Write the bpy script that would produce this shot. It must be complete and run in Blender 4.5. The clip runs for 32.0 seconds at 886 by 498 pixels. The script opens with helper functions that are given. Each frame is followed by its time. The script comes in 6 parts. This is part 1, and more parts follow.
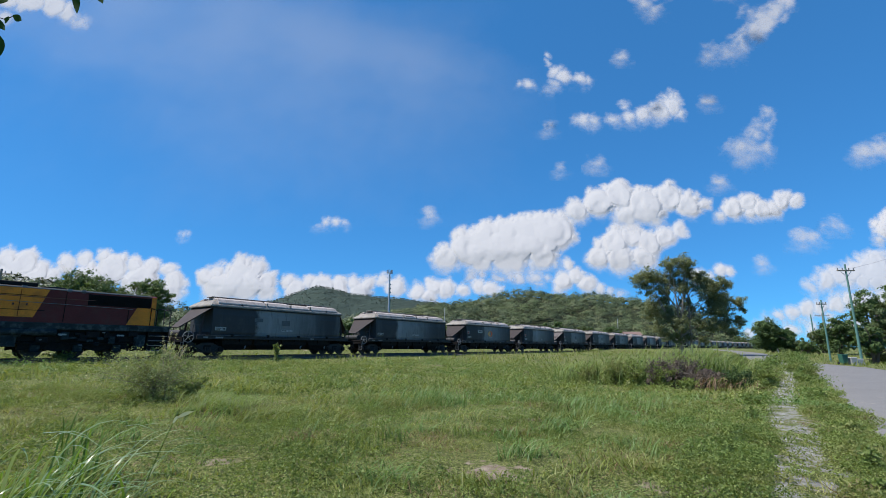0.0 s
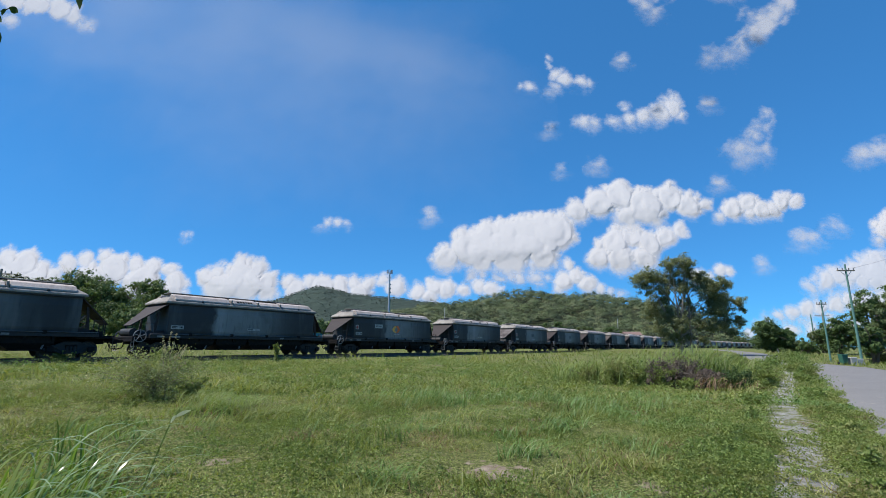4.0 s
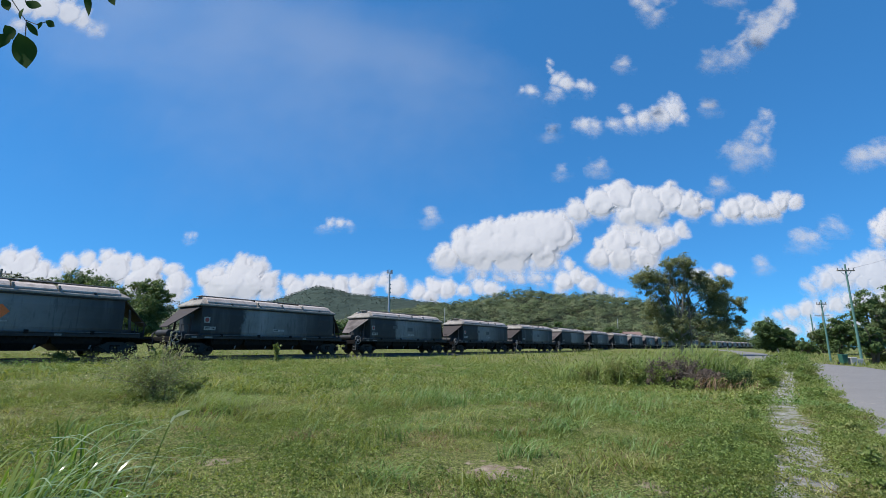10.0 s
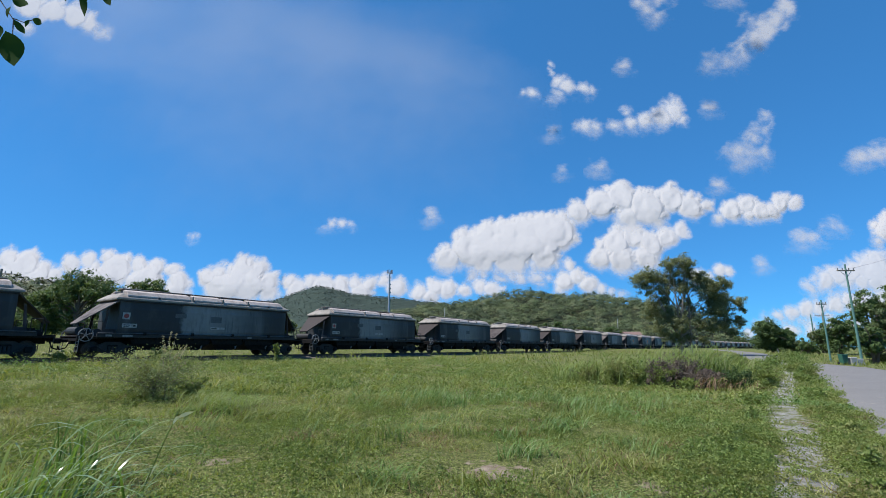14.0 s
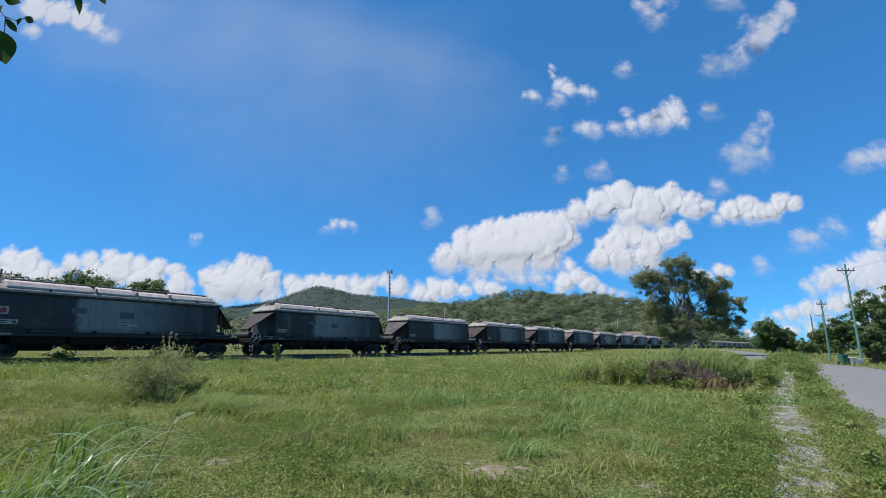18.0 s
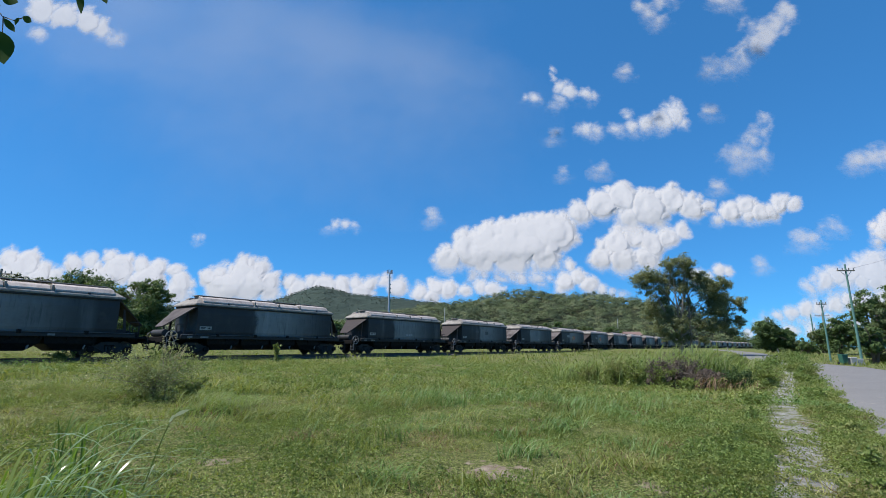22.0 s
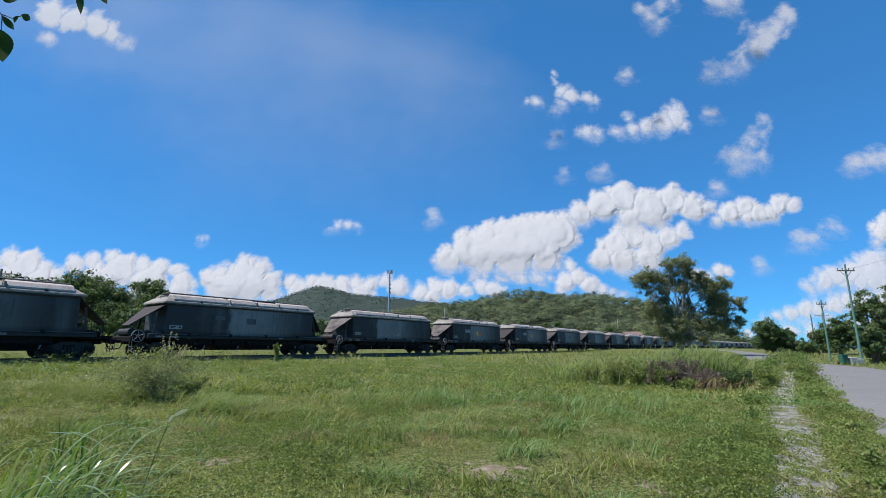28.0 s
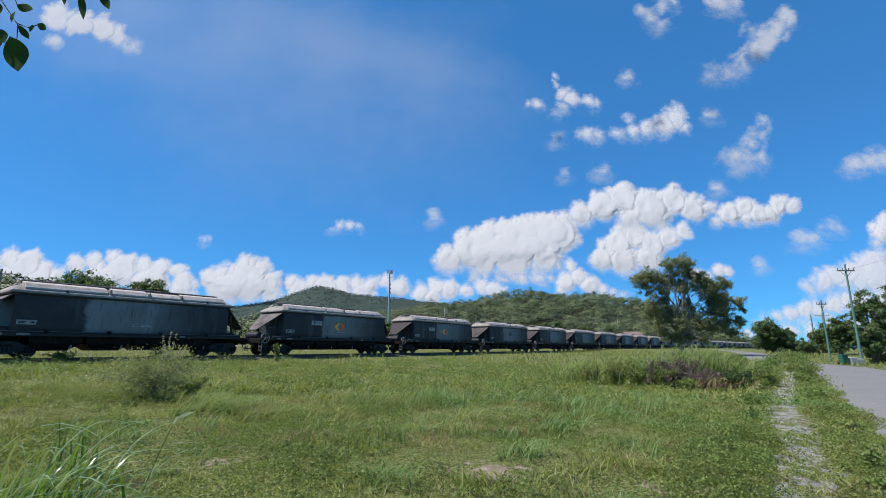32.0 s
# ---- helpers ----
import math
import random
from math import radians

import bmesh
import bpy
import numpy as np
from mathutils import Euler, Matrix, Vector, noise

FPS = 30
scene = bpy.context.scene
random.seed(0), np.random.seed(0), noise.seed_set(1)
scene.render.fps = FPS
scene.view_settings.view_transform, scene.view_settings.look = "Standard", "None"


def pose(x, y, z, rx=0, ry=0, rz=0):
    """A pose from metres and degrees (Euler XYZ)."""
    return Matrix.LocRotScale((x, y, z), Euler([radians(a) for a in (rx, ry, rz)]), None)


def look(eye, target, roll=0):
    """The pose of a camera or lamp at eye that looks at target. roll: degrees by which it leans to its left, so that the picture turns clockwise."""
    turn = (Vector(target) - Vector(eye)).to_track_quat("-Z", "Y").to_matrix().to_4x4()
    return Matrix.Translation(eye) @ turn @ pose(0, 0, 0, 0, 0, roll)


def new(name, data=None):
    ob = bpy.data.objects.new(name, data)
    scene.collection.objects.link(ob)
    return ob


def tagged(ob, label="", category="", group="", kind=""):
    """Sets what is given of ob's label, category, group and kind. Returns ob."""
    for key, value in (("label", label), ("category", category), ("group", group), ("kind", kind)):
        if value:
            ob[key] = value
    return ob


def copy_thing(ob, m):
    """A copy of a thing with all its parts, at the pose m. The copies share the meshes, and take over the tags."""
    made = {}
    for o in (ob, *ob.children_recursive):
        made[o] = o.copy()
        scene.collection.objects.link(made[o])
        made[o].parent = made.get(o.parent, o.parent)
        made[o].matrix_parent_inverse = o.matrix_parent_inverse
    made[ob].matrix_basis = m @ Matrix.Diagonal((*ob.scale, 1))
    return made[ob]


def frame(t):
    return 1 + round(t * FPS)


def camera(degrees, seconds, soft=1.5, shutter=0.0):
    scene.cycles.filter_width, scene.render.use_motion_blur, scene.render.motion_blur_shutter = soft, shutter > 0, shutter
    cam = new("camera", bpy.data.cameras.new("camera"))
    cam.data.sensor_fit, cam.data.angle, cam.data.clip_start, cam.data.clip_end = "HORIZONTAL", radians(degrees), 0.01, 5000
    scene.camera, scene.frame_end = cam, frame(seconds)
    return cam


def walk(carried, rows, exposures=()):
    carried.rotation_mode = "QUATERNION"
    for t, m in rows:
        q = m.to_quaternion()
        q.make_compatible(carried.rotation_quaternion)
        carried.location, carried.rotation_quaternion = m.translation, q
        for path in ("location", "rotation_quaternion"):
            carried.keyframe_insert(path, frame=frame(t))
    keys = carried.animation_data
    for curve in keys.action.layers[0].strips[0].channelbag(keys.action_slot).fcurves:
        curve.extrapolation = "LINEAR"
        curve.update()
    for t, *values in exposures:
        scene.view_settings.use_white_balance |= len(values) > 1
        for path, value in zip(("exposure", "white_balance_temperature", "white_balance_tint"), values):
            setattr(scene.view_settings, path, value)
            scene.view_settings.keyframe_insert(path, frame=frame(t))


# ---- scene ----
cam = camera(86.77, 32.0, soft=0.55)
EYE = (0.0, 0.0, 1.5)
walk(cam, [(0, pose(*EYE, 101.886)), (32, pose(*EYE, 101.886))])

# ---- world, sun, exposure ----
SUN_AZ, SUN_EL = radians(-100), radians(58)        # azimuth from +y to the right
scene.view_settings.exposure = 0.45
world = bpy.data.worlds.new("world")
scene.world = world
world.use_nodes = True
wn = world.node_tree.nodes
sky = wn.new("ShaderNodeTexSky")
sky.sky_type, sky.sun_disc = "NISHITA", False
sky.sun_elevation, sky.sun_rotation = SUN_EL, SUN_AZ
sky.altitude, sky.air_density, sky.dust_density, sky.ozone_density = 2500, 1.0, 0.06, 7.0
wn["Background"].inputs["Strength"].default_value = 0.115
soften = wn.new("ShaderNodeGamma")                  # even haze from zenith to horizon
soften.inputs["Gamma"].default_value = 0.58
tint = wn.new("ShaderNodeMix")
tint.data_type, tint.blend_type = "RGBA", "MULTIPLY"
tint.inputs[0].default_value, tint.inputs[7].default_value = 1.0, (0.39, 1.235, 2.018, 1)
world.node_tree.links.new(sky.outputs[0], soften.inputs[0])
world.node_tree.links.new(soften.outputs[0], tint.inputs[6])
world.node_tree.links.new(tint.outputs[2], wn["Background"].inputs["Color"])
sun = new("sun", bpy.data.lights.new("sun", "SUN"))
sun.data.energy, sun.data.angle, sun.data.color = 4.8, radians(0.53), (1.0, 0.95, 0.88)
SUN_TO = Vector((math.sin(SUN_AZ) * math.cos(SUN_EL), math.cos(SUN_AZ) * math.cos(SUN_EL), math.sin(SUN_EL)))
sun.matrix_world = look((0, 0, 60), Vector((0, 0, 60)) - SUN_TO)

# ---- plan: a runs along the railway and the road, b across it to the right of the camera ----
TH = radians(35.27)
SA, CA = math.sin(TH), math.cos(TH)
RAIL_Z, TRACK_B, HEADING = 0.987, -30.77, 90 - 35.27


def ab(a, b, z=0.0):
    return Vector((a * SA + b * CA, a * CA - b * SA, z))


def to_ab(x, y):
    return x * SA + y * CA, x * CA - y * SA


def step(e0, e1, v):
    t = np.clip((v - e0) / (e1 - e0), 0, 1)
    return t * t * (3 - 2 * t)


TABLE = np.random.RandomState(7).rand(256, 256)


def vnoise(x, y):
    """Smooth noise, 0 to 1, on arrays."""
    x, y = np.asarray(x, float), np.asarray(y, float)
    i, j = np.floor(x).astype(int), np.floor(y).astype(int)
    u, v = x - i, y - j
    u, v = u * u * (3 - 2 * u), v * v * (3 - 2 * v)
    g = lambda p, q: TABLE[p % 256, q % 256]
    return (g(i, j) * (1 - u) + g(i + 1, j) * u) * (1 - v) + (g(i, j + 1) * (1 - u) + g(i + 1, j + 1) * u) * v


def fbm(x, y, octaves=4):
    out, amp, tot = 0, 1.0, 0
    for k in range(octaves):
        out = out + amp * vnoise(np.asarray(x) * 2 ** k + 17.3 * k, np.asarray(y) * 2 ** k + 5.1 * k)
        tot += amp
        amp *= 0.5
    return out / tot


def bend(s):
    """How far the railway has curved to the right, s metres along."""
    t = np.maximum(np.asarray(s, float) - 150, 0) / 176
    return np.where(t < 1, 8 * t * t, 16 * t - 8)


def road_b(a):
    """Across-position of the road's centre."""
    a = np.asarray(a, float)
    return 3.55 - 4.0 * step(44, 66, a) - 6.0 * (np.maximum(a - 58, 0) / 56) ** 1.4


ROAD_HALF = 2.2
PATH_A, PATH_B = (4.5, 6.1, 7.1, 9.6, 13.2, 16.2, 29.9, 44.0), (-0.2, -0.1, 0.04, 0.16, -0.09, -0.22, 0.2, 0.2)      # the worn footpath


def ground_z(x, y):
    x, y = np.asarray(x, float), np.asarray(y, float)
    a, b = to_ab(x, y)
    z = 0.5 * step(-1, -22, b) + 0.27 * step(-24, -28.3, b) * step(-34, -32, b)
    z = z + 0.42 * step(20, 38, a) * step(56, 44, a) * step(-6, -3, b) * step(1.3, -0.1, b)
    z = z + 2.05 * step(-37, -53, b - bend(a)) * step(-60, 0, a)
    z = z - 0.85 * step(60, 72, a) * step(4.6, 7.5, b) * step(140, 100, a)
    z = z + 0.5 * step(70, 110, a)
    rough = step(ROAD_HALF + 0.2, ROAD_HALF + 2.0, np.abs(b - road_b(a))) * step(2.4, 4.0, np.abs(b - TRACK_B - bend(a)))
    z = z + rough * (0.2 * (fbm(x / 1.6, y / 1.6, 3) - 0.5) + 0.35 * (fbm(x / 11 + 9, y / 11, 2) - 0.5))
    return z - 0.05 * (1 - rough)


def gz(x, y):
    return float(ground_z(x, y))


# ---- materials ----
def tree_of(name):
    m = bpy.data.materials.new(name)
    m.use_nodes = True
    return m, m.node_tree, m.node_tree.nodes["Principled BSDF"]


def node(nt, kind, **values):
    n = nt.nodes.new("ShaderNode" + kind)
    for k, v in values.items():
        if k in n.inputs:
            n.inputs[k].default_value = v
    return n


def noise_of(nt, vec, scale, detail=4, rough=0.6):
    n = node(nt, "TexNoise", Scale=scale, Detail=detail, Roughness=rough)
    nt.links.new(vec, n.inputs["Vector"])
    return n.outputs["Fac"]


def ramp(nt, fac, stops):
    n = nt.nodes.new("ShaderNodeValToRGB")
    while len(n.color_ramp.elements) < len(stops):
        n.color_ramp.elements.new(0.5)
    for e, (p, c) in zip(n.color_ramp.elements, stops):
        e.position = p
        e.color = (*c, 1) if len(c) == 3 else c
    nt.links.new(fac, n.inputs["Fac"])
    return n.outputs["Color"]


def mix(nt, fac, c1, c2, blend="MIX"):
    n = nt.nodes.new("ShaderNodeMix")
    n.data_type, n.blend_type = "RGBA", blend
    for sock, v in ((n.inputs[0], fac), (n.inputs[6], c1), (n.inputs[7], c2)):
        if isinstance(v, (int, float)):
            sock.default_value = v
        elif isinstance(v, tuple):
            sock.default_value = (*v, 1)
        else:
            nt.links.new(v, sock)
    return n.outputs[2]


def maths(nt, op, v1, v2=0.0, clamp=False):
    n = nt.nodes.new("ShaderNodeMath")
    n.operation, n.use_clamp = op, clamp
    for sock, v in ((n.inputs[0], v1), (n.inputs[1], v2)):
        if isinstance(v, (int, float)):
            sock.default_value = v
        else:
            nt.links.new(v, sock)
    return n.outputs[0]


def smooth(nt, v, lo, hi):
    n = nt.nodes.new("ShaderNodeMapRange")
    n.interpolation_type = "SMOOTHSTEP"
    n.inputs["From Min"].default_value, n.inputs["From Max"].default_value = lo, hi
    nt.links.new(v, n.inputs["Value"])
    return n.outputs["Result"]


def bump(nt, bsdf, height, strength, distance=0.02):
    n = node(nt, "Bump", Strength=strength, Distance=distance)
    nt.links.new(height, n.inputs["Height"])
    nt.links.new(n.outputs["Normal"], bsdf.inputs["Normal"])


def coords(nt, world_space=False):
    if world_space:
        return nt.nodes.new("ShaderNodeNewGeometry").outputs["Position"]
    return nt.nodes.new("ShaderNodeTexCoord").outputs["Object"]


def shade(c, k):
    return tuple(min(1.0, v * k) for v in c)


def plain(name, base, rough=0.7, metal=0.0, var=0.3, scale=2.0, grain=30.0, relief=0.3, dirt=None, spec=0.4):
    """Paint, steel, wood: two scales of variation, some dirt, fine relief."""
    m, nt, b = tree_of(name)
    v = coords(nt)
    c = ramp(nt, noise_of(nt, v, scale), [(0.3, shade(base, 1 - var)), (0.7, shade(base, 1 + var))])
    fine = noise_of(nt, v, grain, 3)
    c = mix(nt, 0.35, c, ramp(nt, fine, [(0.35, shade(base, 0.55)), (0.65, shade(base, 1.3))]))
    if dirt:
        c = mix(nt, ramp(nt, noise_of(nt, v, scale * 1.7, 6, 0.7), [(0.48, (0, 0, 0)), (0.68, (0.8, 0.8, 0.8))]), c, dirt)
    nt.links.new(c, b.inputs["Base Color"])
    b.inputs["Roughness"].default_value, b.inputs["Metallic"].default_value = rough, metal
    b.inputs["Specular IOR Level"].default_value = spec
    bump(nt, b, fine, relief)
    return m


def foliage(name, dark, light, dry=None, through_light=0.35, patch=0.3, straw=None, cool=None, by_tree=False):
    m, nt, b = tree_of(name)
    geo = nt.nodes.new("ShaderNodeNewGeometry")
    pick = geo.outputs["Random Per Island"]
    if by_tree:
        tone = nt.nodes.new("ShaderNodeAttribute")
        tone.attribute_name = "tone"
        pick = maths(nt, "ADD", maths(nt, "MULTIPLY", tone.outputs["Fac"], 0.85), maths(nt, "MULTIPLY", pick, 0.15))
    # the palest stop serves dry straw tips and painted glints alike
    c = ramp(nt, pick, [(0.0, shade(dark, 0.75)), (0.4, dark), (0.78, light), (1.0, dry or shade(light, 1.25))])
    big = noise_of(nt, geo.outputs["Position"], patch, 3)
    c = mix(nt, 0.45, c, ramp(nt, big, [(0.35, dark), (0.65, light)]))
    if cool:
        c = mix(nt, maths(nt, "MULTIPLY", smooth(nt, noise_of(nt, geo.outputs["Position"], 0.33, 3), 0.54, 0.66), 0.6), c, cool)
    if straw:
        c = mix(nt, maths(nt, "MULTIPLY", smooth(nt, noise_of(nt, geo.outputs["Position"], 0.8, 5, 0.65), 0.5, 0.68), 0.65), c, straw)
    nt.links.new(c, b.inputs["Base Color"])
    b.inputs["Roughness"].default_value = 0.55
    b.inputs["Specular IOR Level"].default_value = 0.25
    tr = nt.nodes.new("ShaderNodeBsdfTranslucent")
    nt.links.new(mix(nt, 0.5, c, (light[0] * 1.6, light[1] * 1.5, light[2] * 0.6)), tr.inputs["Color"])
    mx = node(nt, "MixShader", Fac=through_light)
    nt.links.new(b.outputs[0], mx.inputs[1])
    nt.links.new(tr.outputs[0], mx.inputs[2])
    nt.links.new(mx.outputs[0], nt.nodes["Material Output"].inputs["Surface"])
    return m


def ground_material():
    m, nt, b = tree_of("grassy_earth")
    v = coords(nt, True)
    big, fine = noise_of(nt, v, 0.22, 5), noise_of(nt, v, 22.0, 8, 0.75)
    grass = ramp(nt, big, [(0.3, (0.075, 0.1, 0.026)), (0.5, (0.11, 0.135, 0.04)), (0.72, (0.15, 0.155, 0.06))])
    grass = mix(nt, 0.75, grass, ramp(nt, fine, [(0.36, (0.02, 0.026, 0.008)), (0.5, (0.09, 0.1, 0.026)), (0.62, (0.185, 0.18, 0.06)), (0.74, (0.34, 0.29, 0.19))]))
    for size, much in ((17.0, 0.35), (52.0, 0.5)):
        cell = node(nt, "TexVoronoi", Scale=size)
        nt.links.new(v, cell.inputs["Vector"])
        grey = nt.nodes.new("ShaderNodeSeparateColor")
        nt.links.new(cell.outputs["Color"], grey.inputs[0])
        grass = mix(nt, much, grass, ramp(nt, grey.outputs[0], [(0.15, (0.018, 0.024, 0.008)), (0.5, (0.095, 0.12, 0.03)), (0.8, (0.2, 0.23, 0.065)), (1.0, (0.4, 0.36, 0.2))]))
    earth = ramp(nt, noise_of(nt, v, 5.0, 6), [(0.3, (0.16, 0.118, 0.088)), (0.5, (0.26, 0.2, 0.155)), (0.7, (0.36, 0.295, 0.235))])
    dot = nt.nodes.new("ShaderNodeVectorMath")
    dot.operation = "DOT_PRODUCT"
    dot.inputs[1].default_value = (CA, -SA, 0)
    nt.links.new(v, dot.inputs[0])
    along = nt.nodes.new("ShaderNodeVectorMath")
    along.operation = "DOT_PRODUCT"
    along.inputs[1].default_value = (SA / 45, CA / 45, 0)
    nt.links.new(v, along.inputs[0])
    middle = ramp(nt, along.outputs["Value"], [(a / 45, (b + 0.5,) * 3) for a, b in zip(PATH_A, PATH_B)])
    wob = maths(nt, "MULTIPLY", maths(nt, "SUBTRACT", noise_of(nt, v, 1.4, 5), 0.5), 0.9)
    off = maths(nt, "ABSOLUTE", maths(nt, "ADD", maths(nt, "SUBTRACT", maths(nt, "ADD", dot.outputs["Value"], 0.5), middle), wob))
    near = node(nt, "VectorMath")
    near.operation = "LENGTH"
    nt.links.new(v, near.inputs[0])
    track = maths(nt, "MULTIPLY", maths(nt, "MULTIPLY", smooth(nt, off, 0.4, 0.24), smooth(nt, noise_of(nt, v, 2.2, 6, 0.7), 0.42, 0.54)), smooth(nt, near.outputs["Value"], 60, 35))
    bare = smooth(nt, noise_of(nt, v, 0.55, 5), 0.61, 0.69)
    spot = nt.nodes.new("ShaderNodeVectorMath")
    spot.operation = "DISTANCE"
    spot.inputs[1].default_value = (0.62, 6.12, 0)
    nt.links.new(v, spot.inputs[0])
    worn = smooth(nt, maths(nt, "ADD", spot.outputs["Value"], maths(nt, "MULTIPLY", maths(nt, "SUBTRACT", noise_of(nt, v, 2.6, 6, 0.7), 0.5), 2.8)), 0.45, 0.2)
    c = mix(nt, maths(nt, "MAXIMUM", worn, maths(nt, "MULTIPLY", bare, 0.8)), grass, earth)
    grit = ramp(nt, noise_of(nt, v, 9.0, 8, 0.75), [(0.3, (0.13, 0.125, 0.115)), (0.5, (0.27, 0.262, 0.245)), (0.7, (0.42, 0.41, 0.39))])
    c = mix(nt, track, c, grit)
    nt.links.new(c, b.inputs["Base Color"])
    b.inputs["Roughness"].default_value = 0.95
    b.inputs["Specular IOR Level"].default_value = 0.1
    bump(nt, b, fine, 0.8, 0.05)
    return m


def wagon_paint():
    m, nt, b = tree_of("weathered_wagon_paint")
    v = coords(nt)
    rnd = nt.nodes.new("ShaderNodeObjectInfo").outputs["Random"]
    shift = node(nt, "VectorMath")
    shift.operation = "ADD"
    comb = nt.nodes.new("ShaderNodeCombineXYZ")
    nt.links.new(maths(nt, "MULTIPLY", rnd, 37.0), comb.inputs[0])
    nt.links.new(maths(nt, "MULTIPLY", rnd, 11.0), comb.inputs[2])
    nt.links.new(v, shift.inputs[0])
    nt.links.new(comb.outputs[0], shift.inputs[1])
    sv = shift.outputs[0]
    streak = node(nt, "Mapping", Scale=(1.0, 1.0, 0.12))
    nt.links.new(sv, streak.inputs["Vector"])
    s1 = noise_of(nt, streak.outputs[0], 0.9, 4, 0.55)
    s2 = noise_of(nt, streak.outputs[0], 6.0, 4, 0.6)
    blot = noise_of(nt, sv, 1.3, 5, 0.65)
    sep = nt.nodes.new("ShaderNodeSeparateXYZ")
    nt.links.new(v, sep.inputs[0])
    x = maths(nt, "ADD", sep.outputs[0], maths(nt, "MULTIPLY", maths(nt, "SUBTRACT", blot, 0.5), 1.2))
    x = maths(nt, "ADD", x, maths(nt, "MULTIPLY", maths(nt, "SUBTRACT", rnd, 0.5), 1.6))
    panel = maths(nt, "MULTIPLY", smooth(nt, x, -2.25, -1.85), smooth(nt, x, 4.6, -0.6))
    pale = maths(nt, "ADD", maths(nt, "MULTIPLY", panel, 0.75), maths(nt, "MULTIPLY", smooth(nt, s1, 0.52, 0.72), 0.22), clamp=True)
    c = mix(nt, pale, (0.038, 0.039, 0.042), (0.26, 0.262, 0.262))
    c = mix(nt, maths(nt, "MULTIPLY", smooth(nt, s2, 0.52, 0.72), 0.45), c, (0.030, 0.030, 0.032))
    c = mix(nt, maths(nt, "MULTIPLY", smooth(nt, blot, 0.5, 0.75), 0.35), c, (0.095, 0.085, 0.078))
    nt.links.new(c, b.inputs["Base Color"])
    b.inputs["Roughness"].default_value = 0.55
    b.inputs["Specular IOR Level"].default_value = 0.22
    bump(nt, b, noise_of(nt, v, 3.0, 3), 0.25, 0.02)
    return m


def hood_plate():
    """Sloping end plates: some wagons carry pale dust, others are dark."""
    m, nt, b = tree_of("dusty_purple_brown_plate")
    v = coords(nt)
    rnd = nt.nodes.new("ShaderNodeObjectInfo").outputs["Random"]
    dust = maths(nt, "MULTIPLY", smooth(nt, rnd, 0.55, 0.95), smooth(nt, noise_of(nt, v, 1.2, 5, 0.6), 0.3, 0.6))
    c = mix(nt, dust, (0.034, 0.026, 0.026), (0.135, 0.116, 0.112))
    c = mix(nt, maths(nt, "MULTIPLY", smooth(nt, noise_of(nt, v, 3.0, 6, 0.7), 0.5, 0.7), 0.6), c, (0.055, 0.043, 0.04))
    nt.links.new(c, b.inputs["Base Color"])
    b.inputs["Roughness"].default_value = 0.75
    b.inputs["Specular IOR Level"].default_value = 0.3
    bump(nt, b, noise_of(nt, v, 12, 4), 0.25)
    return m


def asphalt():
    m, nt, b = tree_of("bleached_asphalt")
    v = coords(nt, True)
    c = ramp(nt, noise_of(nt, v, 0.5, 5), [(0.3, (0.128, 0.123, 0.12)), (0.7, (0.17, 0.163, 0.158))])
    grain = noise_of(nt, v, 60, 3)
    c = mix(nt, 0.35, c, ramp(nt, grain, [(0.35, (0.09, 0.088, 0.085)), (0.65, (0.29, 0.275, 0.265))]))
    c = mix(nt, smooth(nt, noise_of(nt, v, 1.6, 6, 0.7), 0.6, 0.75), c, (0.33, 0.29, 0.25))
    nt.links.new(c, b.inputs["Base Color"])
    b.inputs["Roughness"].default_value = 0.9
    bump(nt, b, grain, 0.5, 0.01)
    return m


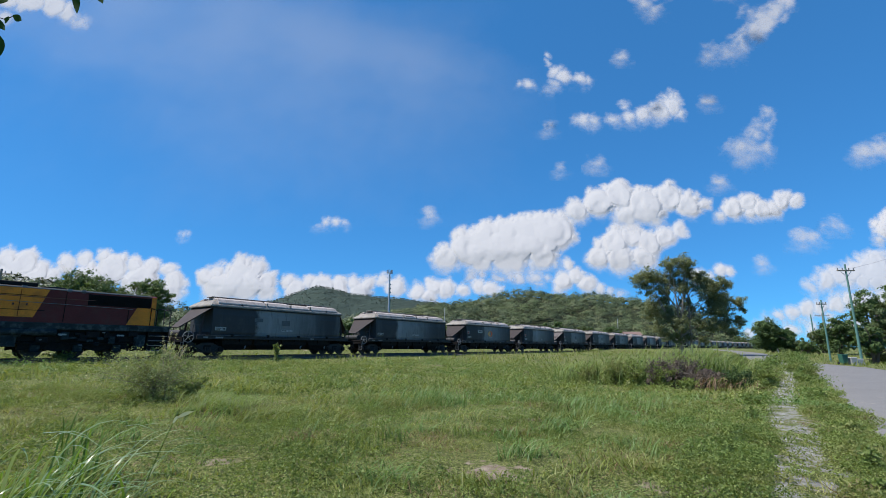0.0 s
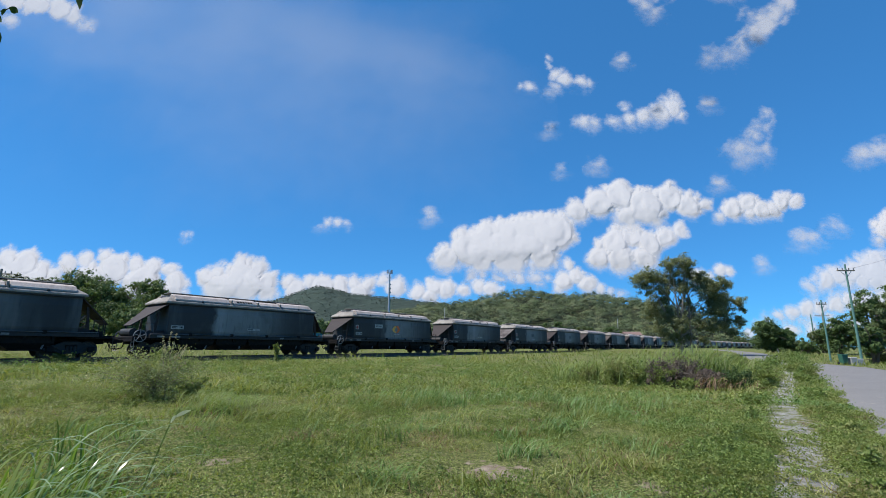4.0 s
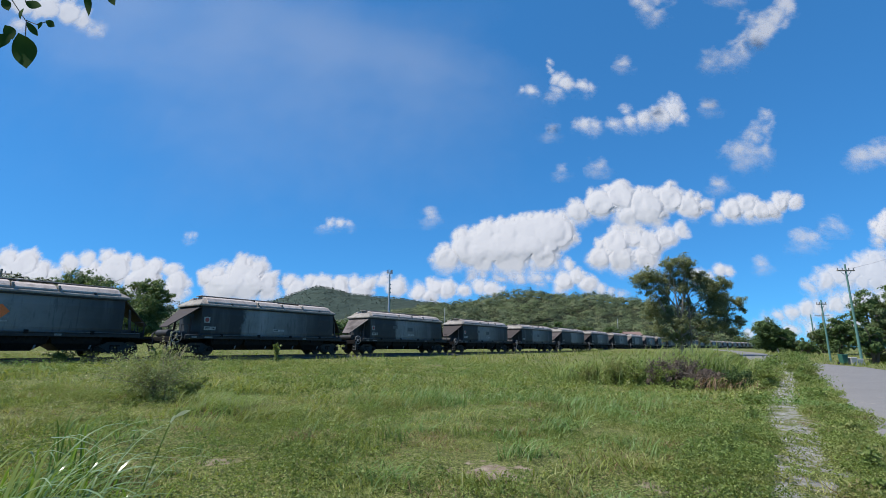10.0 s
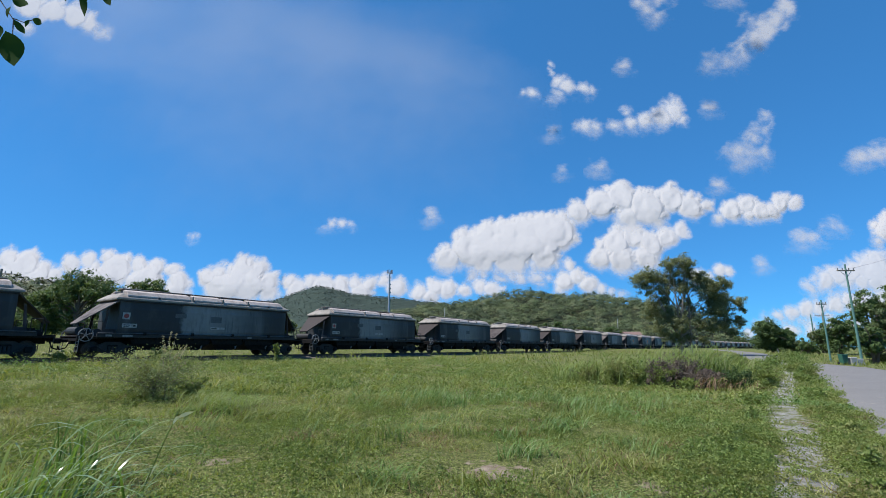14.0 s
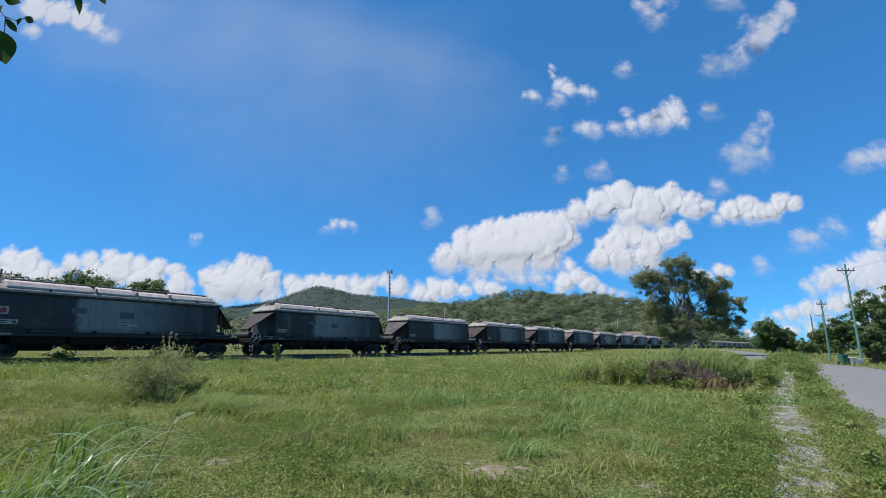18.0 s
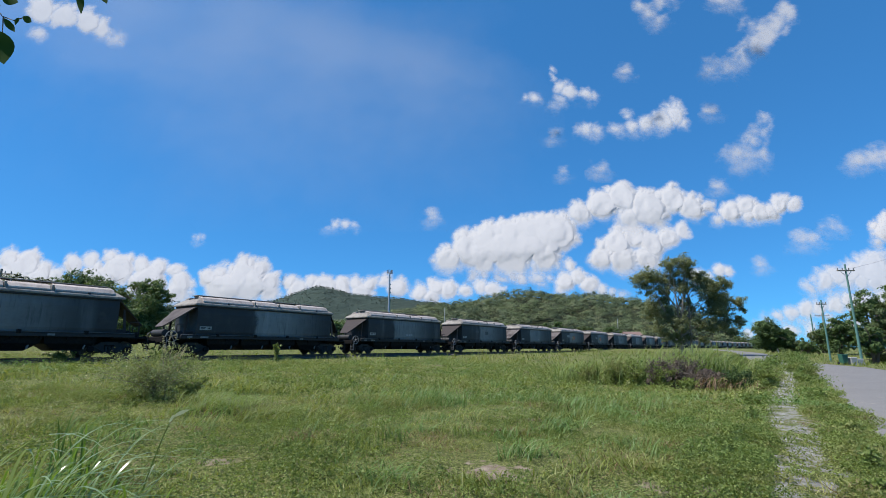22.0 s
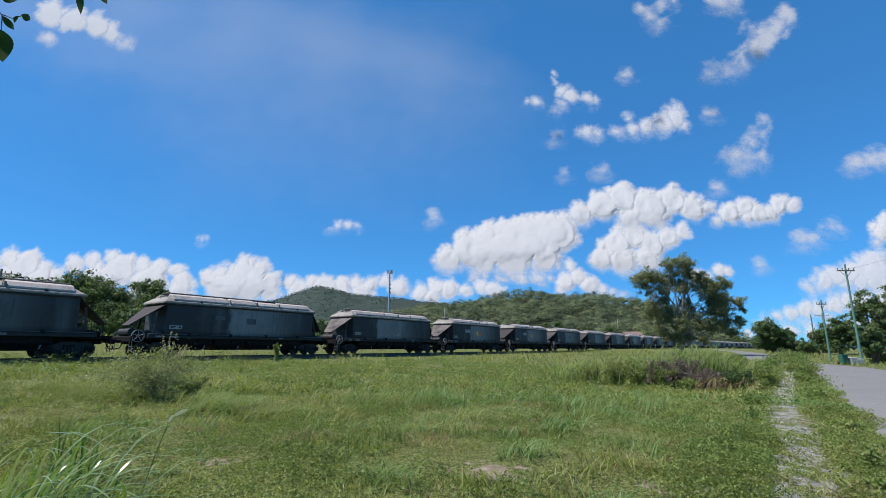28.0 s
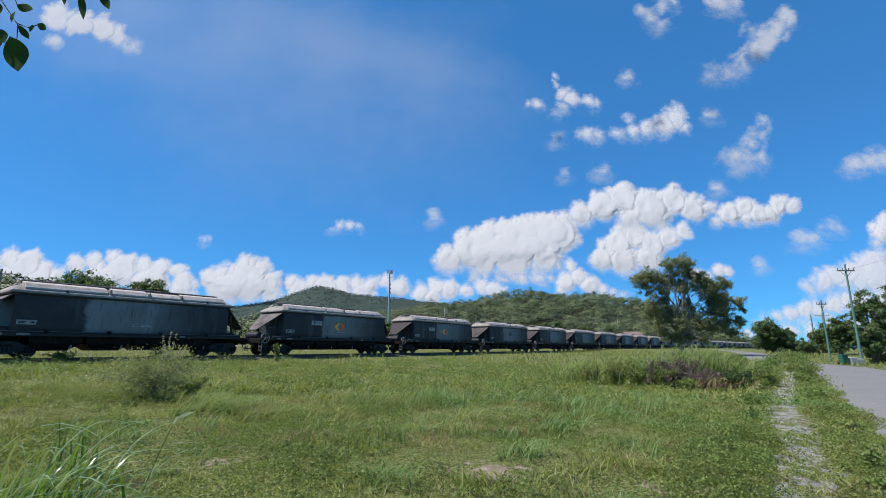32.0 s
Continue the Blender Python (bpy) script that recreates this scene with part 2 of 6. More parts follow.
def cloud_material(name, lo, hi, most, grain, white=0.5, rough_edge=0.9, wrap=0.9):
    """Imitates sun scattered by droplets round the billows: shading normals are bent sunward."""
    m, nt, b = tree_of(name)
    att = nt.nodes.new("ShaderNodeAttribute")
    att.attribute_name = "cover"
    v = coords(nt)
    n1, n2 = noise_of(nt, v, grain, 6, 0.65), noise_of(nt, v, grain * 4, 4, 0.6)
    d = maths(nt, "ADD", att.outputs["Fac"], maths(nt, "MULTIPLY", maths(nt, "SUBTRACT", n1, 0.5), rough_edge))
    d = maths(nt, "ADD", d, maths(nt, "MULTIPLY", maths(nt, "SUBTRACT", n2, 0.5), 0.3))
    alpha = maths(nt, "MULTIPLY", smooth(nt, d, lo, hi), most)
    nt.nodes.remove(b)
    dif, clear = (nt.nodes.new("ShaderNodeBsdf" + k) for k in ("Diffuse", "Transparent"))
    dif.inputs["Color"].default_value = (white, white * 1.005, white * 1.03, 1)
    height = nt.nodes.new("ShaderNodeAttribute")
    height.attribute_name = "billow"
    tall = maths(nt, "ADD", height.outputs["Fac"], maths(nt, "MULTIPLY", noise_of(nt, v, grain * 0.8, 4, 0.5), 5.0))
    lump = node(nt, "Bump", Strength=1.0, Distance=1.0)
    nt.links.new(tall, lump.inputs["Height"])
    # push the shading normal sunward, which brightens sides turned away from the sun
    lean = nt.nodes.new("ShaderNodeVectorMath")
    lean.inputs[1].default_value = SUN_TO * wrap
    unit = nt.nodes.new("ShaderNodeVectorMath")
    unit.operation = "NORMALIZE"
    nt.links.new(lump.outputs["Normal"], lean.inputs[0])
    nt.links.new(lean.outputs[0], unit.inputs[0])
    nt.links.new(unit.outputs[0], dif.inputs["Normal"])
    mx = nt.nodes.new("ShaderNodeMixShader")
    nt.links.new(alpha, mx.inputs[0])
    nt.links.new(clear.outputs[0], mx.inputs[1])
    nt.links.new(dif.outputs[0], mx.inputs[2])
    nt.links.new(mx.outputs[0], nt.nodes["Material Output"].inputs["Surface"])
    return m


M_GROUND, M_WAGON, M_ROAD = ground_material(), wagon_paint(), asphalt()
M_BLADE = foliage("grass_blades", (0.098, 0.135, 0.032), (0.27, 0.31, 0.082), (0.5, 0.47, 0.27), 0.35, 0.5, (0.34, 0.31, 0.14), (0.09, 0.24, 0.07))
M_BLADE_PALE = foliage("pale_grass", (0.08, 0.15, 0.038), (0.185, 0.285, 0.085), (0.4, 0.44, 0.27), 0.3, 1.5)
# glossy blades; their near-white tone paints in the glint of sun and sky
M_SHINY = foliage("glint_pale_blades", (0.1, 0.17, 0.045), (0.27, 0.35, 0.18), (0.75, 0.77, 0.68), 0.25, 3.0)
M_SHINY.node_tree.nodes["Principled BSDF"].inputs["Roughness"].default_value = 0.3
M_SHINY.node_tree.nodes["Principled BSDF"].inputs["Specular IOR Level"].default_value = 0.7
M_LUSH = foliage("lush_green_blades", (0.045, 0.105, 0.016), (0.15, 0.25, 0.045), (0.32, 0.37, 0.13), 0.4, 2.0)
M_SILVER = foliage("silvery_leaf", (0.34, 0.4, 0.3), (0.55, 0.6, 0.5), (0.7, 0.73, 0.66), 0.2, 3.0)
M_STRAW = foliage("straw_seed_heads", (0.28, 0.25, 0.16), (0.48, 0.44, 0.32), (0.65, 0.6, 0.48), 0.3, 2.0)
M_DRY = foliage("dry_brown_grass", (0.13, 0.085, 0.05), (0.28, 0.19, 0.11), (0.4, 0.31, 0.2), 0.25, 2.0)
M_TALL = foliage("tall_green_blades", (0.09, 0.142, 0.035), (0.215, 0.28, 0.08), (0.45, 0.44, 0.23), 0.4, 2.0)
M_WEED = foliage("weed_leaves", (0.068, 0.11, 0.028), (0.23, 0.298, 0.08), (0.38, 0.42, 0.16), 0.35, 0.7, (0.28, 0.25, 0.1), (0.07, 0.19, 0.055))
M_BUSH = foliage("bush_leaves", (0.11, 0.145, 0.055), (0.3, 0.345, 0.16), (0.56, 0.55, 0.36), 0.4, 2.0)
M_LITTER = foliage("dead_weed_leaves", (0.08, 0.06, 0.048), (0.18, 0.142, 0.116), (0.3, 0.25, 0.22), 0.15, 2.0)
M_TWIG = plain("grey_twigs", (0.24, 0.2, 0.15), 0.9)
M_GUM = foliage("gum_leaves", (0.105, 0.13, 0.068), (0.245, 0.27, 0.145), (0.38, 0.37, 0.22), 0.42, 0.35)
M_DARKLEAF = foliage("dense_leaves", (0.05, 0.095, 0.032), (0.125, 0.185, 0.068), (0.2, 0.25, 0.1), 0.3, 0.3)
M_WOODS = foliage("far_woods", (0.032, 0.054, 0.026), (0.135, 0.168, 0.07), (0.25, 0.235, 0.13), 0.06, 0.03, by_tree=True)
# bluish, flat tones: the haze of distance is mixed into both far-hill colours
M_FARWOODS = foliage("hazed_distant_woods", (0.038, 0.06, 0.048), (0.065, 0.09, 0.066), (0.085, 0.108, 0.075), 0.06, 0.01, by_tree=True)
M_FARFLOOR = plain("hazed_distant_floor", (0.04, 0.058, 0.047), 0.95, var=0.3, scale=0.03, grain=0.2, relief=0.3, spec=0.1)
# floor colour is darkened to stand in for shade between the crowns
M_FLOOR = plain("forest_floor_painted_shade", (0.03, 0.035, 0.016), 0.95, var=0.4, scale=0.3, grain=2, relief=0.2, spec=0.1)
M_SCRUB = foliage("scrub_leaves", (0.05, 0.08, 0.03), (0.13, 0.17, 0.06), (0.2, 0.21, 0.09), 0.2, 0.3)
M_SPRIG = foliage("sprig_leaves", (0.02, 0.05, 0.012), (0.04, 0.085, 0.02), (0.06, 0.1, 0.03), 0.3, 9.0)
M_SPRIG.node_tree.nodes["Principled BSDF"].inputs["Roughness"].default_value = 0.85
M_SPRIG.node_tree.nodes["Principled BSDF"].inputs["Specular IOR Level"].default_value = 0.05
M_GUMBARK = plain("mottled_gum_bark", (0.26, 0.22, 0.18), 0.9, var=0.45, scale=1.5, grain=20, relief=0.6, dirt=(0.1, 0.08, 0.065))
M_DARKBARK = plain("dark_bark", (0.12, 0.095, 0.075), 0.9, var=0.3, relief=0.6)
M_BALLAST = plain("dark_ballast", (0.11, 0.094, 0.082), 0.95, var=0.4, scale=6, grain=22, relief=1.0)
M_RAIL = plain("rail_steel", (0.1, 0.075, 0.06), 0.6, 0.25, relief=0.15)
M_SLEEPER = plain("sleeper_wood", (0.14, 0.12, 0.1), 0.9, relief=0.5)
M_ROOF = plain("dusty_cream_lid", (0.25, 0.23, 0.205), 0.75, var=0.3, scale=1.2, grain=14, relief=0.3, dirt=(0.13, 0.105, 0.09))
M_HATCH = plain("dusty_pale_hatch", (0.43, 0.375, 0.34), 0.75, var=0.2, scale=1.4, grain=14, relief=0.3, dirt=(0.2, 0.165, 0.145))
M_ROOFDARK = plain("grey_lid_steel", (0.24, 0.22, 0.21), 0.75, var=0.25, relief=0.3, dirt=(0.12, 0.1, 0.085))
M_HOOD = hood_plate()
M_UNDER = plain("grimy_black_steel", (0.009, 0.008, 0.008), 0.75, var=0.4, scale=4, relief=0.4, dirt=(0.024, 0.019, 0.016), spec=0.2)
M_DARKGREY = plain("dark_grey_steel", (0.019, 0.019, 0.021), 0.65, var=0.3, dirt=(0.034, 0.03, 0.027))
M_LIGHTGREY = plain("light_grey_steel", (0.2, 0.2, 0.205), 0.6, var=0.2, dirt=(0.09, 0.08, 0.07))
M_LEDGE = plain("dusty_sill_steel", (0.11, 0.11, 0.112), 0.7, var=0.3, dirt=(0.05, 0.045, 0.04))
M_RUST = plain("rusty_red_steel", (0.17, 0.065, 0.045), 0.85, var=0.35, relief=0.4, dirt=(0.08, 0.05, 0.04))
M_WHEEL = plain("wheel_steel", (0.06, 0.05, 0.045), 0.6, 0.4, relief=0.2)
M_WHITE = plain("soiled_white_paint", (0.34, 0.345, 0.335), 0.6, var=0.2, dirt=(0.16, 0.155, 0.145))
M_RED = plain("faded_red_paint", (0.27, 0.05, 0.045), 0.6, var=0.15)
M_ORANGE = plain("faded_orange_paint", (0.8, 0.17, 0.04), 0.6, var=0.15, dirt=(0.4, 0.15, 0.08))
M_YELLOWMARK = plain("faded_yellow_paint", (0.85, 0.42, 0.08), 0.6, var=0.15, dirt=(0.45, 0.25, 0.1))
M_BLACK = plain("black_paint", (0.01, 0.01, 0.01), 0.9, spec=0.08)
M_MARKPANEL = plain("greyed_panel", (0.2, 0.2, 0.19), 0.65, var=0.3, dirt=(0.1, 0.1, 0.1))
M_OVERPAINT = plain("dark_painted_patch", (0.085, 0.088, 0.093), 0.65, var=0.3)
M_MAROON = plain("maroon_paint", (0.105, 0.016, 0.015), 0.55, var=0.2, scale=1.0, dirt=(0.09, 0.03, 0.025), spec=0.25)
M_YELLOW = plain("loco_yellow_paint", (0.72, 0.22, 0.02), 0.55, var=0.2, scale=1.0, dirt=(0.36, 0.12, 0.025), spec=0.25)
M_LOCOBLUE = plain("grimy_blue_grey_frame", (0.018, 0.026, 0.028), 0.75, var=0.7, scale=1.8, dirt=(0.1, 0.115, 0.11), spec=0.2)
M_POLE = plain("green_painted_steel", (0.095, 0.2, 0.17), 0.6, var=0.15, scale=1.0)
M_WOODPOLE = plain("grey_pole_wood", (0.25, 0.22, 0.19), 0.9, relief=0.5)
M_TOWER = plain("galvanised_steel", (0.42, 0.43, 0.45), 0.5, 0.4, var=0.15)
M_BIN = plain("green_bin_plastic", (0.03, 0.11, 0.075), 0.5)
M_CONCRETE = plain("grey_concrete", (0.42, 0.41, 0.39), 0.9, var=0.2, dirt=(0.25, 0.23, 0.2))
M_SOIL = plain("dark_turned_soil", (0.045, 0.037, 0.032), 0.97, var=0.6, scale=3, grain=11, relief=1.0, dirt=(0.09, 0.075, 0.064), spec=0.05)
M_CARBLUE = plain("teal_blue_car_paint", (0.03, 0.22, 0.28), 0.25, 0.2, var=0.05, relief=0.0)
M_GLASS = plain("dark_glass", (0.02, 0.025, 0.03), 0.08, 0.0, var=0.1, relief=0.0, spec=0.8)
M_RUBBER = plain("tyre_rubber", (0.02, 0.02, 0.02), 0.85)
M_REDROOF = plain("rusty_red_roof", (0.2, 0.13, 0.11), 0.7, var=0.2)
M_WALL = plain("cream_weatherboard", (0.6, 0.55, 0.45), 0.8, var=0.1)
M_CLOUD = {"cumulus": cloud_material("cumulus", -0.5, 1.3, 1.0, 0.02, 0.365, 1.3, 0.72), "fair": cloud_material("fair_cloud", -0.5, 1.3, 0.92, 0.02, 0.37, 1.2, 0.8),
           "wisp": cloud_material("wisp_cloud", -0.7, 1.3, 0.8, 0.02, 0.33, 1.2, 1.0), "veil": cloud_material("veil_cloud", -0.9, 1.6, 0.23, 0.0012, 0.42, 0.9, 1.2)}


# ---- mesh helpers ----
def mesh_np(name, verts, faces, material):
    """A mesh from arrays; all faces have the same number of corners."""
    me = bpy.data.meshes.new(name)
    v, f = np.asarray(verts, np.float32), np.asarray(faces, np.int32)
    me.vertices.add(len(v))
    me.vertices.foreach_set("co", v.ravel())
    me.loops.add(f.size)
    me.loops.foreach_set("vertex_index", f.ravel())
    me.polygons.add(len(f))
    me.polygons.foreach_set("loop_start", np.arange(0, f.size, f.shape[1], dtype=np.int32))
    me.update(calc_edges=True)
    me.materials.append(material)
    return me


def smooth_all(me):
    me.polygons.foreach_set("use_smooth", np.ones(len(me.polygons), bool))
    return me


def part(name, bm, material, parent, label="", at=None, smooth_faces=False):
    """Links a bmesh as one mesh object under a thing or a part."""
    me = bpy.data.meshes.new(name)
    bm.to_mesh(me)
    bm.free()
    me.materials.append(material)
    if smooth_faces:
        smooth_all(me)
    return part_me(name, me, parent, label, at)


def part_me(name, me, parent, label="", at=None):
    ob = new(name, me)
    ob.parent = parent
    if at is not None:
        ob.matrix_basis = at
    if label:
        tagged(ob, label)
    return ob


def box(bm, x0, x1, y0, y1, z0, z1, bevel=0.0):
    made = bmesh.ops.create_cube(bm, size=1.0, matrix=Matrix.Translation(((x0 + x1) / 2, (y0 + y1) / 2, (z0 + z1) / 2)) @ Matrix.Diagonal((x1 - x0, y1 - y0, z1 - z0, 1)))
    if bevel:
        edges = {e for v in made["verts"] for e in v.link_edges}
        bmesh.ops.bevel(bm, geom=list(edges), offset=bevel, segments=1, affect="EDGES")
    return bm


def rod(bm, p0, p1, r0, r1=None, seg=8):
    p0, p1 = Vector(p0), Vector(p1)
    d = p1 - p0
    m = Matrix.Translation((p0 + p1) / 2) @ d.to_track_quat("Z", "Y").to_matrix().to_4x4()
    bmesh.ops.create_cone(bm, cap_ends=True, segments=seg, radius1=r0, radius2=r0 if r1 is None else r1, depth=d.length, matrix=m)
    return bm


def prism(bm, outline, axis, lo, hi):
    """Pushes a flat outline along an axis: 'x' takes (y, z) pairs, 'y' takes (x, z), 'z' takes (x, y)."""
    def at(u, v, w):
        return {"x": (w, u, v), "y": (u, w, v), "z": (u, v, w)}[axis]
    a = [bm.verts.new(at(u, v, lo)) for u, v in outline]
    b = [bm.verts.new(at(u, v, hi)) for u, v in outline]
    n = len(outline)
    bm.faces.new(a)
    bm.faces.new(b[::-1])
    for i in range(n):
        bm.faces.new((a[i], b[i], b[(i + 1) % n], a[(i + 1) % n]))
    bmesh.ops.recalc_face_normals(bm, faces=bm.faces)
    return bm


def ring(bm, centre, radius, thick, axis="y", seg=20):
    """A tyre-like ring of square section."""
    c = Vector(centre)
    rows = []
    for k in range(seg):
        t = 2 * math.pi * k / seg
        row = []
        for dr, dw in ((-thick, -thick), (thick, -thick), (thick, thick), (-thick, thick)):
            r = radius + dr
            p = Vector((math.cos(t) * r, dw, math.sin(t) * r)) if axis == "y" else Vector((math.cos(t) * r, math.sin(t) * r, dw))
            row.append(bm.verts.new(c + p))
        rows.append(row)
    for k in range(seg):
        r0, r1 = rows[k], rows[(k + 1) % seg]
        for i in range(4):
            bm.faces.new((r0[i], r0[(i + 1) % 4], r1[(i + 1) % 4], r1[i]))
    return bm


def lathe(bm, profile, axis_y=True, seg=20):
    """Turns (radius, along) pairs round the y axis."""
    rows = []
    for r, w in profile:
        rows.append([bm.verts.new((math.cos(2 * math.pi * k / seg) * r, w, math.sin(2 * math.pi * k / seg) * r)) for k in range(seg)])
    for r0, r1 in zip(rows, rows[1:]):
        for k in range(seg):
            bm.faces.new((r0[k], r0[(k + 1) % seg], r1[(k + 1) % seg], r1[k]))
    bm.faces.new(rows[0])
    bm.faces.new(rows[-1][::-1])
    bmesh.ops.recalc_face_normals(bm, faces=bm.faces)
    return bm


def empty(name, m, label, category, group="", kind=""):
    ob = new(name)
    ob.matrix_basis = m
    return tagged(ob, label, category, group, kind)


def tube_np(points, radii, seg=7):
    """Verts and quads of a tapering tube through points."""
    pts = np.asarray(points, float)
    d = np.gradient(pts, axis=0)
    d /= np.linalg.norm(d, axis=1)[:, None] + 1e-9
    ref = np.array([0.31, 0.95, 0.05])
    u = np.cross(d, ref)
    u /= np.linalg.norm(u, axis=1)[:, None] + 1e-9
    w = np.cross(d, u)
    ang = np.arange(seg) * 2 * np.pi / seg
    v = pts[:, None] + np.asarray(radii)[:, None, None] * (np.cos(ang)[None, :, None] * u[:, None] + np.sin(ang)[None, :, None] * w[:, None])
    f = [[i * seg + k, i * seg + (k + 1) % seg, (i + 1) * seg + (k + 1) % seg, (i + 1) * seg + k] for i in range(len(pts) - 1) for k in range(seg)]
    return v.reshape(-1, 3), np.array(f)


def merge_np(pieces):
    vs, fs, n = [], [], 0
    for v, f in pieces:
        vs.append(v)
        fs.append(f + n)
        n += len(v)
    return np.concatenate(vs), np.concatenate(fs)


def leaves_np(rs, centres, size, droop=0.3, outward=None, flutter=0.38):
    """One folded diamond leaf at each centre, turned at random, or facing roughly outward."""
    n = len(centres)
    d = rs.normal(size=(n, 3))
    d[:, 2] -= droop
    if outward is not None:
        face = outward / (np.linalg.norm(outward, axis=1)[:, None] + 1e-6) + rs.normal(0, flutter, (n, 3))
        d = np.cross(face, d)
        d /= np.linalg.norm(d, axis=1)[:, None]
        s = np.cross(face, d)
    else:
        d /= np.linalg.norm(d, axis=1)[:, None]
        s = np.cross(d, rs.normal(size=(n, 3)))
    s /= np.linalg.norm(s, axis=1)[:, None]
    k = (size * rs.uniform(0.6, 1.4, n))[:, None]
    up = np.cross(d, s) * k * 0.12
    v = np.stack([centres - d * k * 0.5, centres + s * k * 0.28 + up, centres + d * k * 0.5, centres - s * k * 0.28 + up], 1)
    f = np.arange(n * 4).reshape(n, 4)
    return v.reshape(-1, 3), f


def blades_np(rs, xy, z, height, width, lean, heading=None):
    """Grass blades, three triangles each."""
    n = len(xy)
    t = rs.uniform(0, 2 * np.pi, n) if heading is None else heading + rs.normal(0, 0.7, n)
    d = np.stack([np.cos(t), np.sin(t), np.zeros(n)], 1)
    p = np.stack([-d[:, 1], d[:, 0], d[:, 2]], 1)
    tw = rs.uniform(0, np.pi, n)[:, None]
    p = p * np.cos(tw) + d * np.sin(tw)
    base = np.stack([xy[:, 0], xy[:, 1], z - 0.01], 1)
    h, w, l = height[:, None], width[:, None] * 0.5, (height * lean)[:, None]
    up = np.array([0, 0, 1.0])
    mid, tip = base + up * h * 0.6 + d * l * 0.35, base + up * h * (1 - 0.25 * np.minimum(lean, 1))[:, None] + d * l
    v = np.stack([base - p * w, base + p * w, mid - p * w * 0.8, mid + p * w * 0.8, tip], 1).reshape(-1, 3)
    k = np.arange(n)[:, None] * 5
    f = np.concatenate([k + [0, 1, 3], k + [0, 3, 2], k + [2, 3, 4]])
    return v, f

# ---- ground, road, railway ----
def spread(lo, hi, n, k=9.0):
    u = np.linspace(-1, 1, n)
    s = np.sinh(k * u) / math.sinh(k)
    return np.where(s < 0, -s * lo, s * hi)


def build_ground():
    xs, ys = spread(-4700, 4700, 210), spread(-600, 4900, 240) + 6.0
    gx, gy = np.meshgrid(xs, ys)
    v = np.stack([gx, gy, ground_z(gx, gy)], 2).reshape(-1, 3)
    i = (np.arange(len(ys) - 1)[:, None] * len(xs) + np.arange(len(xs) - 1)).ravel()
    f = np.stack([i, i + 1, i + 1 + len(xs), i + len(xs)], 1)
    tagged(new("ground", smooth_all(mesh_np("ground", v, f, M_GROUND))), "uneven green grassy field with patches of bare earth", "ground", kind="structure")


def ribbon(name, a_list, section, material, centre):
    """A strip along the a direction; section: (offset across, z) pairs."""
    rows = []
    for a in a_list:
        slope = float(centre(a + 1) - centre(a - 1)) / 2
        k = 1 / math.sqrt(1 + slope * slope)
        for w, z in section(a):
            rows.append(ab(a - w * slope * k, float(centre(a)) + w * k, z))
    n = len(section(a_list[0]))
    i = (np.arange(len(a_list) - 1)[:, None] * n + np.arange(n - 1)).ravel()
    return mesh_np(name, np.array(rows), np.stack([i, i + 1, i + 1 + n, i + n], 1), material)


def build_road():
    rs = np.random.RandomState(3)
    wob = lambda a, k: 0.22 * (float(fbm(a / 1.1, k, 4)) - 0.5) * 2
    def section(a):
        z = lambda w: gz(*ab(a, float(road_b(a)) + w)[:2]) + 0.055
        return [(-ROAD_HALF + wob(a, 3), z(-ROAD_HALF) - 0.05), (-ROAD_HALF + 0.12 + wob(a, 3), z(-ROAD_HALF) - 0.0), (-1, z(-1) + 0.02), (0, z(0) + 0.04), (1, z(1) + 0.02),
                (ROAD_HALF - 0.1 + wob(a, 7), z(ROAD_HALF)), (ROAD_HALF + wob(a, 7), z(ROAD_HALF) - 0.05)]
    a_list = np.concatenate([np.arange(-30, 4, 2.0), np.arange(4, 40, 0.25), np.arange(40, 175, 1.0)])
    tagged(new("road", smooth_all(ribbon("road", a_list, section, M_ROAD, road_b))), "narrow bleached grey asphalt road with ragged edges", "road", kind="structure")


def track_c(a):
    return TRACK_B + bend(a)


def build_railway():
    a_list = np.concatenate([np.arange(-60, 150, 1.5), np.arange(150, 720, 6.0)])
    bed = lambda a: [(w, RAIL_Z - d + (0.05 * (random.random() - 0.5) if abs(w) > 0.9 else 0)) for w, d in
                     ((-2.7, 0.75), (-2.0, 0.36), (-1.5, 0.24), (-0.8, 0.2), (0.0, 0.2), (0.8, 0.2), (1.5, 0.24), (2.0, 0.36), (2.7, 0.75))]
    tagged(new("ballast", ribbon("ballast", a_list, bed, M_BALLAST, track_c)), "dark crushed stone ballast under the railway track", "ballast", kind="structure")
    for side in (-1, 1):
        profile = [(0.533 + w, RAIL_Z + z) for w, z in ((-0.06, -0.14), (-0.06, -0.125), (-0.008, -0.11), (-0.008, -0.04), (-0.033, -0.03), (-0.033, 0.0),
                                                       (0.033, 0.0), (0.033, -0.03), (0.008, -0.04), (0.008, -0.11), (0.06, -0.125), (0.06, -0.14))]
        me = ribbon("rail", a_list, lambda a: [(w * side, z) for w, z in profile], M_RAIL, track_c)
        tagged(new("rail", me), "brown steel rail with a worn bright head", "rail", kind="structure", group="rails")
    bm = box(bmesh.new(), -1.05, 1.05, -0.11, 0.11, -0.28, -0.145, 0.015)
    me = bpy.data.meshes.new("sleeper")
    bm.to_mesh(me)
    bm.free()
    me.materials.append(M_SLEEPER)
    bedding = tagged(new("sleepers"), "weathered timber railway sleepers half buried in ballast", "sleepers", kind="structure")
    for k in range(150):
        a = 2.0 + 0.62 * k
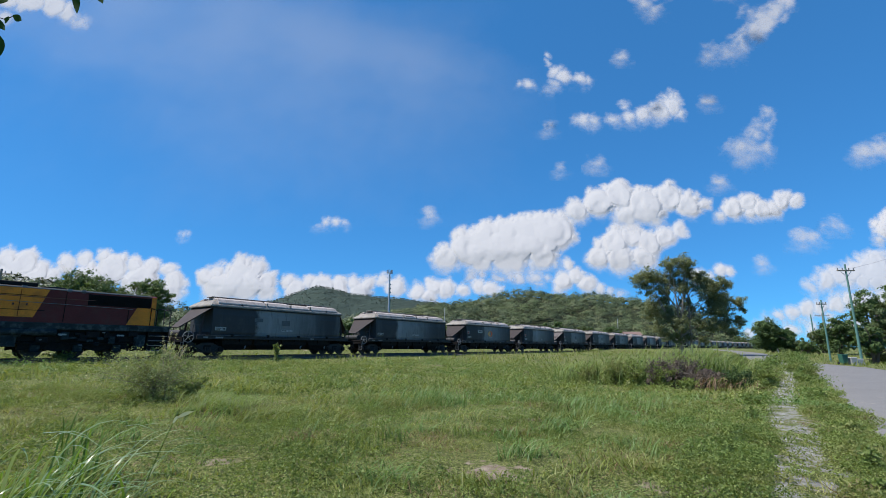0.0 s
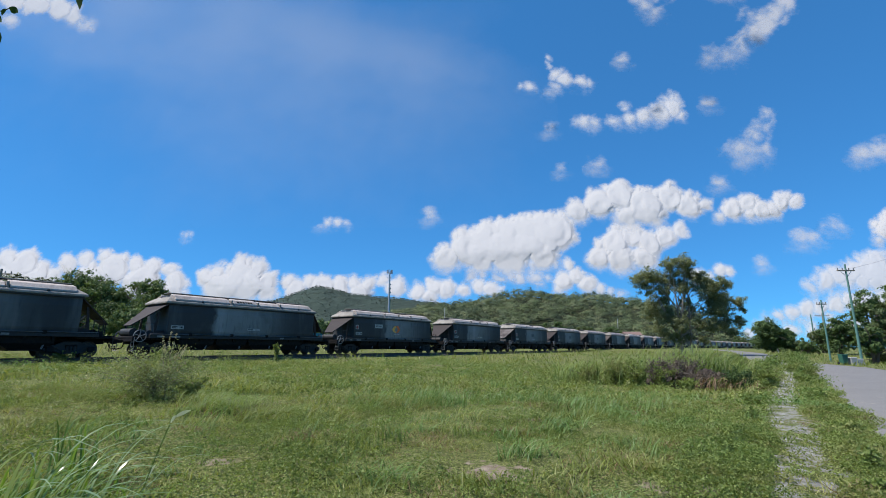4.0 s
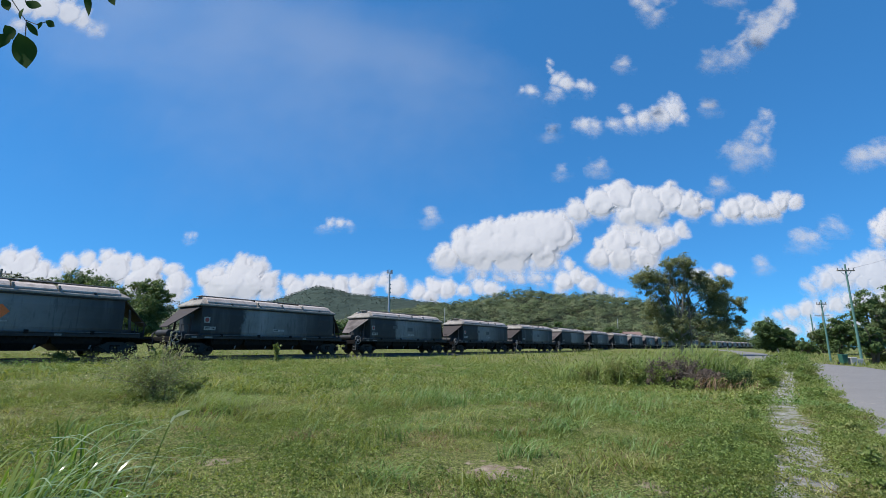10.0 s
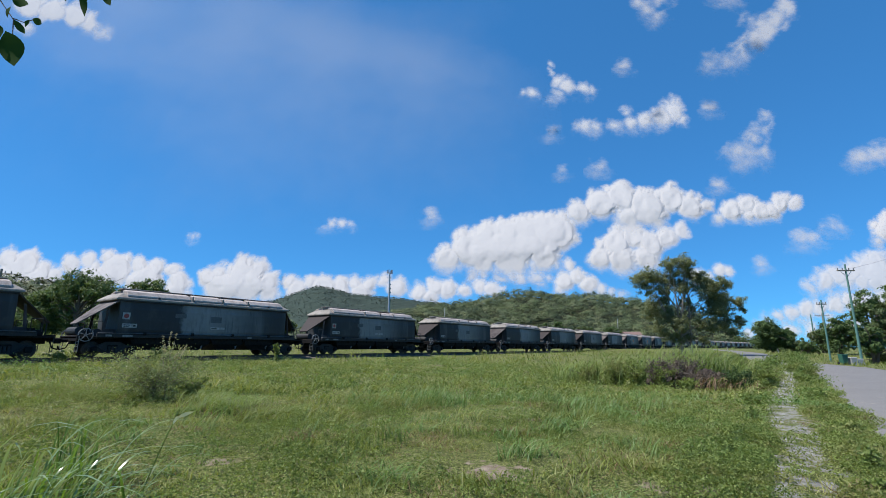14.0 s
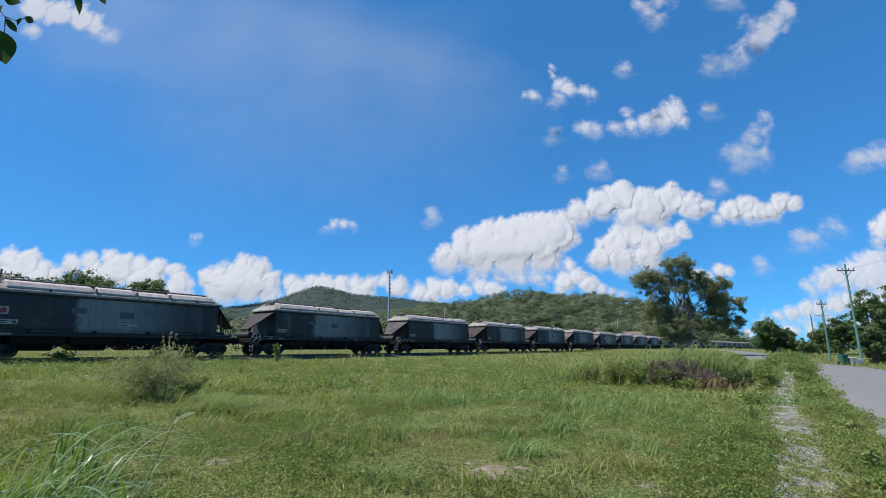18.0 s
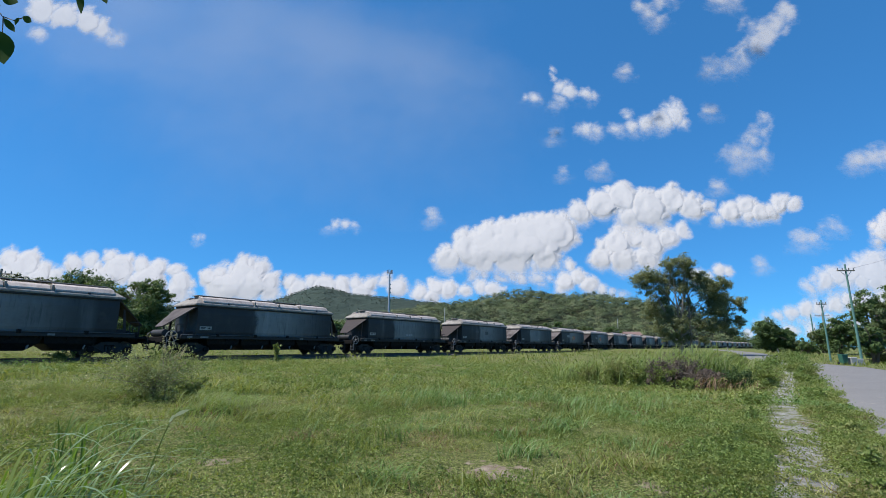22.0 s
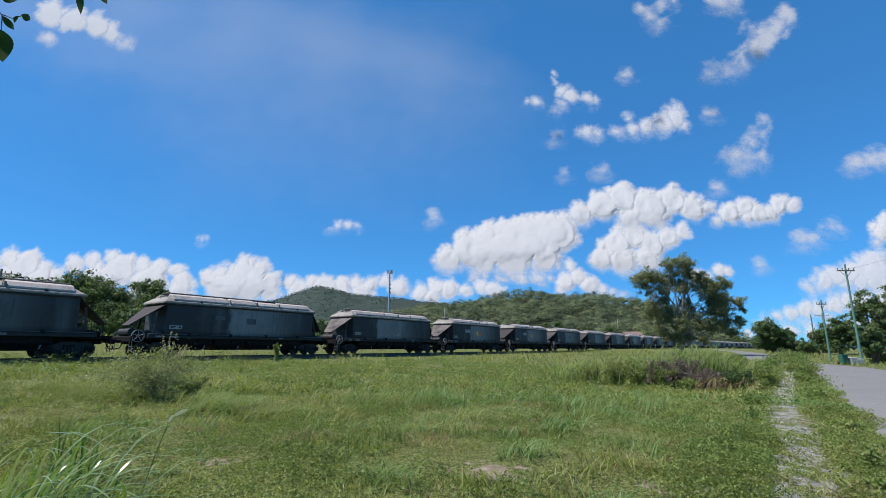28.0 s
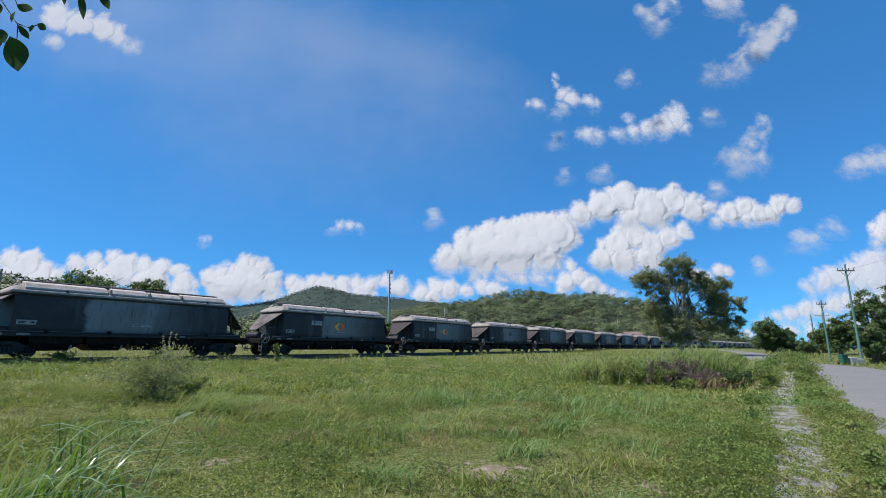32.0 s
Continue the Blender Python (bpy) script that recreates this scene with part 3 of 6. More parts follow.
        part_me("sleeper", me, bedding, at=Matrix.Translation(ab(a, TRACK_B, RAIL_Z)) @ pose(0, 0, 0, rz=HEADING - 90 + random.uniform(-1, 1)))


build_ground()
build_road()
build_railway()


# ---- hills and far woods ----
def hill(name, label, y_ridge, y_foot, skyline, n_trees, tree_size, material, seed, x_lo, x_hi, card=0.5, cards=26, floor=None):
    rs = np.random.RandomState(seed)
    sx, sz = np.array(skyline, float).T
    k = y_ridge

    def height(x, y):
        t = np.clip((y - y_foot) / (y_ridge - y_foot), 0, 2)
        u = x * k / np.maximum(y, 1)                    # fans out with distance
        top = np.interp(u, sx, sz)
        rise = np.where(t < 1, step(0, 1, t) * 0.55 + t * 0.45, np.maximum(0, 1 - (t - 1) * 0.8))
        a, b = to_ab(x, y)
        rise = rise * step(-6, -45, b - TRACK_B - bend(a))
        return 1.0 + top * rise + top * 0.10 * (fbm(x / 40 + seed, y / 40, 3) - 0.5) * step(0, 0.3, t) * step(1.05, 0.8, t)

    nx, ny = 90, 36
    gx, gy = np.meshgrid(np.linspace(x_lo * 1.1, x_hi * 1.1, nx), np.linspace(y_foot, y_ridge * 1.35, ny))
    v = np.stack([gx, gy, height(gx, gy) - 0.6], 2).reshape(-1, 3)
    i = (np.arange(ny - 1)[:, None] * nx + np.arange(nx - 1)).ravel()
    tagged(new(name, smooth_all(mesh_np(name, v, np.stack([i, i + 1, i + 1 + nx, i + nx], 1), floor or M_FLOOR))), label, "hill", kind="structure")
    y = y_foot + (y_ridge * 1.02 - y_foot) * rs.uniform(0, 1, n_trees) ** 0.8
    x = rs.uniform(x_lo, x_hi, n_trees) * y / k
    a, b = to_ab(x, y)
    kept = (np.interp(x * k / y, sx, sz) > 0.2 * sz.max()) & (b - TRACK_B - bend(a) < -14)
    x, y = x[kept], y[kept]
    n_trees = len(x)
    base = np.stack([x, y, height(x, y)], 1)
    size = tree_size * rs.uniform(0.45, 1.4, n_trees) * np.where(rs.uniform(size=n_trees) < 0.08, 1.25, 1.0)
    tones = rs.uniform(0, 1, n_trees)
    n_lobe = 7                                            # each crown is a handful of leafy lobes
    lean = rs.normal(0, 0.22, (n_trees, 1, 3))
    lob = rs.normal(size=(n_trees, n_lobe, 3))
    lob /= np.linalg.norm(lob, axis=2)[:, :, None]
    tall = rs.uniform(0.4, 0.75, (n_trees, 1))
    lob[:, :, 2] = np.abs(lob[:, :, 2]) * tall * 1.5 - 0.15
    lob = (lob * rs.uniform(0.15, 0.5, (n_trees, n_lobe, 1)) + lean * 0.5 + np.stack([0 * tall, 0 * tall, 0.55 * tall], 2)) * size[:, None, None]
    which = rs.randint(0, n_lobe, (n_trees, cards))
    centre = np.take_along_axis(lob, which[:, :, None], 1)
    d = rs.normal(size=(n_trees, cards, 3))
    d /= np.linalg.norm(d, axis=2)[:, :, None]
    d[:, :, 2] = np.where(d[:, :, 2] < -0.3, -d[:, :, 2], d[:, :, 2])
    c = base[:, None] + centre + d * rs.uniform(0.5, 1.0, (n_trees, cards, 1)) * np.array([0.3, 0.3, 0.2]) * size[:, None, None]
    v, f = leaves_np(rs, c.reshape(-1, 3), tree_size * card * np.repeat(np.clip(y / y_ridge, 0.3, 1) ** 0.8, cards), 0.0, (0.75 * d + 1.3 * (centre / size[:, None, None] - np.array([0, 0, 0.3])) + np.array([0, -0.3, 0.6])).reshape(-1, 3), 0.16)
    me = mesh_np(name + "_woods", v, f, material)
    me.attributes.new("tone", "FLOAT", "POINT").data.foreach_set("value", np.repeat(tones, cards * 4).astype(np.float32))
    tagged(new(name + "_woods", me), "dense green eucalypt forest covering the hill", "woods", kind="stuff")


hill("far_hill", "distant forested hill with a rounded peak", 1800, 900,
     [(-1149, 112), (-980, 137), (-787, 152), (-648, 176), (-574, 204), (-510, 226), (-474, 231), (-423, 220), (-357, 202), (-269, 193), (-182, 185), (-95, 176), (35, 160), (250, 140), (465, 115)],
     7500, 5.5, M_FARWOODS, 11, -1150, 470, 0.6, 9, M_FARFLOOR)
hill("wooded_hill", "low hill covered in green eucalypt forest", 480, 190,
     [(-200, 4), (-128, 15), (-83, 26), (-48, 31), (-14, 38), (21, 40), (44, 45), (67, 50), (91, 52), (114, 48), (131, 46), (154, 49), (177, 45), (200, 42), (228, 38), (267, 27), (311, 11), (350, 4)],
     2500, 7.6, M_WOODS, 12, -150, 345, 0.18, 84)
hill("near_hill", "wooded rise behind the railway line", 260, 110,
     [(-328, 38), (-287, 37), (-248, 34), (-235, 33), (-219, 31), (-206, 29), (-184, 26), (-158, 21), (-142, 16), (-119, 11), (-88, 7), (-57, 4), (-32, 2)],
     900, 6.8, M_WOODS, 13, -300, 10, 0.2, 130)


# ---- clouds ----
CLOUDS = []
CLOUD_Y = 4000.0


UNIT = 4.83
CLOUD_LOOK = {"cumulus": (2.0, 0.94, 34, 17, 6.0), "fair": (2.2, 0.8, 26, 26, 9.0), "wisp": (2.0, 0.86, 30, 26, 13.0),
              "veil": (12.0, 1.0, 160, 90, 105.0)}
RELIEF, BILLOW = 0.12, 0.2


def cloud(kind, x, z, dx, dz, puffs, away=0.0):
    """A cloud at x, z on the far plane that drifts by dx, dz; puffs: across, up, radius; away: how far off it floats, where that is known."""
    number = len(CLOUDS)
    cell, swell, wave, warp, edge = CLOUD_LOOK[kind]
    rs = np.random.RandomState(400 + number)
    p = np.array(puffs, float) / UNIT
    warp = warp * float(np.clip(p[:, 2].max() / 18, 0.45, 1.0))
    slope = (z + (p[:, 1] - p[:, 2]).min() * UNIT - 1.5) / CLOUD_Y
    plane = 2900.0 if kind == "veil" else float(np.clip(700.0 / max(slope, 0.02), 1500, 3900) if slope > 0.125 else 2800) + 25.0 * (number % 4)
    plane = away or (plane * 1.3 if kind == "wisp" and x > 3900 else plane)
    scale = plane / CLOUD_Y
    x, dx, z, dz = x * scale, dx * scale, (z - 1.5) * scale + 1.5, dz * scale
    m = p[:, 2:] * 1.25 + warp * 0.6 + edge * 0.6
    lo, hi = (p[:, :2] - m).min(0), (p[:, :2] + m).max(0)
    u, v = np.meshgrid(np.arange(lo[0], hi[0] + cell, cell), np.arange(lo[1], hi[1] + cell, cell))
    seed = number * 7.7
    wx = (fbm(u / wave + seed, v / wave, 5) - 0.5) * warp
    wz = (fbm(u / wave, v / wave + seed + 40, 5) - 0.5) * warp
    base = (p[:, 1] - 0.75 * p[:, 2]).min()
    rise = (v - base) / max(np.ptp(p[:, 1]) + 1.4 * p[:, 2].max(), 1)
    low = step(0.35, 0.0, rise)
    balls = [(c[0], c[1], 0.0, c[2] * swell, 0) for c in p]
    if kind in ("cumulus", "fair"):                     # billows on billows on billows
        for level, (count, small, big) in enumerate(((14, 0.2, 0.42), (8, 0.26, 0.48))):
            for cx, cy, cd, r, born in [q for q in balls if q[4] == level]:
                for k in range(count):
                    t, f = rs.uniform(-0.7, math.pi + 0.7), rs.uniform(0.1, 1.0)
                    flat_d = math.sqrt(1 - (1 - f) ** 2)
                    rr = r * rs.uniform(small, big)
                    if rr > 1.6:
                        balls.append((cx + math.cos(t) * flat_d * (r - rr * 0.45), cy + math.sin(t) * flat_d * (r - rr * 0.45), cd + (1 - f) * (r - rr * 0.3), rr, level + 1))
    s, domes = np.full(u.shape, -99.0), np.zeros((3, *u.shape))
    uu, vv = u + wx, v + wz
    for cx, cy, cd, r, born in balls:
        pad = r + (99 if born == 0 else 3) + warp
        i0, i1 = np.searchsorted(u[0], (cx - pad, cx + pad))
        j0, j1 = np.searchsorted(v[:, 0], (cy - pad, cy + pad))
        if i1 <= i0 or j1 <= j0:
            continue
        q = np.hypot(uu[j0:j1, i0:i1] - cx, vv[j0:j1, i0:i1] - cy)
        s[j0:j1, i0:i1] = np.maximum(s[j0:j1, i0:i1], r - q)
        dome = np.sqrt(np.clip(r * r - q * q, 0, None)) + (0.25 * cd if born else 0) * (q < r)
        domes[born, j0:j1, i0:i1] = np.maximum(domes[born, j0:j1, i0:i1], dome)
    s = np.minimum(s, (v - base) * 0.8 + 5 + 10 * (fbm(u / 16 + seed, v / 9, 3) - 0.5))          # level base
    if kind in ("wisp", "veil"):
        melt = {"wisp": 8, "veil": 50}[kind]
        s = swell * p[:, 2] - np.hypot(uu[..., None] - p[:, 0], vv[..., None] - p[:, 1])
        top = s.max(2)
        s = top + melt * np.log(np.exp((s - top[..., None]) / melt).sum(2))
        d = p[:, :2] - p[:, :2].mean(0)
        t = 0.5 * math.atan2(2 * (d[:, 0] * d[:, 1]).sum(), (d[:, 0] ** 2).sum() - (d[:, 1] ** 2).sum()) if len(p) > 2 else 0.4
        al, ac = u * math.cos(t) + v * math.sin(t), v * math.cos(t) - u * math.sin(t)
        long, wide, much = {"wisp": (34, 14, 22), "veil": (420, 90, 130)}[kind]
        s = s + (fbm(al / long + seed, ac / wide + wx / wide, 5) - 0.5) * much
    cover = np.clip(s / (edge * (1 + 1.5 * low)), -1.5, 2.0)
    for born, rounds in enumerate((40, 4, 2) if kind in ("cumulus", "fair") else (4, 0, 0)):      # soft creases between the billows
        for _ in range(rounds):
            pad = np.pad(domes[born], 1, mode="edge")
            domes[born] = 0.2 * (domes[born] + pad[:-2, 1:-1] + pad[2:, 1:-1] + pad[1:-1, :-2] + pad[1:-1, 2:])
    relief = 1.3 * domes[0] + 0.7 * domes[1] + 0.5 * domes[2] + 2 * fbm(u / 9 + seed, v / 9, 3)
    relief = relief * np.clip(s / 12, 0, 1) * (1 - 0.9 * low) * {"cumulus": 1.0, "fair": 0.6, "wisp": 0.12}.get(kind, 0.0)
    ny, nx = u.shape
    k = UNIT * scale
    high = hi[1] - lo[1]
    w = (v - lo[1]) / high
    deep = ((0.3 * w if kind == "veil" else 0.24 * w + 0.7 * w * w) * high - RELIEF * relief) * k                     # tops lie further back than bases
    far = 1 + deep / plane
    verts = np.stack([(u * k + x) * far - x, deep, (v * k + z - 1.5) * far - (z - 1.5)], 2).reshape(-1, 3)
    i = (np.arange(ny - 1)[:, None] * nx + np.arange(nx - 1)).ravel()
    faces = np.stack([i, i + 1, i + 1 + nx, i + nx], 1)
    faces = faces[(cover.ravel()[faces] > -1.1).any(1)]
    used = np.unique(faces)
    renum = np.zeros(len(verts), int)
    renum[used] = np.arange(len(used))
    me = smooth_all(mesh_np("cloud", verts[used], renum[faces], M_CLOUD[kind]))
    for name, values in (("cover", cover), ("billow", relief * k * BILLOW)):
        me.attributes.new(name, "FLOAT", "POINT").data.foreach_set("value", values.ravel()[used].astype(np.float32))
    label = {"cumulus": "billowing white cumulus cloud with a grey base", "fair": "small puffy white fair-weather cloud",
             "wisp": "thin wispy white cloud shred", "veil": "faint broad veil of high thin cloud"}[kind]
    ob = tagged(new("cloud", me), label, "cloud", group="clouds")
    ob.matrix_basis = Matrix.Translation((x, plane, z))
    CLOUDS.append((ob, x, plane, z, dx, dz))


cloud("cumulus", 547, 903, 29, -15, [(-517, -156, 140), (-320, -56, 192), (-122, -5, 215), (-368, 71, 81), (-144, 122, 82), (76, -5, 247), (276, 46, 233), (452, 97, 183), (181, 174, 93), (382, 200, 105), (22, -166, 177), (317, -146, 153), (-223, -166, 141)])
cloud("cumulus", 1777, 1257, 42, -31, [(-595, -77, 132), (-389, 1, 172), (-206, 80, 163), (-227, 149, 76), (11, -25, 189), (245, 54, 153), (227, 122, 77), (413, -25, 153), (567, 1, 76), (-148, -129, 133), (101, -145, 96)])
cloud("cumulus", 1672, 871, 34, -10, [(-317, -99, 134), (-160, 26, 147), (-7, 77, 137), (137, 26, 148), (290, 77, 117), (420, 138, 85), (-123, -134, 155), (74, -124, 130), (-309, 16, 73)])
cloud("cumulus", 2807, 1216, -37, -47, [(-351, -77, 76), (-218, -10, 121), (-84, 53, 111), (32, -20, 121), (221, 69, 100), (345, 58, 84), (134, -10, 99), (-74, -62, 77)])
cloud("fair", 1762, 2121, 30, -142, [(-475, -55, 113), (-371, -55, 91), (-189, -72, 74), (-56, -44, 91), (-73, 71, 57), (104, -15, 127), (240, 42, 139), (379, 117, 140), (447, 13, 81)])
cloud("fair", 1111, 2515, 67, -240, [(-108, 207, 53), (-123, 117, 47), (-36, 27, 81), (42, -20, 105), (174, -32, 93), (254, -44, 58), (-135, -149, 51), (-69, -102, 69)])
cloud("fair", 764, 2433, 77, -209, [(40, -3, 69), (-40, 3, 34)])
cloud("wisp", 2979, 3023, -14, -221, [(-437, -289, 61), (-273, -271, 86), (-124, -168, 112), (31, -26, 126), (153, 67, 127), (281, 192, 128), (383, 319, 117), (5, 192, 64)])
cloud("wisp", 2833, 1845, -59, -94, [(164, 289, 59), (96, 176, 58), (28, 63, 81), (-120, -75, 92), (7, -92, 80), (110, -92, 57), (-201, -103, 51), (-79, -158, 51)])
cloud("wisp", 3944, 1764, -105, -121, [(-157, -50, 58), (-70, 6, 70), (62, 22, 71), (166, 22, 83)])
cloud("fair", -989, 1071, 126, -31, [(-127, -10, 39), (-53, 10, 59), (47, 10, 65), (133, -10, 45)])
cloud("fair", -2276, 967, 193, -46, [(0, -3, 38), (-45, 2, 24), (44, 2, 24)])
cloud("cumulus", -3628, 674, 31, -10, [(-148, 98, 113), (9, 48, 135), (167, -16, 113), (-100, -26, 157), (270, -51, 90), (-315, 73, 112), (113, -124, 179)])
cloud("cumulus", -2722, 638, 89, -10, [(-530, 83, 100), (-387, 108, 82), (-219, 133, 83), (-131, 34, 161), (61, 58, 92), (211, 34, 102), (360, 9, 93), (129, -89, 184), (421, -89, 115), (-308, -89, 182), (384, -187, 137)])
cloud("cumulus", -1752, 582, 39, -5, [(-287, 17, 103), (-195, 66, 84), (-3, 105, 104), (145, 91, 95), (33, -32, 212), (227, -32, 118), (-156, -81, 186), (235, -130, 117)])
cloud("cumulus", -866, 520, 29, -5, [(-465, 29, 85), (-387, -44, 118), (-271, 29, 76), (-172, 4, 119), (-27, 4, 105), (118, 29, 86), (239, 29, 87), (360, 53, 73), (169, -44, 120), (459, -20, 97), (-23, -68, 119)])
cloud("cumulus", 77, 483, 29, -5, [(-290, -7, 92), (-145, 27, 92), (-48, 8, 105), (97, -7, 80), (-193, -55, 97), (242, 27, 80), (339, 8, 80)])
cloud("fair", 394, 593, 29, -5, [(-170, -5, 66), (-73, 5, 59), (73, -5, 68), (170, 5, 54)], 3350.0)
cloud("fair", 783, 571, 29, -5, [(-121, 2, 81), (1, 17, 81), (98, 27, 61), (22, -46, 54)], 3450.0)
cloud("cumulus", 1226, 527, 24, -10, [(-178, 23, 101), (-78, 72, 91), (15, -2, 101), (-145, 170, 71), (109, -50, 70), (-230, -50, 70), (204, -75, 60), (300, -84, 50)])
cloud("cumulus", 2338, 626, -15, 0, [(-141, -4, 73), (-46, -28, 52), (57, 21, 73), (129, 11, 58)])
cloud("fair", 3473, 593, -18, -8, [(-307, -80, 107), (-189, -33, 124), (-71, 14, 140), (47, 47, 158), (189, 85, 173), (307, 118, 182), (0, -71, 116), (142, -47, 133), (283, -19, 164)], 4050.0)
cloud("fair", 3214, 296, -14, -6, [(-566, -99, 58), (-472, -66, 74), (-354, -42, 82), (-236, -9, 100), (-118, 19, 107), (0, 38, 116), (142, 57, 124), (283, 71, 133), (425, 90, 140), (566, 94, 158), (-165, -85, 58), (71, -66, 66), (307, -47, 82)], 4400.0)
cloud("fair", 3214, 140, -12, -4, [(-637, -52, 78), (-496, -28, 90), (-307, -14, 96), (-118, 0, 102), (71, 9, 108), (260, 19, 114), (448, 24, 120), (637, 28, 120)], 4700.0)
cloud("cumulus", 3870, 1018, -26, -31, [(-51, 58, 67), (14, 6, 112), (93, 32, 140), (-56, -96, 66)])
cloud("wisp", 3167, 943, -2, -15, [(-16, 5, 65), (85, 15, 55), (-69, -20, 38)])
cloud("wisp", 2486, 2255, 10, -138, [(26, -6, 47), (-26, 6, 23)])
cloud("wisp", 1389, 1633, 41, -76, [(26, 11, 49), (-26, -11, 27)])
cloud("wisp", 1069, 1589, 38, -54, [(0, 0, 38)])
cloud("wisp", 3433, 1052, -23, -15, [(-91, 3, 33), (8, -2, 39), (83, -2, 28)])
cloud("wisp", 2772, 722, -21, -10, [(0, 0, 48)])
cloud("wisp", -128, 1151, 40, -16, [(-17, -13, 41), (17, 13, 25)])
cloud("fair", -3924, 3245, 550, -269, [(-330, 174, 196), (-102, 85, 179), (112, 34, 163), (276, -55, 141), (400, -143, 92), (-361, -92, 96)])
cloud("wisp", 2054, 3353, 51, -165, [(-84, -74, 50), (-7, -137, 56), (-158, 41, 56), (67, 67, 57), (183, 105, 51)])
cloud("wisp", 2753, 3503, -25, -205, [(-9, 0, 97), (126, -32, 77), (-117, 32, 64)])
cloud("wisp", 973, 1998, 67, -112, [(-30, -23, 33), (30, 23, 22)])
cloud("wisp", 2473, 1471, -27, -59, [(22, -11, 50), (-22, 11, 33)])
cloud("wisp", 1710, 2719, 36, -215, [(-17, -15, 36), (17, 15, 24)])
cloud("veil", -1711, 3144, 115, -63, [(-2489, 589, 724), (-1363, 199, 772), (-384, -178, 820), (506, -482, 844), (1369, -601, 640)])


# ---- trees ----
def tree(name, label, x, y, blobs, leaf, per_area, material, bark, trunk_r, stems=1, depth=0.9, seed=1, base_z=None, foot=0.5):
    """blobs: across, height and radius of leaf masses about the trunk's foot."""
    rs = np.random.RandomState(seed)
    z0 = gz(x, y) - 0.1
    root = empty(name, Matrix.Translation((x, y, z0)), label, "tree", "trees")
    up = 0.0 if base_z is None else base_z - z0
    b = np.array(blobs, float) - np.array([0, 0.85 if name == "shade_tree" else 0.0, 0])
    centres = np.stack([b[:, 0], rs.uniform(-depth, depth, len(b)) * b[:, 2], b[:, 1] + up], 1)
    pieces, n_stem = [], max(1, stems)
    feet = np.stack([rs.uniform(-foot, foot, n_stem) * (n_stem - 1) * 0.5, rs.uniform(-0.4, 0.4, n_stem), np.zeros(n_stem)], 1)
    order = np.argsort(-b[:, 1])
    heads = centres[order[:n_stem]]
    for k in range(n_stem):
        t = np.linspace(0, 1, 9)[:, None]
        pts = feet[k] * (1 - t) + heads[k] * t + np.array([1, 0.6, 0]) * rs.normal(0, 0.25, 2).repeat([1, 2])[None] * np.sin(t * 5) * 0.6
        v, f = tube_np(pts, trunk_r * (1 - 0.85 * t[:, 0]), 8)
        part_me("trunk", smooth_all(mesh_np("trunk", v, f, bark)), root)
    for k, c in enumerate(centres):
        s = feet[k % n_stem]
        h = heads[k % n_stem]
        t0 = np.clip(c[2] / max(h[2], 1) * 0.55, 0.12, 0.8)
        p0 = s * (1 - t0) + h * t0
        t = np.linspace(0, 1, 6)[:, None]
        pts = p0 * (1 - t) + c * t + np.array([0, 0, 1.0]) * np.sin(t * np.pi) * 0.12 * np.linalg.norm(c - p0) + rs.normal(0, 0.08, (6, 3)) * b[k, 2] * t
        v, f = tube_np(pts, trunk_r * 0.42 * (1 - 0.8 * t[:, 0]), 6)
        pieces.append((v, f))
        for j in range(4):
            e = c + rs.normal(0, 0.6, 3) * b[k, 2]
            q = np.linspace(0, 1, 4)[:, None]
            pieces.append(tube_np(pts[3] * (1 - q) + e * q, trunk_r * 0.14 * (1 - 0.8 * q[:, 0]), 4))
    v, f = merge_np(pieces)
    tagged(part_me("branching", smooth_all(mesh_np("branching", v, f, bark)), root), kind="stuff")
    pts, outs = [], []
    for c, r in zip(centres, b[:, 2]):
        n = int(per_area * r * r * (1.5 if r < 2.05 else 1.0))
        m = max(4, int(n / 60))
        d = rs.normal(size=(m, 3))
        d /= np.linalg.norm(d, axis=1)[:, None]
        clump_c = c + d * r * rs.uniform(0.35, 1.02, (m, 1)) * np.array([1, 1, 0.9])
        k = rs.randint(0, m, n)
        off = rs.normal(0, 0.17 * min(r, 1.6), (n, 3)) * np.array([1, 1, 0.75])
        pts.append(clump_c[k] + off)
        outs.append(off / (0.17 * min(r, 1.6)) * 0.8 + 0.6 * d[k] + np.array([0, 0, 0.5]) + rs.normal(0, 0.5, (n, 3)))
    v, f = leaves_np(rs, np.concatenate(pts), leaf, 0.3, np.concatenate(outs))
    tagged(part_me("crown", mesh_np("crown", v, f, material), root), kind="stuff")
    return root


def blob_crown(w, h, n, seed, low=0.3, size=0.3):
    """Leaf masses for a round crown w wide whose top is at h."""
    rs = np.random.RandomState(seed)
    out = []
    for k in range(n):
        t = rs.uniform(0, 2 * math.pi)
        q = math.sqrt(rs.uniform(0, 1))
        r = size * w * rs.uniform(0.7, 1.15) * 0.5
        top = h - r
        z = low * h + (top - low * h) * (0.5 + 0.5 * math.sin(t) * q)
        out.append((math.cos(t) * q * (w / 2 - r * 0.8) * (1 - 0.35 * max(0, (z - low * h) / (h - low * h))), z, r))
    return out


def gum_blob(u, v, r):
    """A leaf mass of the gum tree, read off an elevation at 22 to the metre whose foot is at 374, 371."""
    return ((u - 374) / 22.0, (371 - v) / 22.1, 1.3 * r / 22.0)


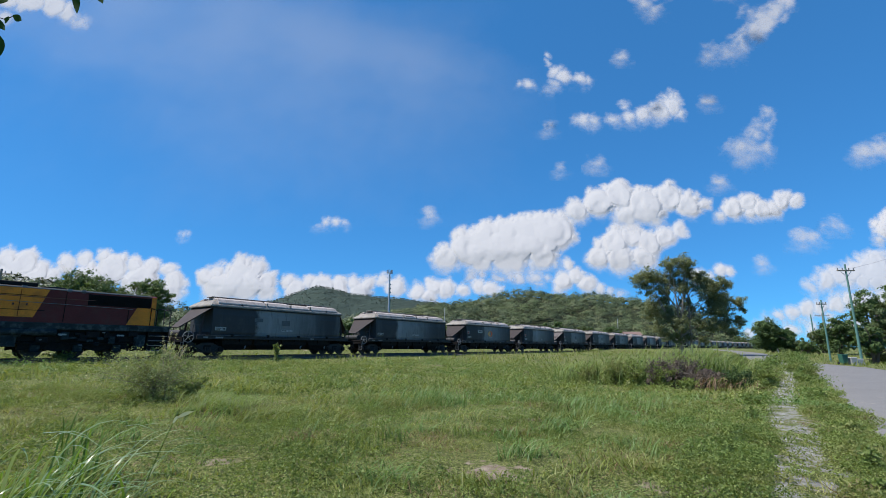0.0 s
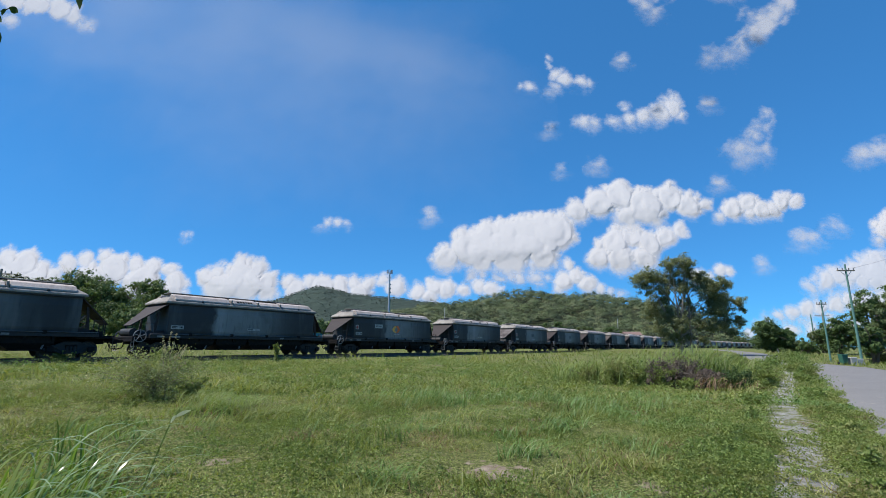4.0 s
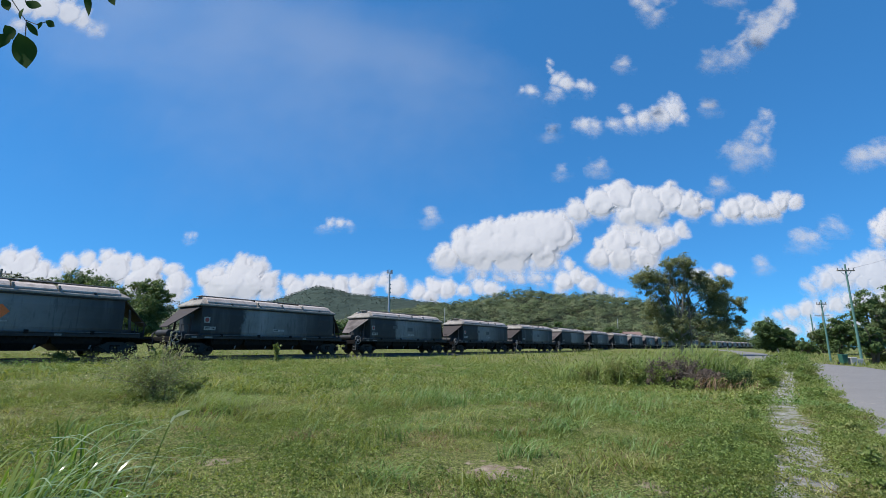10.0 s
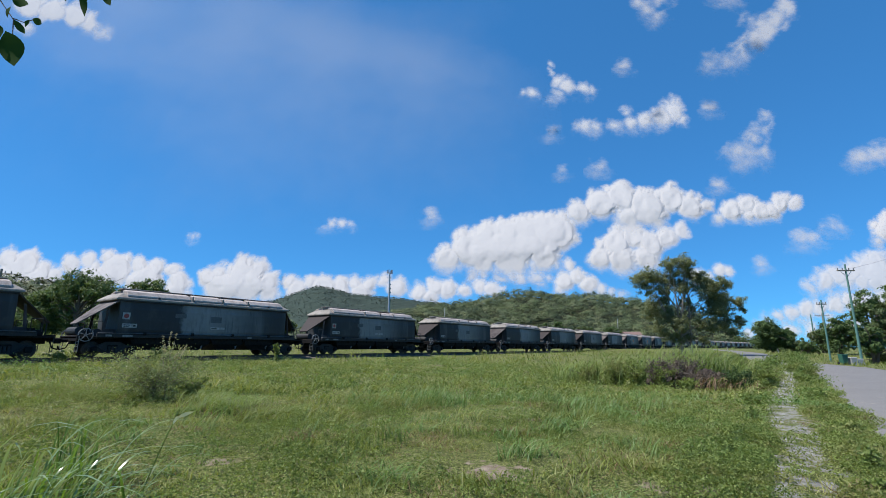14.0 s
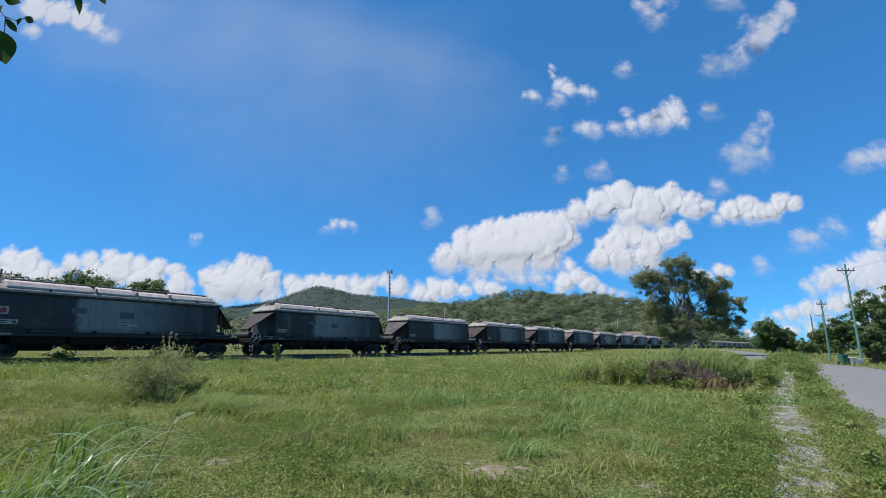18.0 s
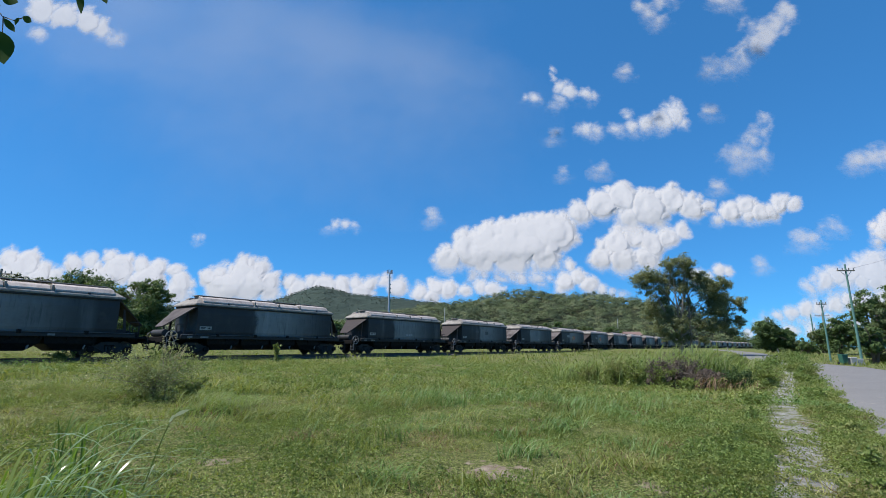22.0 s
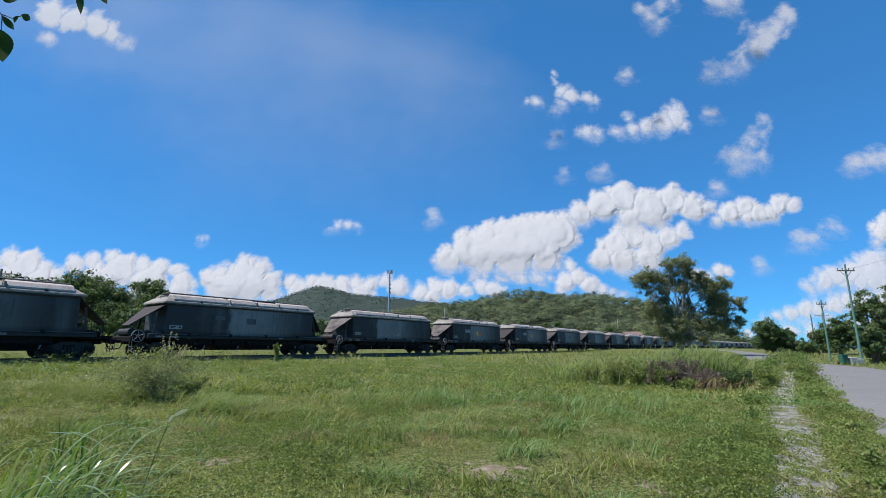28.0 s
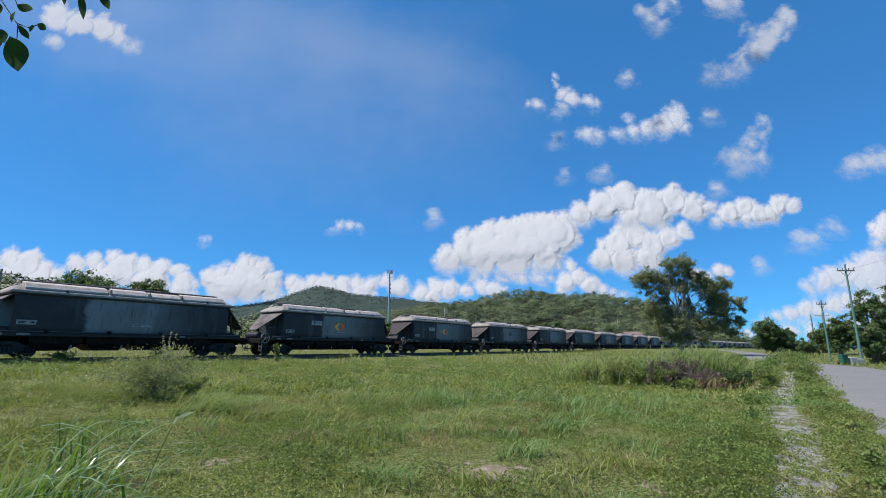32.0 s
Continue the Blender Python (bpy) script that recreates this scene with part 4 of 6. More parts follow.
GUM = [(222, 140, 24), (262, 118, 28), (298, 124, 26), (245, 172, 20), (352, 88, 28), (388, 76, 26), (402, 112, 24), (350, 130, 28), (378, 160, 26), (326, 168, 22), (448, 128, 20), (474, 130, 26), (508, 152, 26),
       (456, 172, 28), (500, 190, 32), (545, 196, 24), (598, 212, 20), (604, 238, 12), (540, 238, 30), (482, 236, 30), (562, 280, 22), (520, 288, 28), (468, 296, 22), (560, 322, 16), (298, 212, 24), (272, 248, 22),
       (320, 255, 26), (350, 290, 26), (288, 298, 24), (308, 332, 22), (350, 338, 18), (392, 214, 18), (402, 332, 16), (440, 340, 16), (330, 205, 18), (428, 232, 18), (402, 262, 20), (432, 292, 20), (382, 306, 16), (425, 160, 14)]
tree("gum_tree", "tall grey-green gum tree with several pale trunks", 37.7, 75.0, [gum_blob(*q) for q in GUM], 0.22, 620, M_GUM, M_GUMBARK, 0.2, 5, 1.3, 21, 1.45, 1.1)
tree("shade_tree", "dark green round-crowned tree behind the railway", -45.9, 60.0, [(-3.4, 6.4, 1.6), (-2.3, 7.2, 1.9), (-0.6, 8.0, 1.9), (1.0, 7.7, 1.9), (2.6, 6.7, 1.7), (3.7, 5.9, 1.4), (-5.0, 5.6, 1.8), (0.2, 6.8, 2.8), (-2.6, 5.6, 2.4), (2.6, 5.2, 2.5), (4.6, 4.4, 1.8), (-4.4, 3.6, 2.0), (-1, 3.6, 2.4), (2.2, 3.0, 2.2)], 0.25, 430, M_DARKLEAF, M_DARKBARK, 0.4, 1, 0.9, 22)
tree("shade_tree", "upright leafy tree with sky gaps behind the railway", -38.4, 60.0, [(-2.9, 6.5, 1.2), (-1.4, 7.5, 1.1), (0.5, 7.8, 1.1), (2.2, 7.2, 1.2), (3.2, 6.2, 1.0), (0.2, 6.7, 1.56), (1.7, 5.4, 1.56), (2.6, 4.3, 1.32), (-1.1, 5.0, 1.44), (1.2, 3.5, 1.56), (-2.2, 3.6, 1.56), (0.2, 2.2, 1.8)], 0.2, 700, M_DARKLEAF, M_DARKBARK, 0.28, 2, 0.9, 23)
tree("shade_tree", "low dark tree beside the railway", -54.0, 62.0, blob_crown(9, 6.6, 14, 9, 0.2, 0.36), 0.3, 480, M_DARKLEAF, M_DARKBARK, 0.3, 2, 0.9, 24)
tree("shade_tree", "low bushy tree behind the railway", -39.0, 58.0, blob_crown(9, 5.4, 14, 10, 0.2, 0.36), 0.3, 480, M_DARKLEAF, M_DARKBARK, 0.25, 2, 0.9, 25)
tree("roadside_tree", "round dark bushy tree beside the road bend", 65.3, 95.0, blob_crown(9.6, 7.3, 24, 11, 0.14, 0.34), 0.31, 320, M_DARKLEAF, M_DARKBARK, 0.3, 2, 0.9, 26, 0.6)
for k, (tx, ty, w, h) in enumerate([(62.0, 66, 8, 11.2), (68, 68, 11, 13), (57.5, 64, 6, 6.0), (64, 60, 9, 8.6), (73.6, 82, 9, 13.0), (76.5, 92, 10, 7.8), (83, 104, 9, 6.4), (90, 126, 8, 7.6), (62.5, 82, 5, 2.6), (70, 94, 6, 3.0), (80, 112, 8, 4.0),
                                    (196, 318, 10, 9.0), (205, 330, 10, 10.0), (57.5, 56, 6, 4.0), (53.5, 55.0, 3.6, 2.4)]):
    tree("roadside_tree", "thick green tree in the roadside scrub", tx, ty, blob_crown(w, h, 20, 40 + k, 0.08, 0.34), 0.33, 165, M_DARKLEAF if k % 3 else M_SCRUB, M_DARKBARK, 0.25, 2, 0.9, 60 + k)
for k, (tx, ty, w, h) in enumerate([(-20, 88, 9, 5.0), (-9, 96, 9, 4.6), (4, 108, 10, 5.0), (18, 120, 11, 5.5), (33, 140, 12, 6.5), (50, 165, 12, 7.0), (68, 190, 13, 8.0), (-26, 75, 8, 5.0), (112, 230, 14, 8.5), (130, 262, 14, 9.0), (-62, 70, 12, 8.0)]):
    tree("trackside_tree", "leafy green tree beyond the railway", tx, ty, blob_crown(w, h, 11, 80 + k, 0.15, 0.36), 0.6, 90, M_SCRUB if k % 2 else M_DARKLEAF, M_DARKBARK, 0.25, 2, 0.9, 90 + k)


# ---- grain train ----
def bar(bm, x0, x1, z0, z1, y=-1.375, t=0.008):
    return box(bm, x0, x1, y - t, y + t, z0, z1)


BODY_L, ROOF_Z = 5.375, 3.12


def wheelset(parent, x, y=0.0, z=0.42, r=0.42):
    bm = bmesh.new()
    for s in (-1, 1):
        prof = [(0.09, 0.43), (0.12, 0.46), (r * 0.8, 0.48), (r * 0.84, 0.465), (r * 1.06, 0.465), (r * 1.05, 0.49), (r, 0.5), (r * 0.985, 0.6), (r * 0.84, 0.6), (r * 0.8, 0.56), (0.13, 0.575), (0.1, 0.64)]
        part_bm = bmesh.new()
        lathe(part_bm, [(a, w * s) for a, w in prof], seg=16)
        me = bpy.data.meshes.new("tmp")
        part_bm.to_mesh(me)
        part_bm.free()
        bm.from_mesh(me)
        bpy.data.meshes.remove(me)
        for k in range(4):
            t = k * math.pi / 2
            rod(bm, (math.cos(t) * r * 0.5, 0.58 * s, math.sin(t) * r * 0.5), (math.cos(t) * r * 0.5, 0.6 * s, math.sin(t) * r * 0.5), 0.045, seg=6)
    rod(bm, (0, -0.66, 0), (0, 0.66, 0), 0.075, seg=10)
    return part("wheelset", bm, M_WHEEL, parent, at=Matrix.Translation((x, y, z)))


def bogie(parent, x):
    bm = bmesh.new()
    box(bm, -0.25, 0.25, -0.95, 0.95, 0.42, 0.66, 0.03)
    b = part("bogie", bm, M_UNDER, parent, at=Matrix.Translation((x, 0, 0)))
    for s in (-1, 1):
        bm = bmesh.new()
        outer = [(-1.12, 0.34), (-1.12, 0.56), (-0.72, 0.62), (-0.35, 0.82), (0.35, 0.82), (0.72, 0.62), (1.12, 0.56), (1.12, 0.34), (0.72, 0.36), (0.34, 0.2), (-0.34, 0.2), (-0.72, 0.36)]
        prism(bm, outer, "y", s * 0.86 - 0.06, s * 0.86 + 0.06)
        part("side_frame", bm, M_DARKGREY, b)
        for k in (-1, 1):
            part("axle_box", box(bmesh.new(), k * 0.875 - 0.16, k * 0.875 + 0.16, s * 0.95 - 0.08, s * 0.95 + 0.08, 0.28, 0.56, 0.03), M_UNDER, b)
        bm = bmesh.new()
        for k in (-0.16, 0.0, 0.16):
            rod(bm, (k, s * 0.95, 0.3), (k, s * 0.95, 0.58), 0.06, seg=8)
        part("spring", bm, M_DARKGREY, b)
        bm = bmesh.new()
        rod(bm, (-0.85, s * 0.97, 0.62), (-0.3, s * 0.97, 0.3), 0.035, seg=6)
        rod(bm, (0.85, s * 0.97, 0.62), (0.3, s * 0.97, 0.3), 0.035, seg=6)
        part("brake_rod", bm, M_DARKGREY, b)
    return b, [wheelset(b, -0.875), wheelset(b, 0.875)]


def build_wagon():
    w = empty("hopper_wagon", Matrix.Identity(4), "weathered dark grey covered hopper wagon with a pale lid", "wagon", "train wagons")
    # hopper body, bulging sides, slope sheets inside
    bm = bmesh.new()
    prof = [(-1.28, 1.24), (-1.35, 1.5), (-1.37, 2.0), (-1.37, 2.6), (-1.33, 3.0), (-1.30, ROOF_Z), (1.30, ROOF_Z), (1.33, 3.0), (1.37, 2.6), (1.37, 2.0), (1.35, 1.5), (1.28, 1.24)]
    prism(bm, prof, "x", -BODY_L, BODY_L)
    part("body", bm, M_WAGON, w)
    for s in (-1, 1):
        # side sill and rubbing strip
        part("side_sill", box(bmesh.new(), -6.3, 6.3, s * 1.38 - 0.05, s * 1.38 + 0.05, 1.05, 1.24, 0.015), M_DARKGREY, w)
        part("ledge", box(bmesh.new(), -6.25, 6.25, s * 1.40 - 0.07, s * 1.40 + 0.07, 1.262, 1.30, 0.01), M_LEDGE, w, "dusty grey steel ledge")
        part("top_rail", box(bmesh.new(), -BODY_L - 0.05, BODY_L + 0.05, s * 1.36 - 0.05, s * 1.36 + 0.05, 3.03, 3.13, 0.015), M_DARKGREY, w)
        for x in (-4.0, -1.3, 1.3, 4.0):
            part("bracket", box(bmesh.new(), x - 0.09, x + 0.09, s * 1.42 - 0.06, s * 1.42 + 0.06, 1.19, 1.37, 0.02), M_UNDER, w)
    # roof lid
    bm = bmesh.new()
    lo = [(-5.6, -1.42), (5.6, -1.42), (5.6, 1.42), (-5.6, 1.42)]
    mid = [(-5.25, -0.98), (5.25, -0.98), (5.25, 0.98), (-5.25, 0.98)]
    hi = [(-4.75, -0.42), (4.75, -0.42), (4.75, 0.42), (-4.75, 0.42)]
    rows = [[bm.verts.new((x, y, z)) for x, y in q] for q, z in ((lo, 3.10), (lo, 3.22), (mid, 3.50), (hi, 3.66))]
    for r0, r1 in zip(rows, rows[1:]):
        for i in range(4):
            bm.faces.new((r0[i], r0[(i + 1) % 4], r1[(i + 1) % 4], r1[i]))
    bm.faces.new(rows[-1])
    bm.faces.new(rows[0][::-1])
    bmesh.ops.recalc_face_normals(bm, faces=bm.faces)
    bmesh.ops.bevel(bm, geom=bm.edges[:], offset=0.03, segments=1, affect="EDGES")
    part("roof_lid", bm, M_ROOF, w, "dusty cream steel lid")
    part("walkway", box(bmesh.new(), -5.0, 5.1, -0.36, 0.36, 3.80, 3.85, 0.01), M_ROOFDARK, w, "grey steel roof walkway")
    for k in range(6):
        part("walkway_stand", box(bmesh.new(), -4.8 + 1.9 * k - 0.04, -4.8 + 1.9 * k + 0.04, -0.34, 0.34, 3.62, 3.80), M_ROOFDARK, w)
    for s in (-1, 1):
        for k, (x0, x1) in enumerate(((-5.05, -1.55), (-1.3, 0.48), (0.62, 2.28), (2.44, 5.1))):
            dip = 0.05 if k == 2 else 0.0
            bm = bmesh.new()
            prism(bm, [(s * 0.55, 3.6), (s * 0.6, 3.74 - dip), (s * 1.08, 3.62 - dip), (s * 1.3, 3.38), (s * 1.3, 3.27)], "x", x0, x1)
            bmesh.ops.bevel(bm, geom=bm.edges[:], offset=0.025, segments=1, affect="EDGES")
            hatch = part("hatch_cover", bm, M_HATCH, w, "dusty pale pinkish steel hatch cover")
            part("hatch_rib", box(bmesh.new(), x0 + 0.03, x1 - 0.03, s * 1.312 - 0.012, s * 1.312 + 0.012, 3.29, 3.33), M_ROOFDARK, hatch)
        for x in (-1.42, 0.55, 2.36):
            part("lid_clamp", box(bmesh.new(), x - 0.05, x + 0.05, s * 1.1 - 0.2, s * 1.1 + 0.2, 3.27, 3.6, 0.02), M_ROOFDARK, w)
        for x in (-3.4, 3.9):
            part("hatch_latch", box(bmesh.new(), x - 0.06, x + 0.06, s * 1.34 - 0.03, s * 1.34 + 0.03, 3.24, 3.36, 0.015), M_DARKGREY, w)
    # ends
    for e in (-1, 1):
        bm = bmesh.new()
        top, bot = [(e * (BODY_L + 0.02), -1.34, 3.09), (e * (BODY_L + 0.02), 1.34, 3.09)], [(e * (BODY_L + 1.62), 0.46, 1.78), (e * (BODY_L + 1.62), -0.46, 1.78)]
        face = [bm.verts.new(p) for p in top + bot]
        under = [bm.verts.new((x - e * 0.03, y, z - 0.05)) for x, y, z in top + bot]
        bm.faces.new(face)
        bm.faces.new(under[::-1])
        for i in range(4):
            bm.faces.new((face[i], under[i], under[(i + 1) % 4], face[(i + 1) % 4]))
        bmesh.ops.recalc_face_normals(bm, faces=bm.faces)
        part("end_hood", bm, M_HOOD, w, "dusty purple-brown sloping end plate")
        for s in (-1, 1):
            bm = bmesh.new()
            prism(bm, [(e * BODY_L, 1.26), (e * (BODY_L + 0.62), 1.26), (e * (BODY_L + 0.44), 2.58), (e * (BODY_L + 0.34), 2.62), (e * (BODY_L + 0.44), 1.5), (e * BODY_L, 1.5)], "y", s * 1.0 - 0.02, s * 1.0 + 0.02)
            part("end_post", bm, M_HOOD, w)
            part("hood_leg", rod(bmesh.new(), (e * (BODY_L + 1.5), s * 0.4, 1.1), (e * (BODY_L + 1.5), s * 0.44, 1.84), 0.025, seg=6), M_DARKGREY, w)
        bm = bmesh.new()
        box(bm, min(e * 5.3, e * 7.1), max(e * 5.3, e * 7.1), -1.2, 1.2, 0.98, 1.08, 0.015)
        box(bm, min(e * 7.0, e * 7.1), max(e * 7.0, e * 7.1), -1.25, 1.25, 0.85, 1.15, 0.015)
        part("end_platform", bm, M_UNDER, w)
        bm = bmesh.new()
        box(bm, min(e * 7.1, e * 7.42), max(e * 7.1, e * 7.42), -0.1, 0.1, 0.78, 0.96, 0.03)
        box(bm, min(e * 7.38, e * 7.62), max(e * 7.38, e * 7.62), -0.14, 0.12, 0.72, 1.02, 0.05)
        part("coupler", bm, M_UNDER, w)
        bm = bmesh.new()
        for q0, q1 in (((7.1, 0.35, 0.85), (7.25, 0.38, 0.5)), ((7.25, 0.38, 0.5), (7.5, 0.3, 0.42)), ((7.5, 0.3, 0.42), (7.55, 0.2, 0.6))):
            rod(bm, (e * q0[0], -q0[1], q0[2]), (e * q1[0], -q1[1], q1[2]), 0.028, seg=6)
        part("air_hose", bm, M_BLACK, w)
        for s in (-1, 1):
            bm = bmesh.new()
            for y in (0.95, 1.3):
                rod(bm, (e * 7.02, s * y, 0.3), (e * 7.02, s * y, 1.1), 0.018, seg=6)
            for z in (0.34, 0.58, 0.82):
                rod(bm, (e * 7.02, s * 0.95, z), (e * 7.02, s * 1.3, z), 0.016, seg=6)
            part("step_ladder", bm, M_LIGHTGREY if e < 0 else M_DARKGREY, w)
            bm = bmesh.new()
            rod(bm, (e * 6.05, s * 1.25, 1.28), (e * 6.05, s * 1.25, 1.9), 0.018, seg=6)
            rod(bm, (e * 6.05, s * 1.25, 1.9), (e * 6.5, s * 1.25, 1.9), 0.018, seg=6)
            rod(bm, (e * 6.5, s * 1.25, 1.9), (e * 6.5, s * 1.25, 1.28), 0.018, seg=6)
            part("grab_rail", bm, M_DARKGREY, w)
    # brake gear on the leading end
    for s in (-1, 1):
        bm = ring(bmesh.new(), (-6.72, s * 1.22, 1.17), 0.33, 0.022)
        for k in range(5):
            t = k * 2 * math.pi / 5 + 0.3
            rod(bm, (-6.72, s * 1.22, 1.17), (-6.72 + math.cos(t) * 0.33, s * 1.22, 1.17 + math.sin(t) * 0.33), 0.022, seg=6)
        rod(bm, (-6.72, s * 1.15, 1.17), (-6.72, s * 1.26, 1.17), 0.06, seg=10)
        part("brake_wheel", bm, M_LIGHTGREY, w, "light grey spoked brake wheel")
        bm = rod(bmesh.new(), (-6.15, s * 0.3, 1.3), (-6.15, s * 1.0, 1.3), 0.2, seg=14)
        part("air_tank", bm, M_DARKGREY, w)
    part("end_tank", rod(bmesh.new(), (-6.86, -0.7, 1.38), (-6.86, 0.7, 1.38), 0.22, seg=16), M_DARKGREY, w, "dusty dark round air tank")
    bm = bmesh.new()
    for k, (x, y, z) in enumerate([(6.0, -0.8, 1.2), (6.3, -0.2, 1.25), (6.1, 0.5, 1.2), (6.5, -0.7, 1.15), (6.7, 0.2, 1.18)]):
        box(bm, x - 0.18, x + 0.18, y - 0.16, y + 0.16, 1.08, z + 0.22, 0.03)
    part("brake_valve", bm, M_UNDER, w)
    # underframe and discharge hoppers
    part("centre_sill", box(bmesh.new(), -7.0, 7.0, -0.2, 0.2, 0.7, 1.04, 0.02), M_UNDER, w)
    for k in range(9):
        x = -4.4 + 1.1 * k
        part("cross_member", box(bmesh.new(), x - 0.05, x + 0.05, -1.33, 1.33, 0.9, 1.1), M_UNDER, w)
    for k in range(4):
        x = -3.45 + 2.3 * k
        bm = bmesh.new()
        rows = [[bm.verts.new((x + sx * hx, sy * hy, z)) for sx, sy in ((-1, -1), (1, -1), (1, 1), (-1, 1))] for hx, hy, z in ((1.13, 1.25, 1.12), (1.05, 1.2, 0.72), (0.62, 0.95, 0.42), (0.55, 0.95, 0.36))]
        for r0, r1 in zip(rows, rows[1:]):
            for i in range(4):
                bm.faces.new((r0[i], r0[(i + 1) % 4], r1[(i + 1) % 4], r1[i]))
        bm.faces.new(rows[-1])
        bmesh.ops.recalc_face_normals(bm, faces=bm.faces)
        part("discharge_hopper", bm, M_UNDER, w)
        for s in (-1, 1):
            part("gate_lever", rod(bmesh.new(), (x + 0.6, s * 1.1, 0.45), (x + 0.72, s * 1.1, 0.85), 0.045, seg=8), M_LIGHTGREY, w, "pale steel gate lever")
    for x in (-6.0, 5.9):
        part("brake_cylinder", rod(bmesh.new(), (x * 0.68, -0.55, 0.72), (x * 0.78, -0.55, 0.72), 0.17, seg=12), M_UNDER, w)
    bogies = [bogie(w, -5.31), bogie(w, 5.31)]
    # data plates
    part("data_plate", bar(bmesh.new(), -5.17, -4.42, 1.6, 1.82), M_WHITE, w, "small soiled white data plate")
    bm = bar(bmesh.new(), -5.1, -4.8, 1.72, 1.76, -1.386)
    bar(bm, -5.1, -4.85, 1.65, 1.69, -1.386)
    bar(bm, -4.62, -4.5, 1.66, 1.76, -1.386)
    part("data_lines", bm, M_DARKGREY, w)
    for x0, x1 in ((-5.9, -5.6), (-5.1, -4.6), (2.4, 2.7)):
        part("sill_plate", box(bmesh.new(), x0, x1, -1.445, -1.43, 1.1, 1.2), M_LIGHTGREY, w)
    return w


def red_dot(w):
    part("warning_plate", bar(bmesh.new(), -5.2, -4.82, 2.05, 2.42), M_WHITE, w, "white plate with a red disc")
    part("red_disc", rod(bmesh.new(), (-5.01, -1.383, 2.235), (-5.01, -1.392, 2.235), 0.13, seg=16), M_RED, w)


def plate_mid(w, x=-0.2, tint=M_WHITE):
    part("notice_plate", bar(bmesh.new(), x, x + 0.95, 1.64, 1.78), tint, w, "narrow white notice strip")
    part("notice_line", bar(bmesh.new(), x + 0.06, x + 0.4, 1.69, 1.73, -1.386), M_DARKGREY, w)


def arrow_logo(w):
    part("arrow_plate", bar(bmesh.new(), -2.85, -1.85, 2.22, 2.56), M_WHITE, w, "white plate with a dark arrow")
    bm = prism(bmesh.new(), [(-2.72, 2.40), (-2.55, 2.48), (-2.55, 2.42), (-1.98, 2.42), (-1.98, 2.38), (-2.55, 2.38), (-2.55, 2.32)], "y", -1.394, -1.384)
    part("arrow", bm, M_BLACK, w)
    part("mark_panel", bar(bmesh.new(), -0.5, 0.62, 1.68, 2.52), M_MARKPANEL, w)
    part("yellow_chevron", prism(bmesh.new(), [(-0.58, 2.16), (-0.24, 2.46), (0.06, 2.46), (-0.22, 2.16), (0.02, 1.9), (-0.26, 1.9)], "y", -1.397, -1.385), M_YELLOWMARK, w, "faded yellow chevron mark")
    part("orange_chevron", prism(bmesh.new(), [(0.02, 2.5), (0.3, 2.5), (0.6, 2.18), (0.28, 1.84), (0.0, 1.84), (0.26, 2.18)], "y", -1.397, -1.385), M_ORANGE, w, "faded orange chevron mark")
    part("mark_bar", bar(bmesh.new(), -0.3, 0.55, 1.7, 1.78, -1.388), M_WHITE, w)


def paint_patch(w):
    part("painted_patch", bar(bmesh.new(), -2.4, -1.75, 2.25, 2.5), M_OVERPAINT, w)
    part("painted_patch", bar(bmesh.new(), -0.2, 0.5, 2.05, 2.42), M_OVERPAINT, w)


def scrawl(w):
    """Illegible dark marks sprayed on a hatch cover."""
    turn = Matrix.Translation((-0.4, -1.2, 3.51)) @ pose(0, 0, 0, rx=-42.5)
    bm = bmesh.new()
    for k, (x, z, wd, hh) in enumerate(((-0.55, 0.0, 0.16, 0.1), (-0.34, 0.02, 0.12, 0.07), (-0.14, 0.0, 0.14, 0.11), (0.06, 0.01, 0.1, 0.08), (0.24, 0.0, 0.13, 0.1), (0.44, -0.01, 0.12, 0.09))):
        box(bm, x - wd / 2, x + wd / 2, -0.012, 0.012, z - hh / 2, z + hh / 2)
    part("painted_marks", bm, M_BLACK, w, "dark sprayed marks", at=turn)


S0, PITCH = 16.152 + BODY_L, 15.0763


def travelled(t):
    q = t / 32
    return t * (4.33681 + q * (0.88472 + q * (-0.12417 + q * (-0.26042 + q * 0.17844))))


def on_track(s):
    slope = float(bend(s + 0.5) - bend(s - 0.5))
    p = ab(s, TRACK_B + float(bend(s)), RAIL_Z)
    return Matrix.Translation(p) @ pose(0, 0, 0, rz=HEADING - math.degrees(math.atan(slope)))


first = build_wagon()
WAGONS = [first]
for k in range(1, 38):
    WAGONS.append(copy_thing(first, on_track(S0 + k * PITCH)))
for k in (2, 3, 4, 5, 15, 18):
    red_dot(WAGONS[k])
for k in (0, 1, 3, 4, 5, 8, 10, 14, 17):
    plate_mid(WAGONS[k])
for k in (2, 11, 12, 16, 20):
    arrow_logo(WAGONS[k])
for k in (0, 4, 5, 6, 9, 13):
    paint_patch(WAGONS[k])
scrawl(WAGONS[1])


